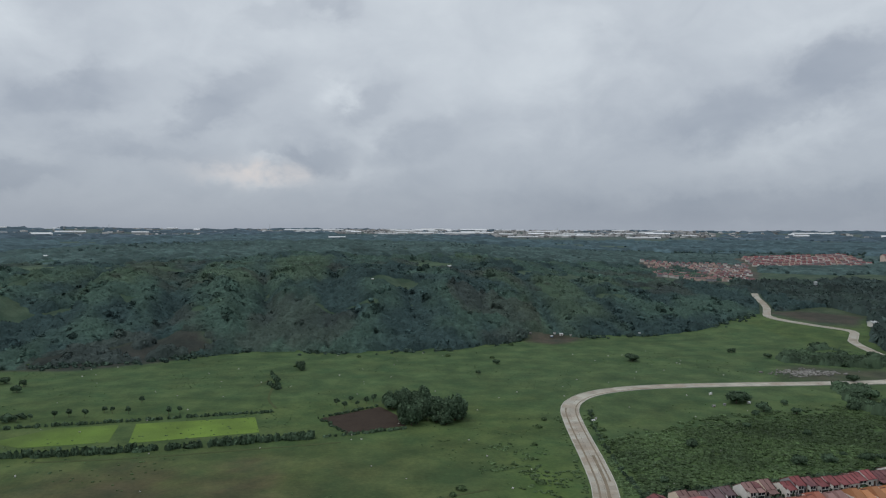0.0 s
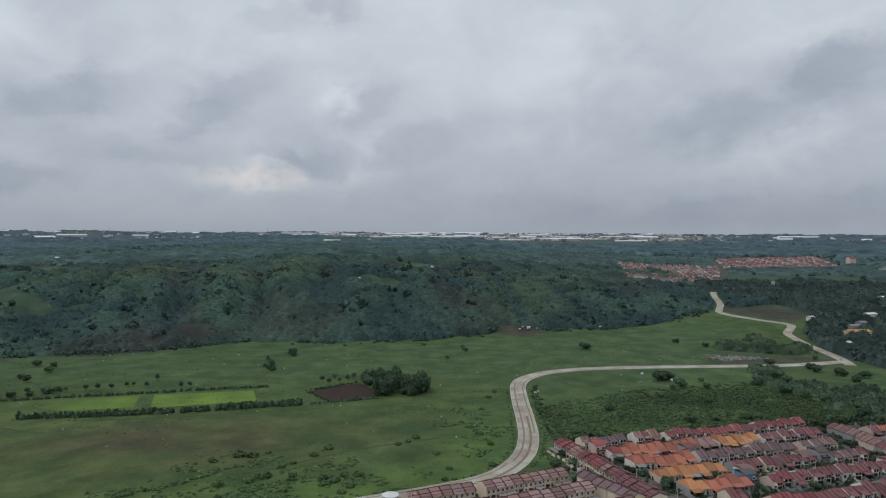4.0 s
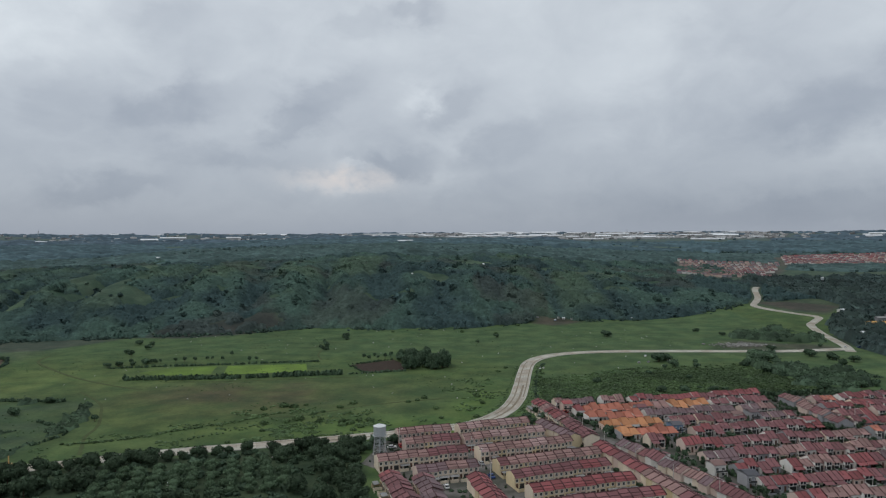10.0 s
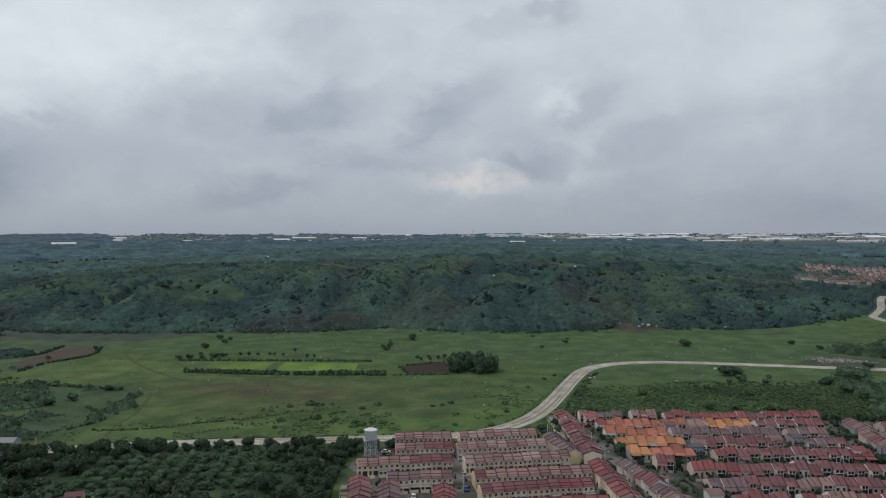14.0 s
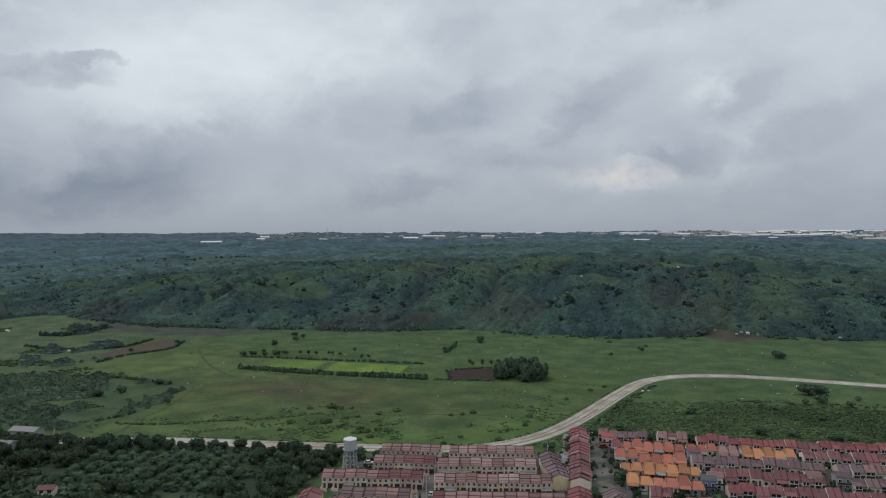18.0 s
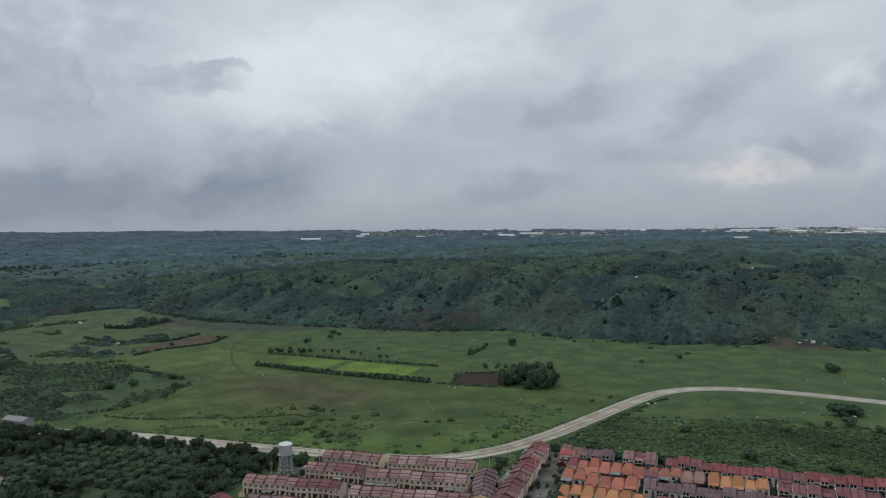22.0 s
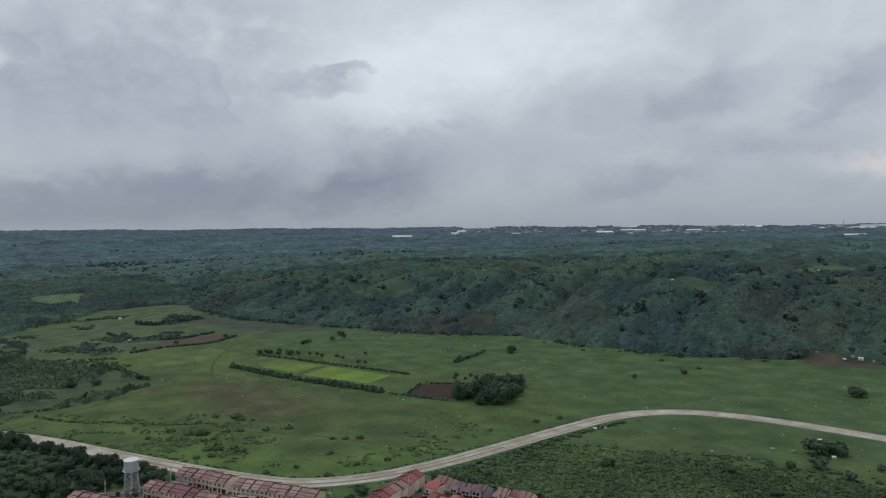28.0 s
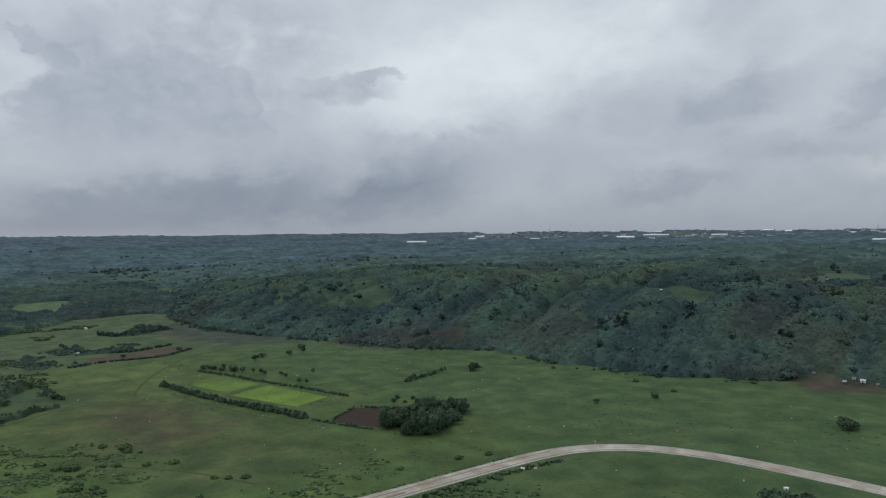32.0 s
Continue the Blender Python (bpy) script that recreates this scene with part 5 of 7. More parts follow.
for x, y, s in ((-30, 317, 0.75), (-16, 334, 0.7), (-27, 322, 0.9), (-19, 327, 0.7), (62, 352, 0.5), (52, 352, 0.5), (58, 402, 0.6), (68, 402, 0.4), (80, 320, 0.55), (50, 362, 0.6), (56, 372, 0.7), (48, 370, 0.6), (54, 384, 0.6), (78, 288, 0.4), (83, 270, 0.4)):
    plant("spreading", x, y, s, "", "dark green tree beside the street")
# tall trees between the lane and the orchard
for x, y in ((-188, 254), (-180, 251), (-195, 271), (-186, 273), (-206, 274), (-176, 268)):
    plant("forest", x, y, 0.85, "woodland by the orchard")
for i in range(26):
    x = -216 + i * 5.2 + TREES.uniform(-1.5, 1.5)
    y = np.interp(x, [p[0] for p in ROAD[:8]], [p[1] for p in ROAD[:8]]) - TREES.uniform(8.5, 12.5)
    plant("forest", x, y, TREES.uniform(0.75, 1.05) if x < -120 else TREES.uniform(0.55, 0.72), "woodland by the orchard")
for x, y, s in ((209, 358, 1.0), (229, 380, 0.8), (197, 351, 0.8), (206, 408, 0.55), (204, 421, 0.6), (151, 345, 0.6), (119, 301, 0.6), (141, 325, 0.5), (151, 324, 0.5), (214, 355, 0.9), (138, 397, 0.4), (109, 353, 0.5), (105, 357, 0.4), (178, 440, 0.5), (169, 440, 0.4), (218, 403, 0.45), (164, 445, 0.4), (154, 362, 0.35)):
    plant("spreading", x, y, s, "lane trees", "dark green tree between terraced houses")
k = 0
while k < 34:
    x, y = TREES.uniform(75, 290), TREES.uniform(235, 425)
    if inside(np.array([x]), np.array([y]), STREETS_EAST)[0]:
        plant("spreading", x, y, TREES.uniform(0.3, 0.55), "lane trees", "small dark green tree between terraced houses")
        k += 1
# the orchard in rows and the woodland round it
ca, sa = math.cos(radians(18)), math.sin(radians(18))
for i in range(11):
    for j in range(6):
        a, b = -60 + i * 7.2 + TREES.uniform(-0.7, 0.7), j * 7.0 + TREES.uniform(-0.7, 0.7)
        x, y = -66 + a * ca - b * sa, 262 + a * sa + b * ca
        if y < 309 + (x + 84) * 0.3 and TREES.random() < 0.93:
            plant("orchard", x, y, 0.72, "orchard rows")
k = 0
rows_xy = []
while k < 64:
    x, y = TREES.uniform(-215, -16), TREES.uniform(205, 325)
    if not inside(np.array([x]), np.array([y]), WOOD_SW)[0] or any((x - p) ** 2 + (y - q) ** 2 < 22 for p, q in rows_xy):
        continue
    a, b = (x + 66) * ca + (y - 262) * sa, -(x + 66) * sa + (y - 262) * ca
    if -64 < a < 22 and -3 < b < 40 or (x > -38 and y > 296):
        if TREES.random() < 0.97 or (x > -36):
            continue
    edge = y > 0.36 * x + 337
    if abs(y - (0.36 * x + 350)) < 9:
        continue
    rows_xy.append((x, y))
    plant("forest", x, y, TREES.uniform(0.6, 0.85) if edge else TREES.uniform(0.75, 1.1), "woodland by the orchard")
    k += 1

for x, y in ((-33, 294), (-39, 300), (-46, 303), (-31, 285), (-38, 289), (-45, 293), (-29, 276), (-36, 279), (-43, 282), (-26, 266), (-33, 269), (-41, 272), (-24, 256), (-31, 259), (-38, 262), (-22, 246), (-29, 249), (-37, 252), (-20, 237), (-28, 239), (-36, 242), (-52, 306), (-34, 303), (-40, 309), (-31, 309), (-36, 316), (-42, 313), (-48, 310), (-33, 322), (-41, 321), (-50, 316), (-58, 311), (-64, 308)):
    plant("forest", x + TREES.uniform(-1.5, 1.5), y + TREES.uniform(-1.5, 1.5), TREES.uniform(0.62, 0.9), "woodland by the orchard")

# hedges of the small fields
HEDGE = [lump(40 + i, 1, 40, 0.42) for i in range(4)]


def hedge(points, wide, tall, seed, label, gap=0.0, leaf="leaf"):
    rng = np.random.default_rng(seed)
    line = spline(points, 1.0)
    keep = rng.random(len(line)) > gap
    line = line[keep]
    x, y = line[:, 0] + rng.normal(0, wide * 0.35, len(line)), line[:, 1] + rng.normal(0, wide * 0.35, len(line))
    r = min(wide, 2.2) * rng.uniform(0.35, 1.0, len(x)) ** 1.3
    me = scatter("hedge", HEDGE, x, y, r, tall * rng.uniform(0.55, 1.1, len(x)), M[leaf], seed)
    tagged(new("hedge", me), label, "hedge")


hedge([(-219, 466), (-178, 469), (-142, 474)], 1.9, 2.4, 1, "dense dark green hedge along a crop field")
hedge([(-137, 475), (-124, 477)], 1.8, 2.3, 2, "short dark green hedge between field gaps")
hedge([(-120, 478), (-99, 483), (-74, 487)], 2.0, 2.6, 3, "dense dark green hedge along a crop field")
hedge([(-252, 506), (-208, 516), (-169, 523), (-127, 532), (-100, 537)], 1.2, 1.3, 4, "thin low hedge along a crop field", 0.35)
hedge([(-68, 489), (-50, 494), (-28, 501)], 1.3, 1.2, 5, "thin low hedge beside ploughed soil", 0.3)
hedge([(-74, 524), (-58, 535), (-43, 546)], 1.5, 0.9, 25, "ragged low bushes edging ploughed soil", 0.35)
hedge([(-74, 522), (-66, 508), (-58, 495)], 1.3, 0.7, 26, "ragged low weeds edging ploughed soil", 0.4)
hedge([(-299, 396), (-276, 405), (-248, 404), (-225, 404)], 1.5, 1.6, 6, "ragged dark hedge at the scrub edge", 0.3)
# the three far hedges take bluer leaves as a stand-in for haze
hedge([(-340, 440), (-346, 470), (-338, 512), (-358, 548)], 1.4, 1.3, 7, "ragged dark hedge along bare soil", 0.3, "wood_leaf")
hedge([(-470, 470), (-420, 470), (-385, 500), (-395, 545)], 1.8, 1.6, 8, "ragged dark hedge between pastures", 0.25, "wood_leaf")
hedge([(-520, 520), (-495, 533), (-500, 560), (-510, 590)], 3.0, 3.2, 9, "dark green thicket line across a pasture", 0.2, "wood_leaf")
hedge([(-190, 318), (-186, 338), (-200, 352), (-214, 360)], 1.2, 1.2, 10, "ragged low bushes along a track", 0.3)
hedge([(-114, 606), (-106, 592), (-112, 622), (-118, 640)], 1.6, 1.8, 11, "short line of bushes in the meadow", 0.4)
hedge([(-177, 320), (-161, 325), (-142, 336), (-129, 347), (-111, 358), (-99, 371), (-89, 382)], 1.8, 0.6, 16, "ragged dark weeds along a ditch", 0.55, "scrub_leaf")
hedge([(62, 407), (64, 440), (66, 480), (72, 520)], 3.0, 1.0, 14, "low rough bushes along the road verge", 0.6, "scrub_leaf")
# dark strip of weeds added in place of the embankment's shadow
hedge([(57, 404), (59.5, 440), (64, 480), (69, 510), (74, 530)], 1.2, 0.8, 27, "low dark weeds along the road edge", 0.25, "thicket_leaf")
hedge([(60, 400), (70, 404), (120, 412), (190, 424), (240, 434)], 2.2, 2.4, 15, "overgrown dark bushes behind the terraces", 0.25)

# loose bushes of the plain, each a thing of its own
BUSH_MESH = []
for i in range(5):
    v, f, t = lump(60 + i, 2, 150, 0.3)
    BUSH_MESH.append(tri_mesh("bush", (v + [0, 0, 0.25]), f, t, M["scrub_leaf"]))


def bush(x, y, r, tall, label="rounded dark green bush in grass"):
    ob = new("bush", BUSH_MESH[TREES.randint(0, 4)])
    ob.matrix_basis = at(x, y, TREES.uniform(0, 6.28), (r, r * TREES.uniform(0.7, 1.2), tall))
    tagged(ob, label, "bush", "bushes of the meadow")


for x, y, r in ((-100, 388, 2.6), (-96, 376, 1.8), (-90, 395, 3.2), (-84, 394, 2.6), (-78, 398, 1.6), (-91, 358, 2.6), (-75, 367, 3.4), (-80, 362, 2.4), (-69, 378, 1.8), (-63, 367, 1.6), (-63, 362, 1.8), (-65, 383, 1.6), (-57, 393, 2.0), (-51, 403, 2.4),
                (-36, 366, 2.4), (-42, 366, 2.2), (-46, 360, 3.0), (-50, 362, 2.6), (-19, 407, 1.8), (-10, 417, 2.2), (-14, 411, 1.8)):
    bush(x, y, r * 0.8, r * 0.5)
for x, y, r in ((22, 421, 2.0), (25, 404, 1.8), (-2, 392, 1.8), (19, 391, 1.8), (21, 374, 2.0), (-1, 358, 1.6), (-64, 350, 1.4), (-88, 345, 1.6), (-99, 325, 1.4), (2, 371, 1.6), (-49, 356, 2.2), (-42, 347, 1.8), (-39, 353, 2.0), (44, 512, 2.0), (38, 498, 1.8), (30, 470, 1.6),
                (-104, 664, 2.0), (44, 690, 2.2), (-60, 700, 2.0), (10, 700, 2.4), (70, 750, 2.6)):
    bush(x, y, r * 0.8, r * 0.55)

# scrub, woods: too many to count
PROTO = [lump(10 + i, 1, 14, 0.42) for i in range(8)]
PROTO_SMALL = [lump(30 + i, 1, 0) for i in range(8)]
rs = np.random.default_rng(77)


def stuff(name, me, label, category):
    tagged(new(name, me), label, category, kind="stuff")


def pick(poly, n):
    p = np.array(poly)
    x, y = rs.uniform(p[:, 0].min(), p[:, 0].max(), n), rs.uniform(p[:, 1].min(), p[:, 1].max(), n)
    keep = inside(x, y, poly)
    return x[keep], y[keep]


x, y = rs.uniform(55, 250, 10500), rs.uniform(395, 530, 10500)
edge = inside(x, y, SCRUB_EAST) * 0.8 + 0.28 * inside(x + 6 * wave(x, y, 7, 1.0), y - 12 + 6 * wave(x, y, 9, 2.0), SCRUB_EAST)
keep = (rs.random(len(x)) < edge * (0.45 + 0.5 * (wave(x, y, 9, 1.0) > -0.2))) & ~inside(x, y, STREETS_EAST)
x, y = x[keep], y[keep]
stuff("scrub", scatter("scrub", PROTO, x, y, rs.uniform(0.7, 1.9, len(x)), rs.uniform(0.3, 0.75, len(x)), M["scrub_leaf"], 5, 0.14, base=1 + 0.22 * wave(x, y, 14, 3.0) - 0.2 * smooth((x - 110) / 60)), "dense waist-high green scrub beside the terraces", "scrub")
x, y = rs.uniform(-900, -250, 16000), rs.uniform(330, 720, 16000)
s = y - np.interp(x, FOOT_X, FOOT_Y)
keep = (s < 10) & (wave(x, y, 38, 4.0) + 0.35 * wave(x, y, 14, 1.0) > 0.42) & (x > -620) & ~inside(x, y, BARE_WEST) & ~inside(x, y, [(-450, 552), (-200, 552), (-200, 730), (-300, 668), (-450, 640)]) & ~inside(x, y, [(-390, 470), (-390, 552), (-340, 552), (-200, 520), (-200, 410), (-330, 420)])
x, y = x[keep], y[keep]
stuff("scrub", scatter("scrub", PROTO, x, y, rs.uniform(0.8, 2.6, len(x)), rs.uniform(0.3, 1.0, len(x)), M["scrub_leaf"], 7, 0.3, base=np.full(len(x), 0.74)), "scattered dark thickets between far pastures", "scrub")
# rough tussocks dotting the meadow
x, y = rs.uniform(-330, 240, 3800), rs.uniform(330, 720, 3800)
s = y - np.interp(x, FOOT_X, FOOT_Y)
road_line = spline(ROAD, 3)
clear = np.min(np.hypot(x[:, None] - road_line[None, :, 0], y[:, None] - road_line[None, :, 1]), 1) > 7
keep = clear & (s < -5) & (wave(x, y, 26, 6.0) > 0.12) & ~inside(x, y, [(66, 400), (300, 440), (300, 330), (60, 330)])
x, y = x[keep], y[keep]
stuff("tussocks", scatter("tussocks", PROTO_SMALL, x, y, rs.uniform(0.25, 0.9, len(x)), rs.uniform(0.12, 0.35, len(x)), M["scrub_leaf"], 8, 0.3, base=np.full(len(x), 1.2)), "low rough tussocks dotting the meadow", "grass")

# weeds crowding the road's verges and the ditch
x, y = rs.uniform(-200, 70, 26000), rs.uniform(300, 520, 26000)
gap = np.full(len(x), 1e9)
for q in road_line:
    gap = np.minimum(gap, np.hypot(x - q[0], y - q[1]))
ditch = spline([(-177, 320), (-161, 325), (-142, 336), (-129, 347), (-111, 358), (-99, 371), (-89, 382)], 3)
cut = np.min(np.hypot(x[:, None] - ditch[None, :, 0], y[:, None] - ditch[None, :, 1]), 1)
clump = wave(x, y, 6, 2.0) + 0.6 * wave(x, y, 21, 5.0)
keep = (gap > 6.6) & ((gap < 8.2 + 1.5 * clump) & (rs.random(len(x)) < 0.8) | (gap < 30) & (clump > 0.62) & (rs.random(len(x)) < 0.5) | (cut < 1.6 + clump) & (rs.random(len(x)) < 0.6) | (cut < 14) & (clump > 0.7) & (rs.random(len(x)) < 0.4)) & ~inside(x, y, STREETS_WEST) & ~inside(x, y, WOOD_SW)
x, y = x[keep], y[keep]
stuff("weeds", scatter("weeds", PROTO_SMALL, x, y, rs.uniform(0.4, 1.2, len(x)), rs.uniform(0.15, 0.6, len(x)), M["scrub_leaf"], 14, 0.25, base=np.full(len(x), 1.15)), "rough green weeds crowding the road verges", "weeds")
for cx, cy, ex, ey, n in ((-75, 384, 42, 15, 480), (-45, 360, 30, 8, 200), (14, 430, 14, 45, 300), (-100, 352, 40, 7, 200), (54, 398, 8, 42, 900), (57, 450, 6, 40, 500), (-78, 341, 20, 7, 800), (-100, 334, 16, 5, 420)):
    a, d = rs.uniform(0, 6.283, n), np.sqrt(rs.random(n))
    x, y = cx + ex * d * np.cos(a), cy + ey * d * np.sin(a)
    keep = (wave(x, y, 5, 3.0) + 0.5 * wave(x, y, 13, 1.0) > 0.15) & (np.min(np.hypot(x[:, None] - road_line[None, :, 0], y[:, None] - road_line[None, :, 1]), 1) > 7)
    x, y = x[keep], y[keep]
    stuff("weeds", scatter("weeds", PROTO, x, y, rs.uniform(0.3, 1.3, len(x)), rs.uniform(0.12, 0.5, len(x)), M["scrub_leaf"], 40 + n, 0.3, base=np.full(len(x), 1.25)), "ragged clump of dark green weeds in the meadow", "weeds")
# stone-like lumps added as stand-ins for white specks in the grass
n = 110
x, y = rs.uniform(-260, 230, n), rs.uniform(400, 715, n)
keep = (y < np.interp(x, FOOT_X, FOOT_Y) - 12) & (np.min(np.hypot(x[:, None] - road_line[None, :, 0], y[:, None] - road_line[None, :, 1]), 1) > 9) & ~inside(x, y, STREETS_EAST)
x, y = x[keep], y[keep]
stuff("stones", scatter("stones", PROTO_SMALL, x, y, rs.uniform(0.25, 0.6, len(x)), rs.uniform(0.3, 0.6, len(x)), M["pale_stone"], 15, 0.3), "pale stones lying scattered over the meadow", "stones")

# the wooded hill: a closed canopy of many domed crowns, with leaf sprays and larger trees standing out of it
RISE = 0.78


def domes(x, y, cell, seed, share=1.0):
    """Rounded crowns on a jittered lattice: the height of the highest crown in 0 to 1.4, and its tone."""
    i0, j0 = np.floor(x / cell), np.floor(y / cell)
    best, tone = np.zeros(x.shape), np.full(x.shape, 0.5)
    for di in (-1, 0, 1):
        for dj in (-1, 0, 1):
            i, j = i0 + di, j0 + dj
            h = chance(i, j, seed + 2)
            px, py, size = (i + 0.1 + 0.8 * chance(i, j, seed)) * cell, (j + 0.1 + 0.8 * chance(i, j, seed + 1)) * cell, cell * (0.5 + 0.4 * h)
            d = ((x - px) ** 2 + (y - py) ** 2) / size**2
            v = np.sqrt(np.clip(1 - d, 0, 1)) * (0.55 + 0.8 * h) * (chance(i, j, seed + 3) < share)
            tone = np.where(v > best, chance(i, j, seed + 4), tone)
            best = np.maximum(best, v)
    return best, tone


def canopy(name, gx, gy, keep, crown, big, mat, base=0.6, contrast=1.0, swell=1.0, share=0.22, color=None):
    """A sheet over the crowns of a wood; where keep is false it dips under the ground and is cut away."""
    lo, t1 = domes(gx, gy, crown, 3.0)
    hi, t2 = domes(gx, gy, crown * 2.3, 11.0, share)
    z = height(gx, gy)
    top = np.where(keep, z + base + (crown * RISE * lo + big * hi) * swell, z - 1.0)
    tint = np.where(hi > 0.25, 0.60 + 0.45 * t2, 0.60 + 0.85 * t1) * (0.78 + 0.44 * fbm(gx, gy, 90, 4.0))
    tint = 1 + (tint - 1) * contrast
    ny, nx = gx.shape
    idx = np.arange(nx * ny).reshape(ny, nx)
    some = keep[:-1, :-1] | keep[1:, :-1] | keep[:-1, 1:] | keep[1:, 1:]
    p, q, r, s_ = idx[:-1, :-1][some], idx[:-1, 1:][some], idx[1:, 1:][some], idx[1:, :-1][some]
    f = np.concatenate([np.stack([p, q, r], -1), np.stack([p, r, s_], -1)])
    if (gx[0, 1] - gx[0, 0]) * (gy[1, 0] - gy[0, 0]) - (gx[1, 0] - gx[0, 0]) * (gy[0, 1] - gy[0, 0]) < 0:
        f = f[:, ::-1]
    used, back = np.unique(f, return_inverse=True)
    v = np.stack([gx.ravel()[used], gy.ravel()[used], top.ravel()[used]], -1)
    rgb = None if color is None else color(v[:, 0], v[:, 1], tint.ravel()[used])
    return tri_mesh(name, v, back.reshape(-1, 3), tint.ravel()[used], mat, color=rgb)


north_line = spline(ROAD_NORTH, 6)


def off_road(x, y, least):
    out = np.full(x.shape, 1e9)
    for px, py in north_line:
        out = np.minimum(out, (x - px) ** 2 + (y - py) ** 2)
    return out > least**2


def hill_wood(x, y):
    s = y - np.interp(x, FOOT_X, FOOT_Y)
    n, m = wave(x, y, 9, 2.0), fbm(x, y, 26, 21.0, 3)
    keep = (s > -4 + 16 * (m - 0.35)) & (s < 470) & (np.hypot(x, y - 300) < 1190)
    for poly in (KNOLL, TOP_FIELD, TOP_FIELD_EAST, DARK_FIELD, SHACK_SOIL, VILLAGE_EDGE):
        keep &= ~inside(x + 3 * n, y + 3 * n, poly)
    for poly, k in ((SLOPE_FIELD, 0.62), (FOOT_SOIL, 0.56), (FOOT_SOIL_WEST, 0.55)):
        keep &= ~(inside(x + 9 * n, y + 9 * n, poly) & (m < k))
    # grassy breaks along the spurs and over the top
    keep &= ~((fbm(x, y, 70, 17.0, 3) + 0.10 * spur(x, y) > 0.735 + 0.1 * (m - 0.5)) & (s > 60))
    return keep & off_road(x, y, 8) & ~inside(x, y, WOOD_EAST)


def hill_swell(x, y):
    """Taller trees in the gullies and in some stands, low scrub on the spurs."""
    return 0.50 + 0.60 * smooth((fbm(x, y, 60, 31.0, 3) - 0.32) / 0.4) * (1.25 - 0.6 * spur(x, y))


def hill_color(x, y, tone):
    """Leaf colour of the stands: light scrub, dark trees, dry brown growth by the bare soil; relief shade is coloured
    in along gullies and spurs.
    """
    # gullies darkened and spurs lightened here to draw the hill's light and shade
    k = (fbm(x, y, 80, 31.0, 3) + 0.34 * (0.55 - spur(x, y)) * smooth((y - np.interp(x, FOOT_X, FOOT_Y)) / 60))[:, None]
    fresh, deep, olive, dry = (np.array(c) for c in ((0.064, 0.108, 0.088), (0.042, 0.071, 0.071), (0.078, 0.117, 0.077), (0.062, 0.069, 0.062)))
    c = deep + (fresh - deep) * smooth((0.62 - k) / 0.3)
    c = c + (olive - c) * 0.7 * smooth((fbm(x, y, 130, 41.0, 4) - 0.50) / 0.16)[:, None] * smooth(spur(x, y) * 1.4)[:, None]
    brown = smooth((fbm(x, y, 95, 51.0, 4) - 0.60) / 0.10) * 0.5
    for poly in (FOOT_SOIL, FOOT_SOIL_WEST, BROWN_EAST):
        brown = np.maximum(brown, 0.55 * inside(x + 40 * (fbm(x, y, 40, 5.0) - 0.5), y + 50 * (fbm(x, y, 40, 8.0) - 0.5), poly))
    c = c + (dry - c) * brown[:, None]
    return c * tone[:, None]


BROWN_EAST = [(30, 785), (20, 832), (42, 872), (76, 845), (108, 842), (122, 812), (90, 790)]
for x0, y0, x1, y1, step, level in ((-1000, 600, 480, 1130, 1.75, False), (-1000, 800, 480, 1330, 2.7, True)):
    gx, gy = np.meshgrid(np.arange(x0, x1, step), np.arange(y0, y1, step))
    back = gy - np.interp(gx, FOOT_X, FOOT_Y) > 250
    keep = hill_wood(gx, gy) & (back == level)
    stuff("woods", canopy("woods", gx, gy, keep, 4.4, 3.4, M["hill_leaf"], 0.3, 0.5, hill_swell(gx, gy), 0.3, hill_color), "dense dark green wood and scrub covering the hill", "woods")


def sprays(x, y, crown, big, base, size, leaf="wood_leaf", swell=1.0, share=0.22, color=None):
    lo, t1 = domes(x, y, crown, 3.0)
    hi, t2 = domes(x, y, crown * 2.3, 11.0, share)
    top = height(x, y) + base + (crown * RISE * lo + big * hi) * swell
    up = np.tile([0.0, -0.35, 1.0], (len(x), 1))
    v, f = leaf_quads(rs, np.stack([x, y, top + rs.uniform(-0.1, 0.7, len(x)) * size], -1), up, size, 0.7)
    tone = np.repeat((0.5 + 0.5 * np.where(hi > 0.25, 0.60 + 0.45 * t2, 0.60 + 0.85 * t1)) * rs.uniform(0.7, 1.35, len(x)), 4)
    return tri_mesh("leaf_sprays", v, f, tone, M[leaf], False, None if color is None else color(v[:, 0], v[:, 1], tone))


n = 150000
x, y = rs.uniform(-1000, 480, n), rs.uniform(600, 1330, n)
keep = hill_wood(x, y) & (rs.random(n) < np.where(y - np.interp(x, FOOT_X, FOOT_Y) > 250, 0.4, 1.0))
x, y = x[keep], y[keep]
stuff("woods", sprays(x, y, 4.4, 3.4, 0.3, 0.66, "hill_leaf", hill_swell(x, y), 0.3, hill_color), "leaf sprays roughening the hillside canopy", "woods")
LEAFY = [lump(80 + i, 1, 30, 0.36) for i in range(8)]
x, y = rs.uniform(-1000, 470, 15000), rs.uniform(600, 1330, 15000)
s = y - np.interp(x, FOOT_X, FOOT_Y)
dense = fbm(x, y, 45, 61.0, 3)
keep = (hill_wood(x, y) & (rs.random(len(x)) < 1.5 * smooth((dense - 0.36) / 0.3)) | (s > 5) & (rs.random(len(x)) < 0.10) & off_road(x, y, 9)) & (np.hypot(x, y - 300) < 1150) & ~inside(x, y, KNOLL) & ~inside(x, y, VILLAGE_EDGE) & (rs.random(len(x)) < np.where(s > 250, 0.35, 0.75))
x, y, dense = x[keep], y[keep], dense[keep]
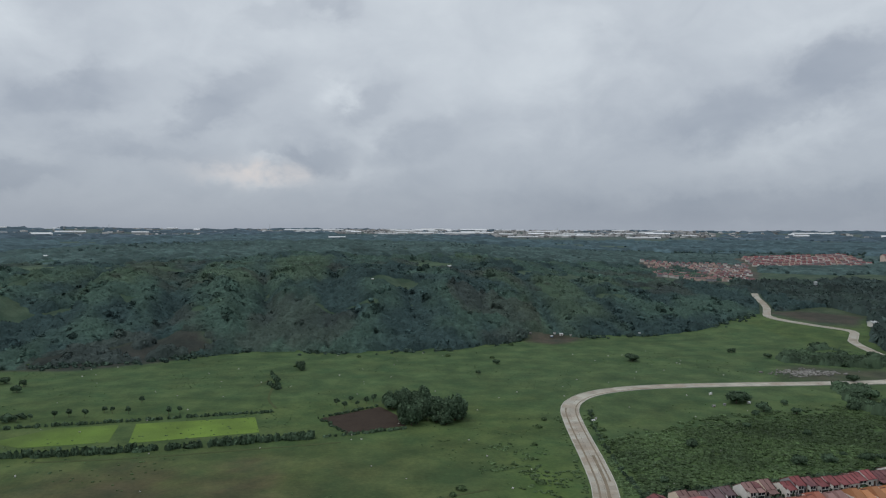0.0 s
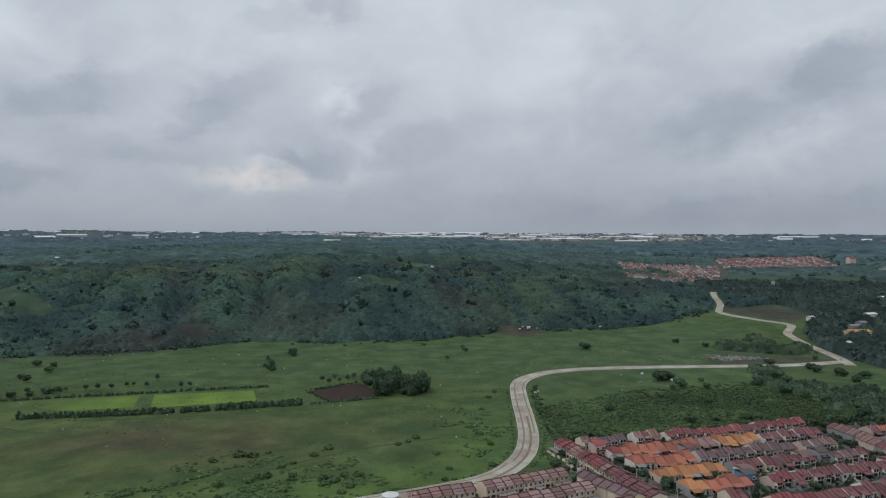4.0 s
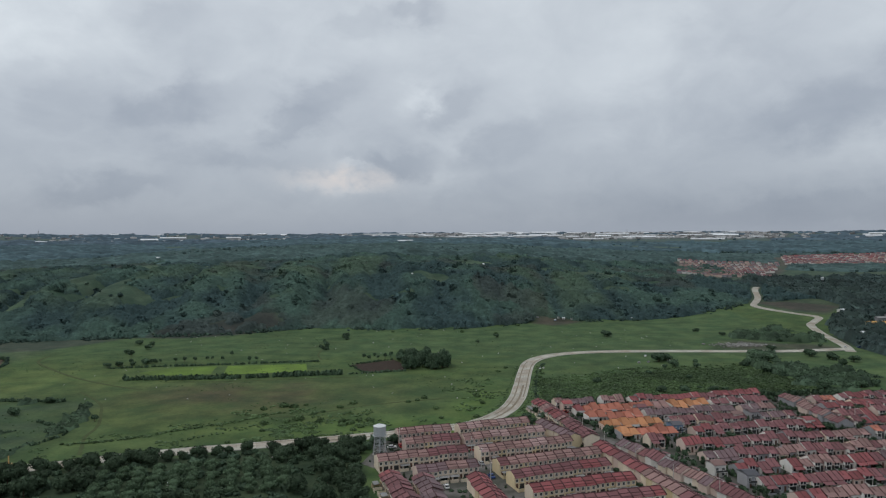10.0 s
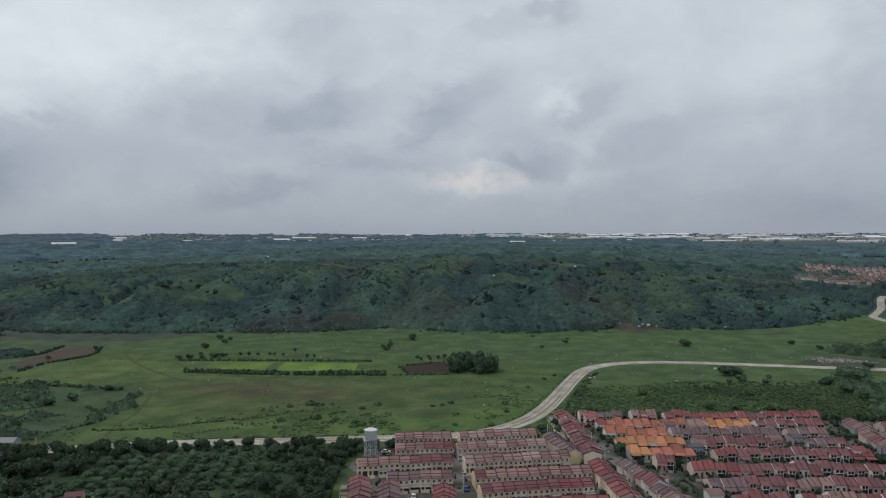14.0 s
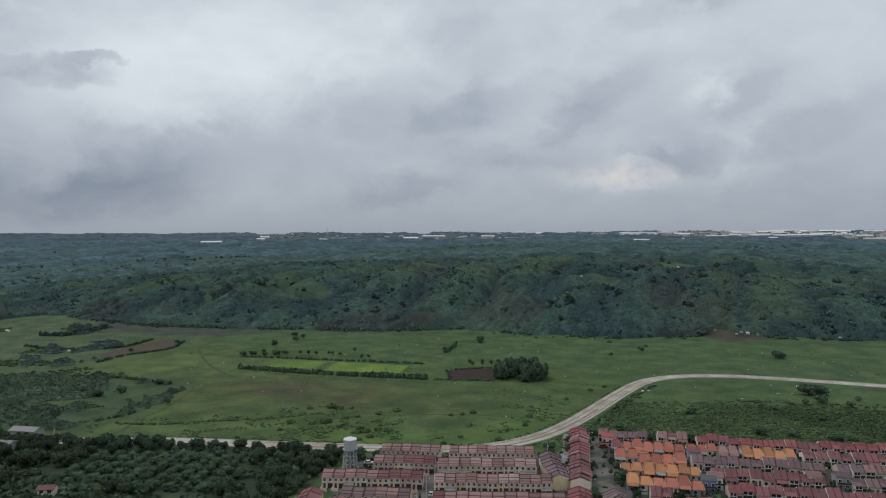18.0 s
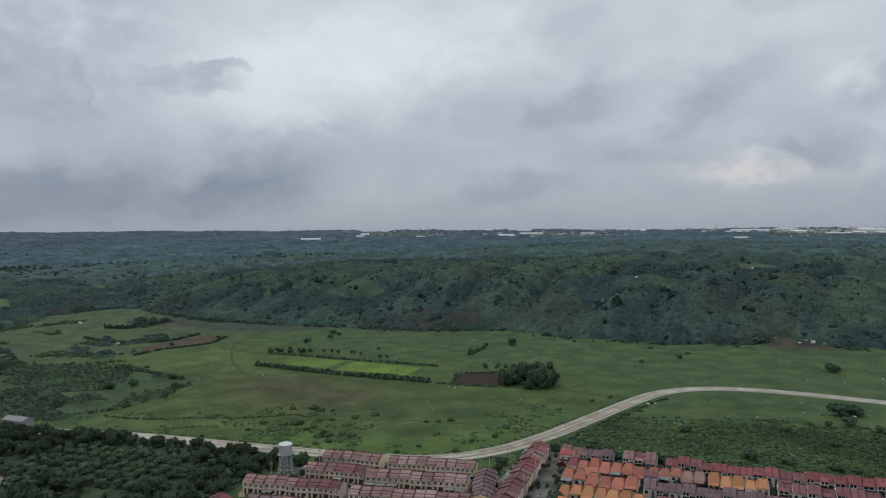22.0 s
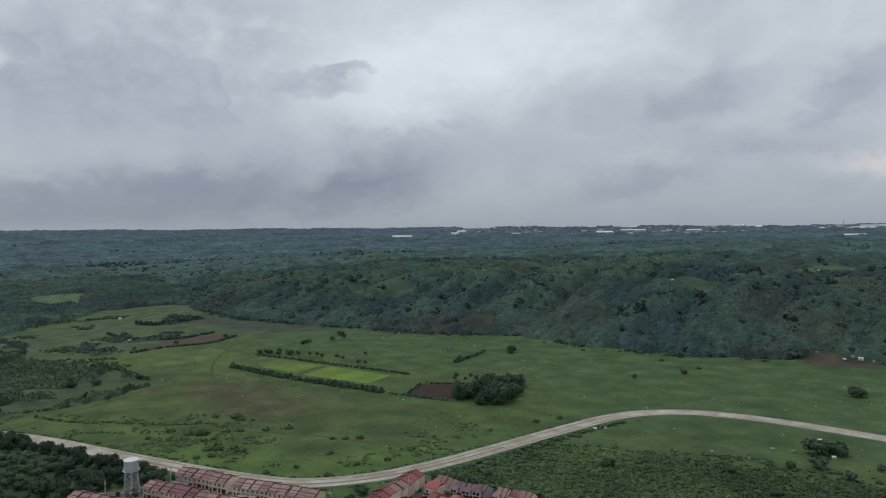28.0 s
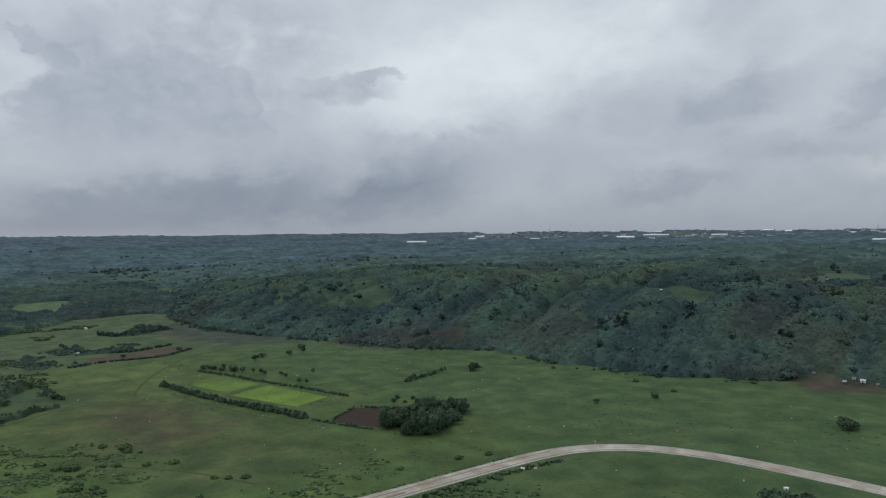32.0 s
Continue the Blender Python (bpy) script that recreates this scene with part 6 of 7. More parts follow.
r = rs.uniform(1.0, 2.6, len(x)) * (0.7 + 1.1 * rs.random(len(x)) ** 4 + 0.6 * dense)
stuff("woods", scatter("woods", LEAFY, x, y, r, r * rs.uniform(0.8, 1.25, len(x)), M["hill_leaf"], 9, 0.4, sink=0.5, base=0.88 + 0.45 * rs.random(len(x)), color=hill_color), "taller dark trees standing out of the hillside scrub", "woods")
# bushes straggling from the foot of the hill into the meadow
x = rs.uniform(-640, 372, 1000)
out = np.abs(rs.normal(0, 7, 1000)) - 3
y = np.interp(x, FOOT_X, FOOT_Y) - out
keep = (wave(x, y, 13, 3.0) > -0.25) & off_road(x, y, 9) & ~inside(x, y, SHACK_SOIL)
x, y, out = x[keep], y[keep], out[keep]
r = rs.uniform(0.8, 2.4, len(x)) * np.where(out > 8, 0.7, 1.0)
stuff("thicket", scatter("thicket", LEAFY, x, y, r, r * rs.uniform(0.6, 1.0, len(x)), M["wood_leaf"], 31, 0.35), "ragged bushes straggling from the foot of the hill", "thicket")
# woods closing the plain in the west
def west_wood(x, y):
    keep = inside(x + 6 * wave(x, y, 15, 1.0), y + 6 * wave(x, y, 13, 4.0), WOOD_WEST) & ~inside(x, y, FAR_FIELD)
    return keep & (y < np.interp(x, FOOT_X, FOOT_Y) + 2) & (fbm(x, y, 110, 151.0, 3) < 0.66)


gx, gy = np.meshgrid(np.arange(-1200, -480, 2.6), np.arange(200, 820, 2.6))
stuff("woods", canopy("woods", gx, gy, west_wood(gx, gy), 5.0, 3.6, M["hill_leaf"], 0.6, 0.5, hill_swell(gx, gy), 0.3, hill_color), "dense dark wood closing the plain in the west", "woods")
x, y = rs.uniform(-1150, -480, 32000), rs.uniform(330, 800, 32000)
keep = west_wood(x, y)
x, y = x[keep], y[keep]
stuff("woods", sprays(x, y, 5.0, 3.6, 0.6, 0.8, "hill_leaf", hill_swell(x, y), 0.3, hill_color), "leaf sprays roughening the western wood", "woods")
# woods east of the far road
gx, gy = np.meshgrid(np.arange(330, 1160, 3.0), np.arange(420, 1160, 3.0))


def east_wood(x, y):
    keep = inside(x + 4 * wave(x, y, 12, 1.0), y, WOOD_EAST) & off_road(x, y, 10) & ~inside(x, y, STADIUM)
    for px, py, r in EAST_CLEAR:
        keep &= np.hypot(x - px + 5, y - py + 9) > r
    return keep & (wave(x, y, 48, 6.0) < 0.6)


EAST_CLEAR = ((437, 718, 30), (392, 668, 9), (455, 748, 13), (478, 770, 12), (520, 817, 14), (505, 800, 12), (640, 950, 15), (505, 740, 16), (440, 800, 9), (546, 1057, 8))
stuff("woods", canopy("woods", gx, gy, east_wood(gx, gy), 6.0, 5.0, M["east_leaf"], 1.5), "dense dark trees round scattered houses", "woods")
x, y = rs.uniform(330, 760, 60000), rs.uniform(430, 1120, 60000)
keep = east_wood(x, y)
stuff("woods", sprays(x[keep], y[keep], 6.0, 5.0, 1.5, 0.9, "east_leaf"), "leaf sprays roughening the eastern woods", "woods")
x, y = pick(WOOD_EAST, 2600)
keep = east_wood(x, y)
x, y = x[keep], y[keep]
r = rs.uniform(2.0, 4.2, len(x))
stuff("woods", scatter("woods", LEAFY, x, y, r, r * rs.uniform(0.9, 1.4, len(x)), M["east_leaf"], 10, 0.3, sink=1.5, base=np.full(len(x), 1.2)), "taller trees standing out of the eastern woods", "woods")
# undergrowth of the orchard wood
x, y = pick(WOOD_SW, 1700)
keep = (np.min(np.hypot(x[:, None] - road_line[None, :, 0], y[:, None] - road_line[None, :, 1]), 1) > 8) & (y > 200)
x, y = x[keep], y[keep]
r = rs.uniform(1.2, 2.6, len(x))
stuff("thicket", scatter("thicket", LEAFY, x, y, r, r * rs.uniform(0.5, 0.95, len(x)), M["thicket_leaf"], 21, 0.35), "tangled undergrowth beneath the orchard and woodland", "thicket")
# the belt by the terraces, the clump north of the road and the hollow in the west
BELT = [(228, 524), (238, 564), (252, 586), (264, 568), (264, 542), (262, 506), (270, 492), (302, 490), (345, 500), (338, 465), (300, 442), (245, 436), (230, 458), (230, 494)]
CLUMP = [(262, 655), (300, 640), (345, 632), (352, 680), (334, 722), (296, 690), (270, 680)]
for poly, size, crown, big, level, lab in ((BELT, 15, 4.2, 3.0, -0.35, "overgrown belt of dark thickets by the road"), (CLUMP, 13, 5.0, 3.5, -0.4, "dark thicket beside a rubble heap"), (SCRUB_WEST, 17, 3.2, 2.4, -0.42, "dark tangled scrub and small trees in a hollow"),
                                           ([(-500, 524), (-528, 553), (-545, 577), (-551, 614), (-502, 593), (-483, 544)], 14, 3.6, 2.5, -0.1, "dark thicket between far pastures"),
                                           ([(-379, 402), (-432, 448), (-449, 503), (-388, 545), (-388, 513), (-397, 465), (-339, 447), (-349, 418)], 12, 3.0, 1.6, 0.05, "ragged low thicket beside bare soil"),
                                           ([(-500, 382), (-460, 400), (-337, 358), (-364, 345), (-420, 300), (-540, 330)], 18, 3.6, 2.5, -0.25, "dark thicket spreading from the western wood")):
    p = np.array(poly)
    gx, gy = np.meshgrid(np.arange(p[:, 0].min() - 8, p[:, 0].max() + 8, 1.4), np.arange(p[:, 1].min() - 8, p[:, 1].max() + 8, 1.4))

    # far thickets get the bluer leaf, haze put in by colour
    leafage = "thicket_leaf" if p[:, 0].min() > -430 else "wood_leaf"

    def grown(x, y):
        n = wave(x, y, 7, 2.0)
        keep = inside(x + 5 * n, y + 5 * n, poly) & (wave(x, y, size, 4.0) + 0.4 * n > level) & ~(inside(x, y, GREY_WEST) & (wave(x, y, 8, 1.0) < 0.75))
        d = np.full(x.shape, 1e9)
        for q in road_line[::2]:
            d = np.minimum(d, (x - q[0]) ** 2 + (y - q[1]) ** 2)
        return keep & (d > 64) & off_road(x, y, 8)

    def rise(x, y):
        return 0.12 + 0.88 * smooth((wave(x, y, size, 4.0) + 0.4 * wave(x, y, 7, 2.0) - level) / 0.5)

    stuff("thicket", canopy("thicket", gx, gy, grown(gx, gy), crown, big, M[leafage], 0.1, 1.0, rise(gx, gy)), lab, "thicket")
    area = (p[:, 0].max() - p[:, 0].min()) * (p[:, 1].max() - p[:, 1].min())
    x, y = pick(poly, int(area * 1.3))
    k = grown(x, y)
    x, y = x[k], y[k]
    stuff("thicket", sprays(x, y, crown, big, 0.1, 0.5, leafage, rise(x, y)), "leaf sprays over " + lab, "thicket")
x, y = rs.normal(258, 11, 260), rs.normal(620, 5, 260)
stuff("rubble", scatter("rubble", PROTO_SMALL, x, y, rs.uniform(0.4, 1.6, 260), rs.uniform(0.3, 1.2, 260), M["rubble"], 24, 0.4), "pale grey heap of rubble beside the road", "rubble")
# shrubs crammed into the yards and lanes
x, y = pick(STREETS_EAST, 3300)
stuff("yard_shrubs", scatter("yard_shrubs", PROTO, x, y, rs.uniform(0.4, 1.7, len(x)), rs.uniform(0.5, 2.2, len(x)), M["thicket_leaf"], 25, 0.4, base=np.full(len(x), 0.8)), "dark green shrubs crammed into yards and lanes", "shrubs")
x, y = pick(STREETS_WEST, 900)
stuff("yard_shrubs", scatter("yard_shrubs", PROTO, x, y, rs.uniform(0.3, 1.1, len(x)), rs.uniform(0.3, 1.3, len(x)), M["thicket_leaf"], 26, 0.4, base=np.full(len(x), 0.8)), "dark green shrubs in narrow front yards", "shrubs")
# the far country: rings of woodland, coarser and with more haze in their leaf colour farther out, with clearings
def open_land(x, y, d, a):
    """Clearings, villages, fields and the built-up plateau, where no wood stands."""
    out = (fbm(x, y, 260, 71.0, 4) > 0.70) | inside(x, y, STADIUM) | inside(x, y, FAR_FIELD) | inside(x, y, WOOD_EAST)
    for poly in (*VILLAGES, VILLAGE_EDGE):
        out |= inside(x, y, poly)
    out |= (d > 2500) & (np.abs(a + 0.14) < 0.26) & (wave(x, y, 120, 1.0) > -0.45)
    return out | (d > 2900) & (a < 0.70) & (wave(x, y, 170, 3.0) > -0.1)


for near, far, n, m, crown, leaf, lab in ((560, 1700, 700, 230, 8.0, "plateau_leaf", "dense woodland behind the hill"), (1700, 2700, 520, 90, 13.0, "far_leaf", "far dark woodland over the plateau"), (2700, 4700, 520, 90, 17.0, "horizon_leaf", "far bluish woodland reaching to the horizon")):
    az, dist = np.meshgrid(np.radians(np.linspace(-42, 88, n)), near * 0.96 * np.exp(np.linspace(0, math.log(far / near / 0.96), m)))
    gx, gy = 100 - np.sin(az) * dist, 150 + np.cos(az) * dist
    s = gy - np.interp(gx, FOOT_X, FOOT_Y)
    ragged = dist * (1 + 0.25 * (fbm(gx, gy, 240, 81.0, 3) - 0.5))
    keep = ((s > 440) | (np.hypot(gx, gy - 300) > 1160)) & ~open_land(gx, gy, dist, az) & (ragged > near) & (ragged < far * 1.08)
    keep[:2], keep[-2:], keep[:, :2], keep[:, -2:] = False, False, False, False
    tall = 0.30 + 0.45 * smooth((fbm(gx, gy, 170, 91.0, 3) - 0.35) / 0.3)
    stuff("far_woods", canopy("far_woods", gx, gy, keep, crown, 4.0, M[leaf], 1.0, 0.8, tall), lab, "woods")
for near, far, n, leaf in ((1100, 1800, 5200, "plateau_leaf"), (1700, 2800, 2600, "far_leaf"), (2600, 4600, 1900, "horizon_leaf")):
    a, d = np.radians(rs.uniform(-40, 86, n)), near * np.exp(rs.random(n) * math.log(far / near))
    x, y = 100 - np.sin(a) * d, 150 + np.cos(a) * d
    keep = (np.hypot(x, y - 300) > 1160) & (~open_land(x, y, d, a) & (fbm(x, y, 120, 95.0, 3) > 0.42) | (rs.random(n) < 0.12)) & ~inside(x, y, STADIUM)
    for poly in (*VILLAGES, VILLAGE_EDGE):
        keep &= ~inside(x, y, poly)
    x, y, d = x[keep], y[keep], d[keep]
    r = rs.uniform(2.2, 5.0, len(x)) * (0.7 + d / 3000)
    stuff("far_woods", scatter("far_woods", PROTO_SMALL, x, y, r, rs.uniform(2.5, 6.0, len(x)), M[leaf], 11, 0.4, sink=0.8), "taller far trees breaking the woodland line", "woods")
# small roofs of the far town along the plateau
BOX = (np.array([(a, b, c) for c in (-0.25, 0.75) for b in (-0.6, 0.6) for a in (-1, 1)], float), np.array([(0, 1, 5), (0, 5, 4), (1, 3, 7), (1, 7, 5), (3, 2, 6), (3, 6, 7), (2, 0, 4), (2, 4, 6), (4, 5, 7), (4, 7, 6)]), np.ones(8))
n = 1500
a, d = np.radians(np.where(rs.random(n) < 0.6, rs.uniform(-24, 6, n), rs.uniform(-38, 42, n))), rs.uniform(3000, 4500, n)
x, y = 60 - np.sin(a) * d, 120 + np.cos(a) * d
stuff("far_town", scatter("far_town", [BOX], x, y, rs.uniform(4, 13, n), rs.uniform(4, 10, n), M["town"], 12, 0.6), "pale little buildings of a far town", "town")


# ---- huts, far houses, sheds and masts ----
def hut(roof, wall, w=4.0, d=3.2, h=2.3):
    ob = new("hut")
    part("wall", prism("wall", [(-d / 2, 0), (d / 2, 0), (d / 2, h), (0, h + 0.7), (-d / 2, h)], -w / 2, w / 2, M[wall]), ob)
    part("roof", prism("roof", [(-d / 2 - 0.4, h - 0.15), (0, h + 0.75), (d / 2 + 0.4, h - 0.15), (d / 2 + 0.4, h - 0.05), (0, h + 0.87), (-d / 2 - 0.4, h - 0.05)], -w / 2 - 0.3, w / 2 + 0.3, M[roof]), ob)
    part("door", solid("door", [(-0.4, 0.4, -d / 2 - 0.05, -d / 2 + 0.02, 0, 1.9)], M["door"]), ob)
    return ob


for x, y, turn, roof, wall, s, lab in (
    (69, 507, 0.3, "shed_roof", "wall_white", 0.8, "small white sheet-roofed hut in grass"), (147, 533, 0.1, "grey_roof", "wall_grey", 0.8, "low grey hut in grass"), (171, 539, 0.4, "shed_roof", "wall_white", 0.8, "white-roofed hut beside bushes"),
    (155, 536, 0.8, "grey_roof", "wall_grey", 0.8, "low grey hut in grass"), (159, 562, 0.6, "shed_roof", "wall_white", 0.8, "small white hut beside trees"), (89, 785, 0.2, "shed_roof", "wall_white", 0.9, "small white-roofed shack at the foot of the hill"),
    (95, 790, 0.5, "grey_roof", "wall_grey", 1.0, "grey shack at the foot of the hill"), (115, 788, 0.1, "shed_roof", "wall_blue", 1.0, "pale-roofed blue shack at the foot of the hill"), (119, 794, 0.3, "grey_roof", "wall_white", 1.1, "white shack at the foot of the hill"),
    (125, 792, 0.0, "shed_roof", "wall_white", 1.5, "long white-roofed shack at the foot of the hill"), (134, 792, 0.2, "grey_roof", "wall_white", 1.1, "grey-roofed shack at the foot of the hill"), (138, 794, 0.6, "shed_roof", "wall_grey", 0.9, "white-roofed shack at the foot of the hill"),
    (204, 802, 0.2, "shed_roof", "wall_grey", 1.1, "pale-roofed shack by the wood"), (208, 804, 0.5, "grey_roof", "wall_white", 1.0, "grey-roofed shack by the wood"), (-579, 525, 0.2, "shed_roof", "wall_white", 1.6, "white farm hut in a far pasture"),
    (-585, 527, 0.5, "shed_roof", "wall_white", 1.1, "white farm hut in a far pasture"), (-409, 467, 0.3, "shed_roof", "wall_white", 1.0, "white hut beside a hedge"), (-52, 850, 0.2, "shed_roof", "wall_white", 1.1, "white hut on a grassy knoll"),
    (84, 925, 0.2, "shed_roof", "wall_white", 1.0, "white hut on the wooded hilltop"), (-102, 268, 0.5, "shed_roof", "wall_white", 1.0, "white-roofed hut among orchard trees"), (72, 512, 0.9, "grey_roof", "wall_white", 0.6, "small pale hut in grass"),
    (-70, 302, 0.4, "grey_roof", "wall_rose", 0.7, "small faded hut among orchard trees"), (56, 361, 1.2, "grey_roof", "wall_blue", 1.1, "low hut with a teal-grey roof by the street"),
):
    tagged(place(("hut", roof, wall), lambda: hut(roof, wall), at(x, y, turn, s * 0.5)), lab, "hut")


def block(name, w, d, h, rise, wall, roof, label, category, x, y, turn, windows=0, group=""):
    ob = tagged(new(name), label, category, group)
    part("wall", prism("wall", [(-d / 2, -1), (d / 2, -1), (d / 2, h), (0, h + rise - 0.05), (-d / 2, h)], -w / 2, w / 2, M[wall]), ob)
    part("roof", prism("roof", [(-d / 2 - 0.5, h - 0.1), (0, h + rise), (d / 2 + 0.5, h - 0.1), (d / 2 + 0.5, h + 0.1), (0, h + rise + 0.2), (-d / 2 - 0.5, h + 0.1)], -w / 2 - 0.5, w / 2 + 0.5, M[roof]), ob)
    for i in range(windows):
        window(-w / 2 + w * (i + 0.5) / windows, 1.2, -d / 2, min(2.0, w / windows * 0.5), 1.3, ob)
    ob.matrix_basis = at(x, y, turn)
    return ob


block("hall", 23, 11, 4.5, 1.5, "wall_buff", "yellow_roof", "ochre-roofed hall among dark trees", "building", 437, 722, 0.02, 5)
for x, y, w, d, roof, lab in ((392, 668, 9, 5, "shed_roof", "white-roofed shed among trees"), (455, 752, 13, 7, "grey_roof", "grey-roofed house among dark trees"), (478, 770, 14, 8, "grey_roof", "grey-roofed house among dark trees"), (520, 817, 15, 8, "shed_roof", "white-roofed house among dark trees"),
                              (505, 800, 14, 8, "grey_roof", "grey-roofed house among dark trees"), (640, 950, 18, 9, "shed_roof", "white-roofed house among dark trees"), (505, 740, 20, 9, "grey_roof", "grey-roofed house among dark trees"), (440, 800, 9, 6, "shed_roof", "white-roofed shed among trees"),
                              (-186, 262, 16, 9, "grey_roof", "long grey sheet-roofed building by the woodland"), (-196, 283, 14, 7, "grey_roof", "grey sheet-roofed building at the lane end"), (-205, 262, 22, 12, "grey_roof", "large grey-roofed building by the lane")):
    block("building", w, d, 4.2, 1.3, "wall_grey" if "grey" in roof else "wall_white", roof, lab, "building", x, y, 0.25, 3)
block("house", 6, 4, 2.6, 1.1, "wall_cream", "roof_maroon", "small red-roofed house among woodland trees", "house", -115, 236, 0.5, 2)
block("house", 3, 3, 3.6, 0.8, "wall_white", "shed_roof", "small white two-storey house on the hilltop", "house", 39, 1003, 0.3, 1)
block("house", 8, 6, 4.0, 1.2, "wall_white", "shed_roof", "white house on the far hilltop", "house", -524, 1190, 0.3, 3)
block("house", 10, 8, 4.0, 1.5, "wall_white", "grey_roof", "pale house on the far hilltop", "house", -470, 1195, 0.5, 2)
block("grandstand", 60, 25, 8, 4, "wall_grey", "shed_roof", "large white-roofed grandstand by a sports field", "building", 905, 1265, 0.2, 8)
block("tower_house", 15, 12, 13, 4, "wall_rose", "roof_maroon", "pink tall block at the village edge", "building", 945, 1450, 0.2, 4)


def far_house(roof, wall):
    ob = new("village_house", prism("wall", [(-4, -1), (4, -1), (4, 4.6), (0, 6.4), (-4, 4.6)], -3.6, 3.6, M["wall_" + wall]))
    part("roof", prism("roof", [(-4.5, 4.3), (0, 6.45), (4.5, 4.3), (4.5, 4.6), (0, 6.75), (-4.5, 4.6)], -3.7, 3.7, M["roof_" + roof]), ob)
    return ob


V = random.Random(3)
for (a, b, c, d), rows_, cols, roofs, group in ((((352, 1125), (490, 1112), (640, 1410), (455, 1470)), 9, 18, ["brown", "maroon", "plum"], "brown-roofed far village"),
                                                 (((650, 1410), (880, 1390), (990, 1640), (715, 1575)), 8, 20, ["red", "maroon", "maroon"], "red-roofed far village")):
    a, b, c, d = (Vector(p) for p in (a, b, c, d))
    for i in range(rows_):
        for j in range(cols):
            if V.random() < 0.07:
                continue
            s, t = (j + 0.3 + 0.4 * (i % 2)) / cols, (i + V.uniform(-0.1, 0.1)) / max(1, rows_ - 1)
            p = (a * (1 - s) + b * s) * (1 - t) + (d * (1 - s) + c * s) * t
            roof, wall = V.choice(roofs), V.choice(["white", "rose", "grey"])
            tagged(place(("far", roof, wall), lambda: far_house(roof, wall), at(p.x, p.y, V.uniform(-0.1, 0.1) - 0.1, (V.uniform(0.7, 1.0) * (1.35 if "red" in group else 1.0), 0.85, V.uniform(0.7, 1.0) * (0.8 if "red" in group else 0.9)))), f"{wall} gabled village house with a {WORDS[roof]} roof", "house", group)
# works and town along the far plateau
def shed(long_):
    ob = new("warehouse")
    part("wall", solid("wall", [(-long_ / 2, long_ / 2, -22, 22, -3, 8)], M["shed_wall"]), ob)
    part("roof", prism("roof", [(-23, 7.9), (0, 12), (23, 7.9), (23, 8.3), (0, 12.5), (-23, 8.3)], -long_ / 2 - 1, long_ / 2 + 1, M["shed_roof"]), ob)
    return ob


T = random.Random(9)
for i in range(66):
    u = T.random()
    az = T.uniform(-22, 1) if u < 0.55 else T.uniform(1, 40) if u < 0.85 else T.uniform(-36, -22)
    dist = T.uniform(2900, 4300)
    x, y = 60 - math.sin(radians(az)) * dist, 120 + math.cos(radians(az)) * dist
    long_ = T.choice([30, 40, 60, 90]) if T.random() < 0.85 else 150
    ob = place(("shed", long_), lambda: shed(long_), at(x, y, radians(az) + T.uniform(-0.3, 0.3), (T.uniform(0.7, 1.2), T.uniform(0.5, 1.0), T.uniform(0.8, 1.25))))
    tagged(ob, "long white-roofed warehouse on the far plateau", "warehouse", "warehouses along the horizon")
for x, y, turn in ((-30, 3090, 0.1), (100, 3160, 0.1), (230, 3310, 0.1), (330, 3450, 0.2), (430, 3590, 0.2), (145, 2890, 0.05), (540, 3060, -0.1), (690, 3235, -0.2), (800, 3220, -0.2), (920, 3200, -0.3), (985, 2850, -0.3), (-1720, 2780, 0.6), (-1400, 3190, 0.5), (-60, 2240, 0.1), (-170, 2060, 0.1)):
    tagged(place(("shed", 150), lambda: shed(150), at(x, y, turn, (T.uniform(0.5, 0.9) if y > 2500 else 0.3, T.uniform(0.9, 1.4) if y > 2500 else 0.6, 0.55))), "long white-roofed works hall on the plateau", "warehouse", "warehouses along the horizon")
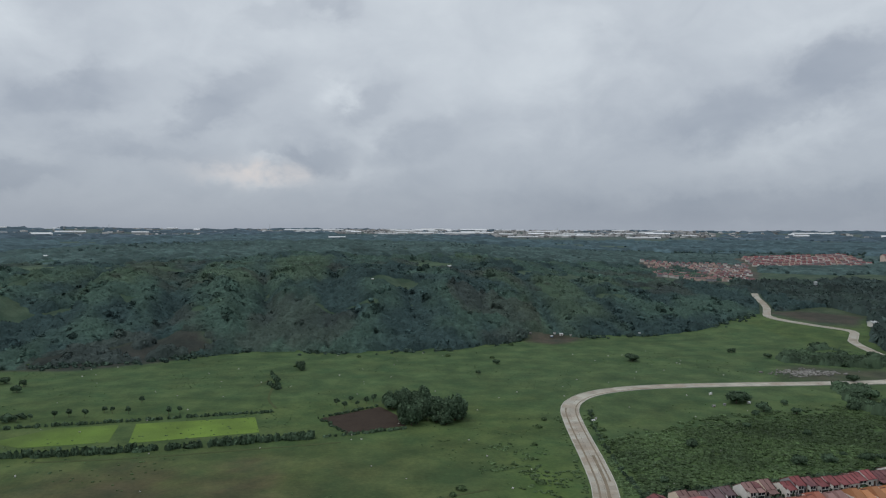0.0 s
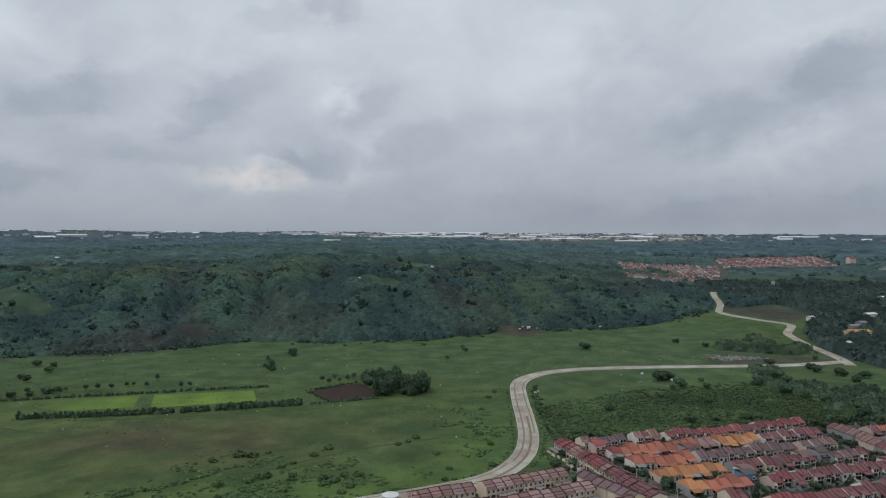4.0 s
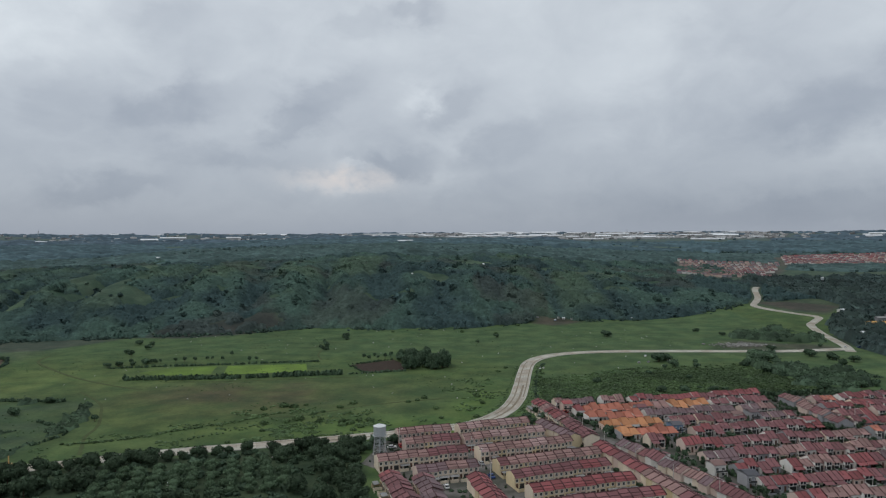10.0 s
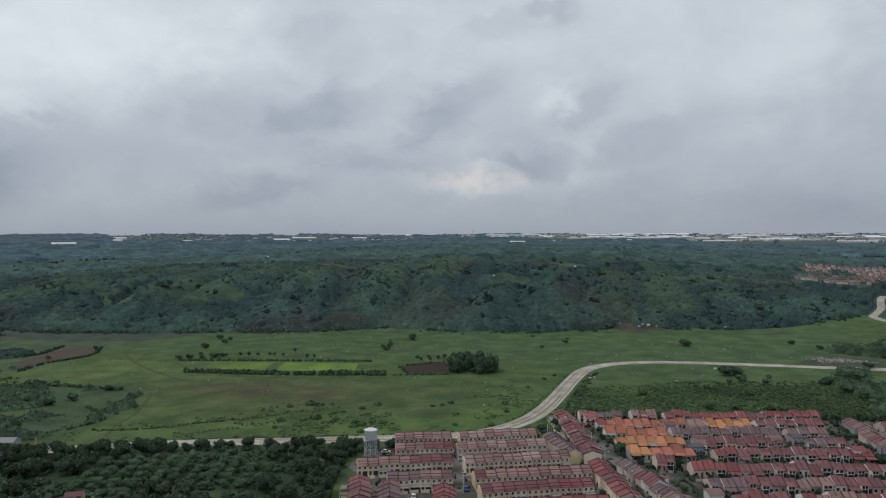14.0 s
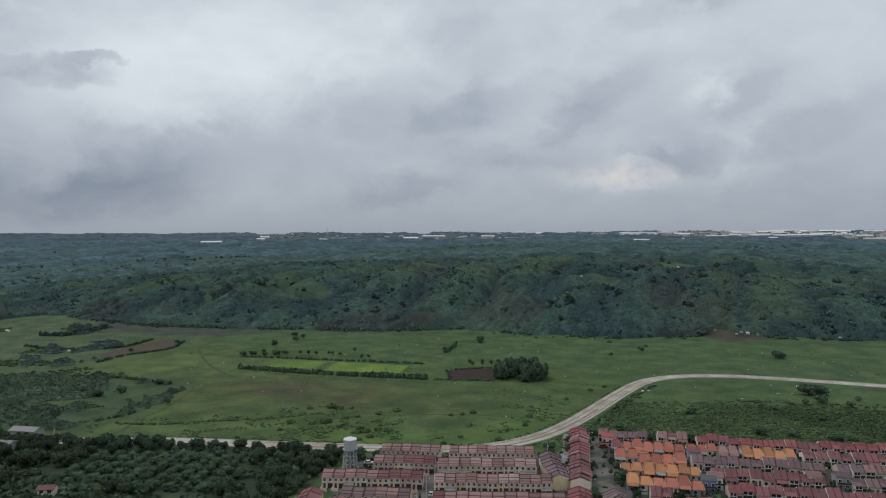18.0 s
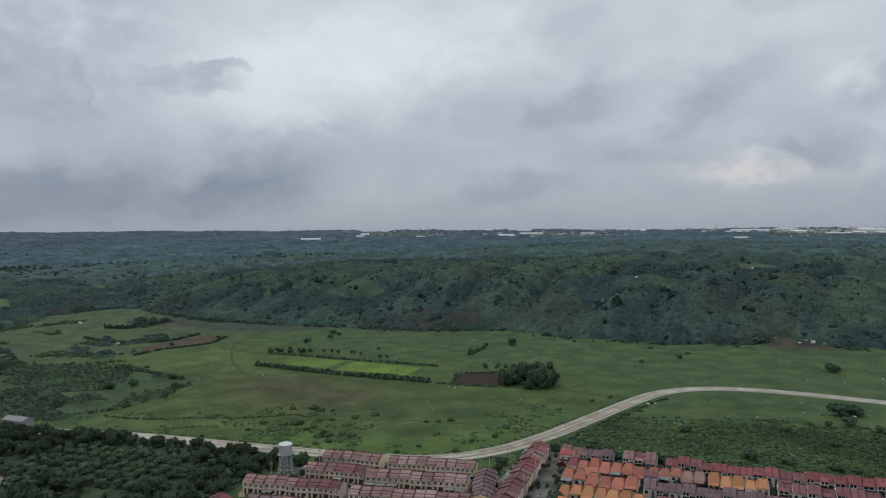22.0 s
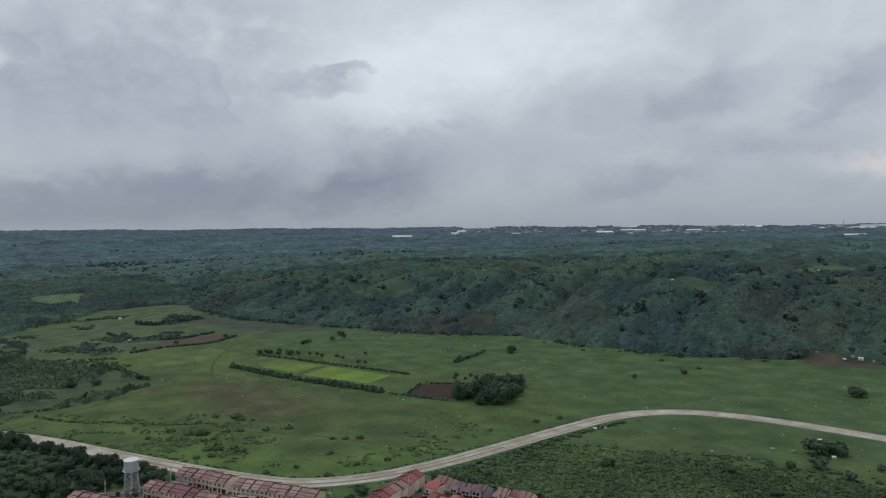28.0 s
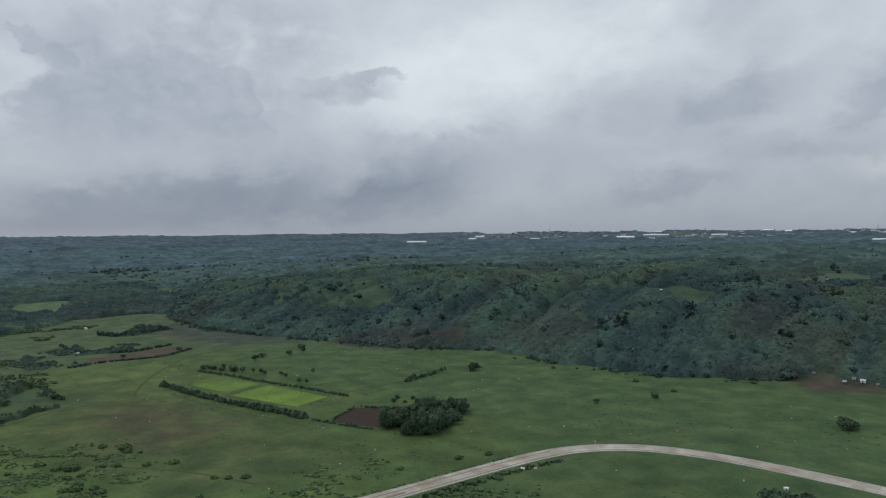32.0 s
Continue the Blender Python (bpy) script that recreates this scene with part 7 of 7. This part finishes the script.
tagged(place(("shed", 150), lambda: shed(150), at(-1756, 2079, 0.7, (0.5, 0.8, 1.0))), "long bright white warehouse standing alone", "warehouse", "warehouses along the horizon")


def mast(h):
    ob = tagged(new("radio_mast"), "thin steel lattice radio mast on the horizon", "mast")
    for sx, sy in ((1, 1), (1, -1), (-1, 1), (-1, -1)):
        part("leg", tube("leg", [((2.2 * sx, 2.2 * sy, 0), (0.5 * sx, 0.5 * sy, h), 0.35, 0.3)], M["steel"], 5), ob)
    part("lattice", tube("lattice", [((2.0 * a * (1 - z), 2.0 * b * (1 - z), z * h), (2.0 * b * (1 - z), -2.0 * a * (1 - z), (z + 0.08) * h), 0.2, 0.2) for z in (0.1, 0.3, 0.5, 0.7, 0.85) for a, b in ((1, 1), (1, -1), (-1, -1), (-1, 1))], M["steel"], 5), ob)
    return ob


for az, dist, h in ((10.6, 3900, 38), (33.7, 4000, 40), (-12.5, 3800, 30), (22, 4200, 30)):
    mast(h).matrix_basis = at(60 - math.sin(radians(az)) * dist, 120 + math.cos(radians(az)) * dist)


# ---- poles and posts by the terraces ----
def pole():
    ob = new("utility_pole")
    part("pole", tube("pole", [((0, 0, -0.3), (0, 0, 8.5), 0.16, 0.11)], M["kerb"], 8), ob)
    part("crossarm", solid("crossarm", [(-0.9, 0.9, -0.06, 0.06, 7.7, 7.85)], M["bark"]), ob)
    part("lamp_arm", tube("lamp_arm", [((0, 0, 7.2), (0, -1.4, 7.6), 0.04, 0.04)], M["steel"], 6), ob)
    part("lamp_head", solid("lamp_head", [(-0.12, 0.12, -1.9, -1.3, 7.52, 7.64)], M["frame"], 0.02), ob)
    return ob


for x, y in ((18, 309), (22, 292), (25.5, 277), (69, 360), (73, 342), (79, 318), (88, 296), (97, 272), (64, 380), (52, 352), (-16, 323), (-20, 299), (210, 396), (218, 366), (110, 258), (232, 380)):
    tagged(place("pole", pole, at(x, y, TREES.uniform(0, 3), 1.0)), "grey concrete utility pole with a lamp arm", "utility pole", "street poles")
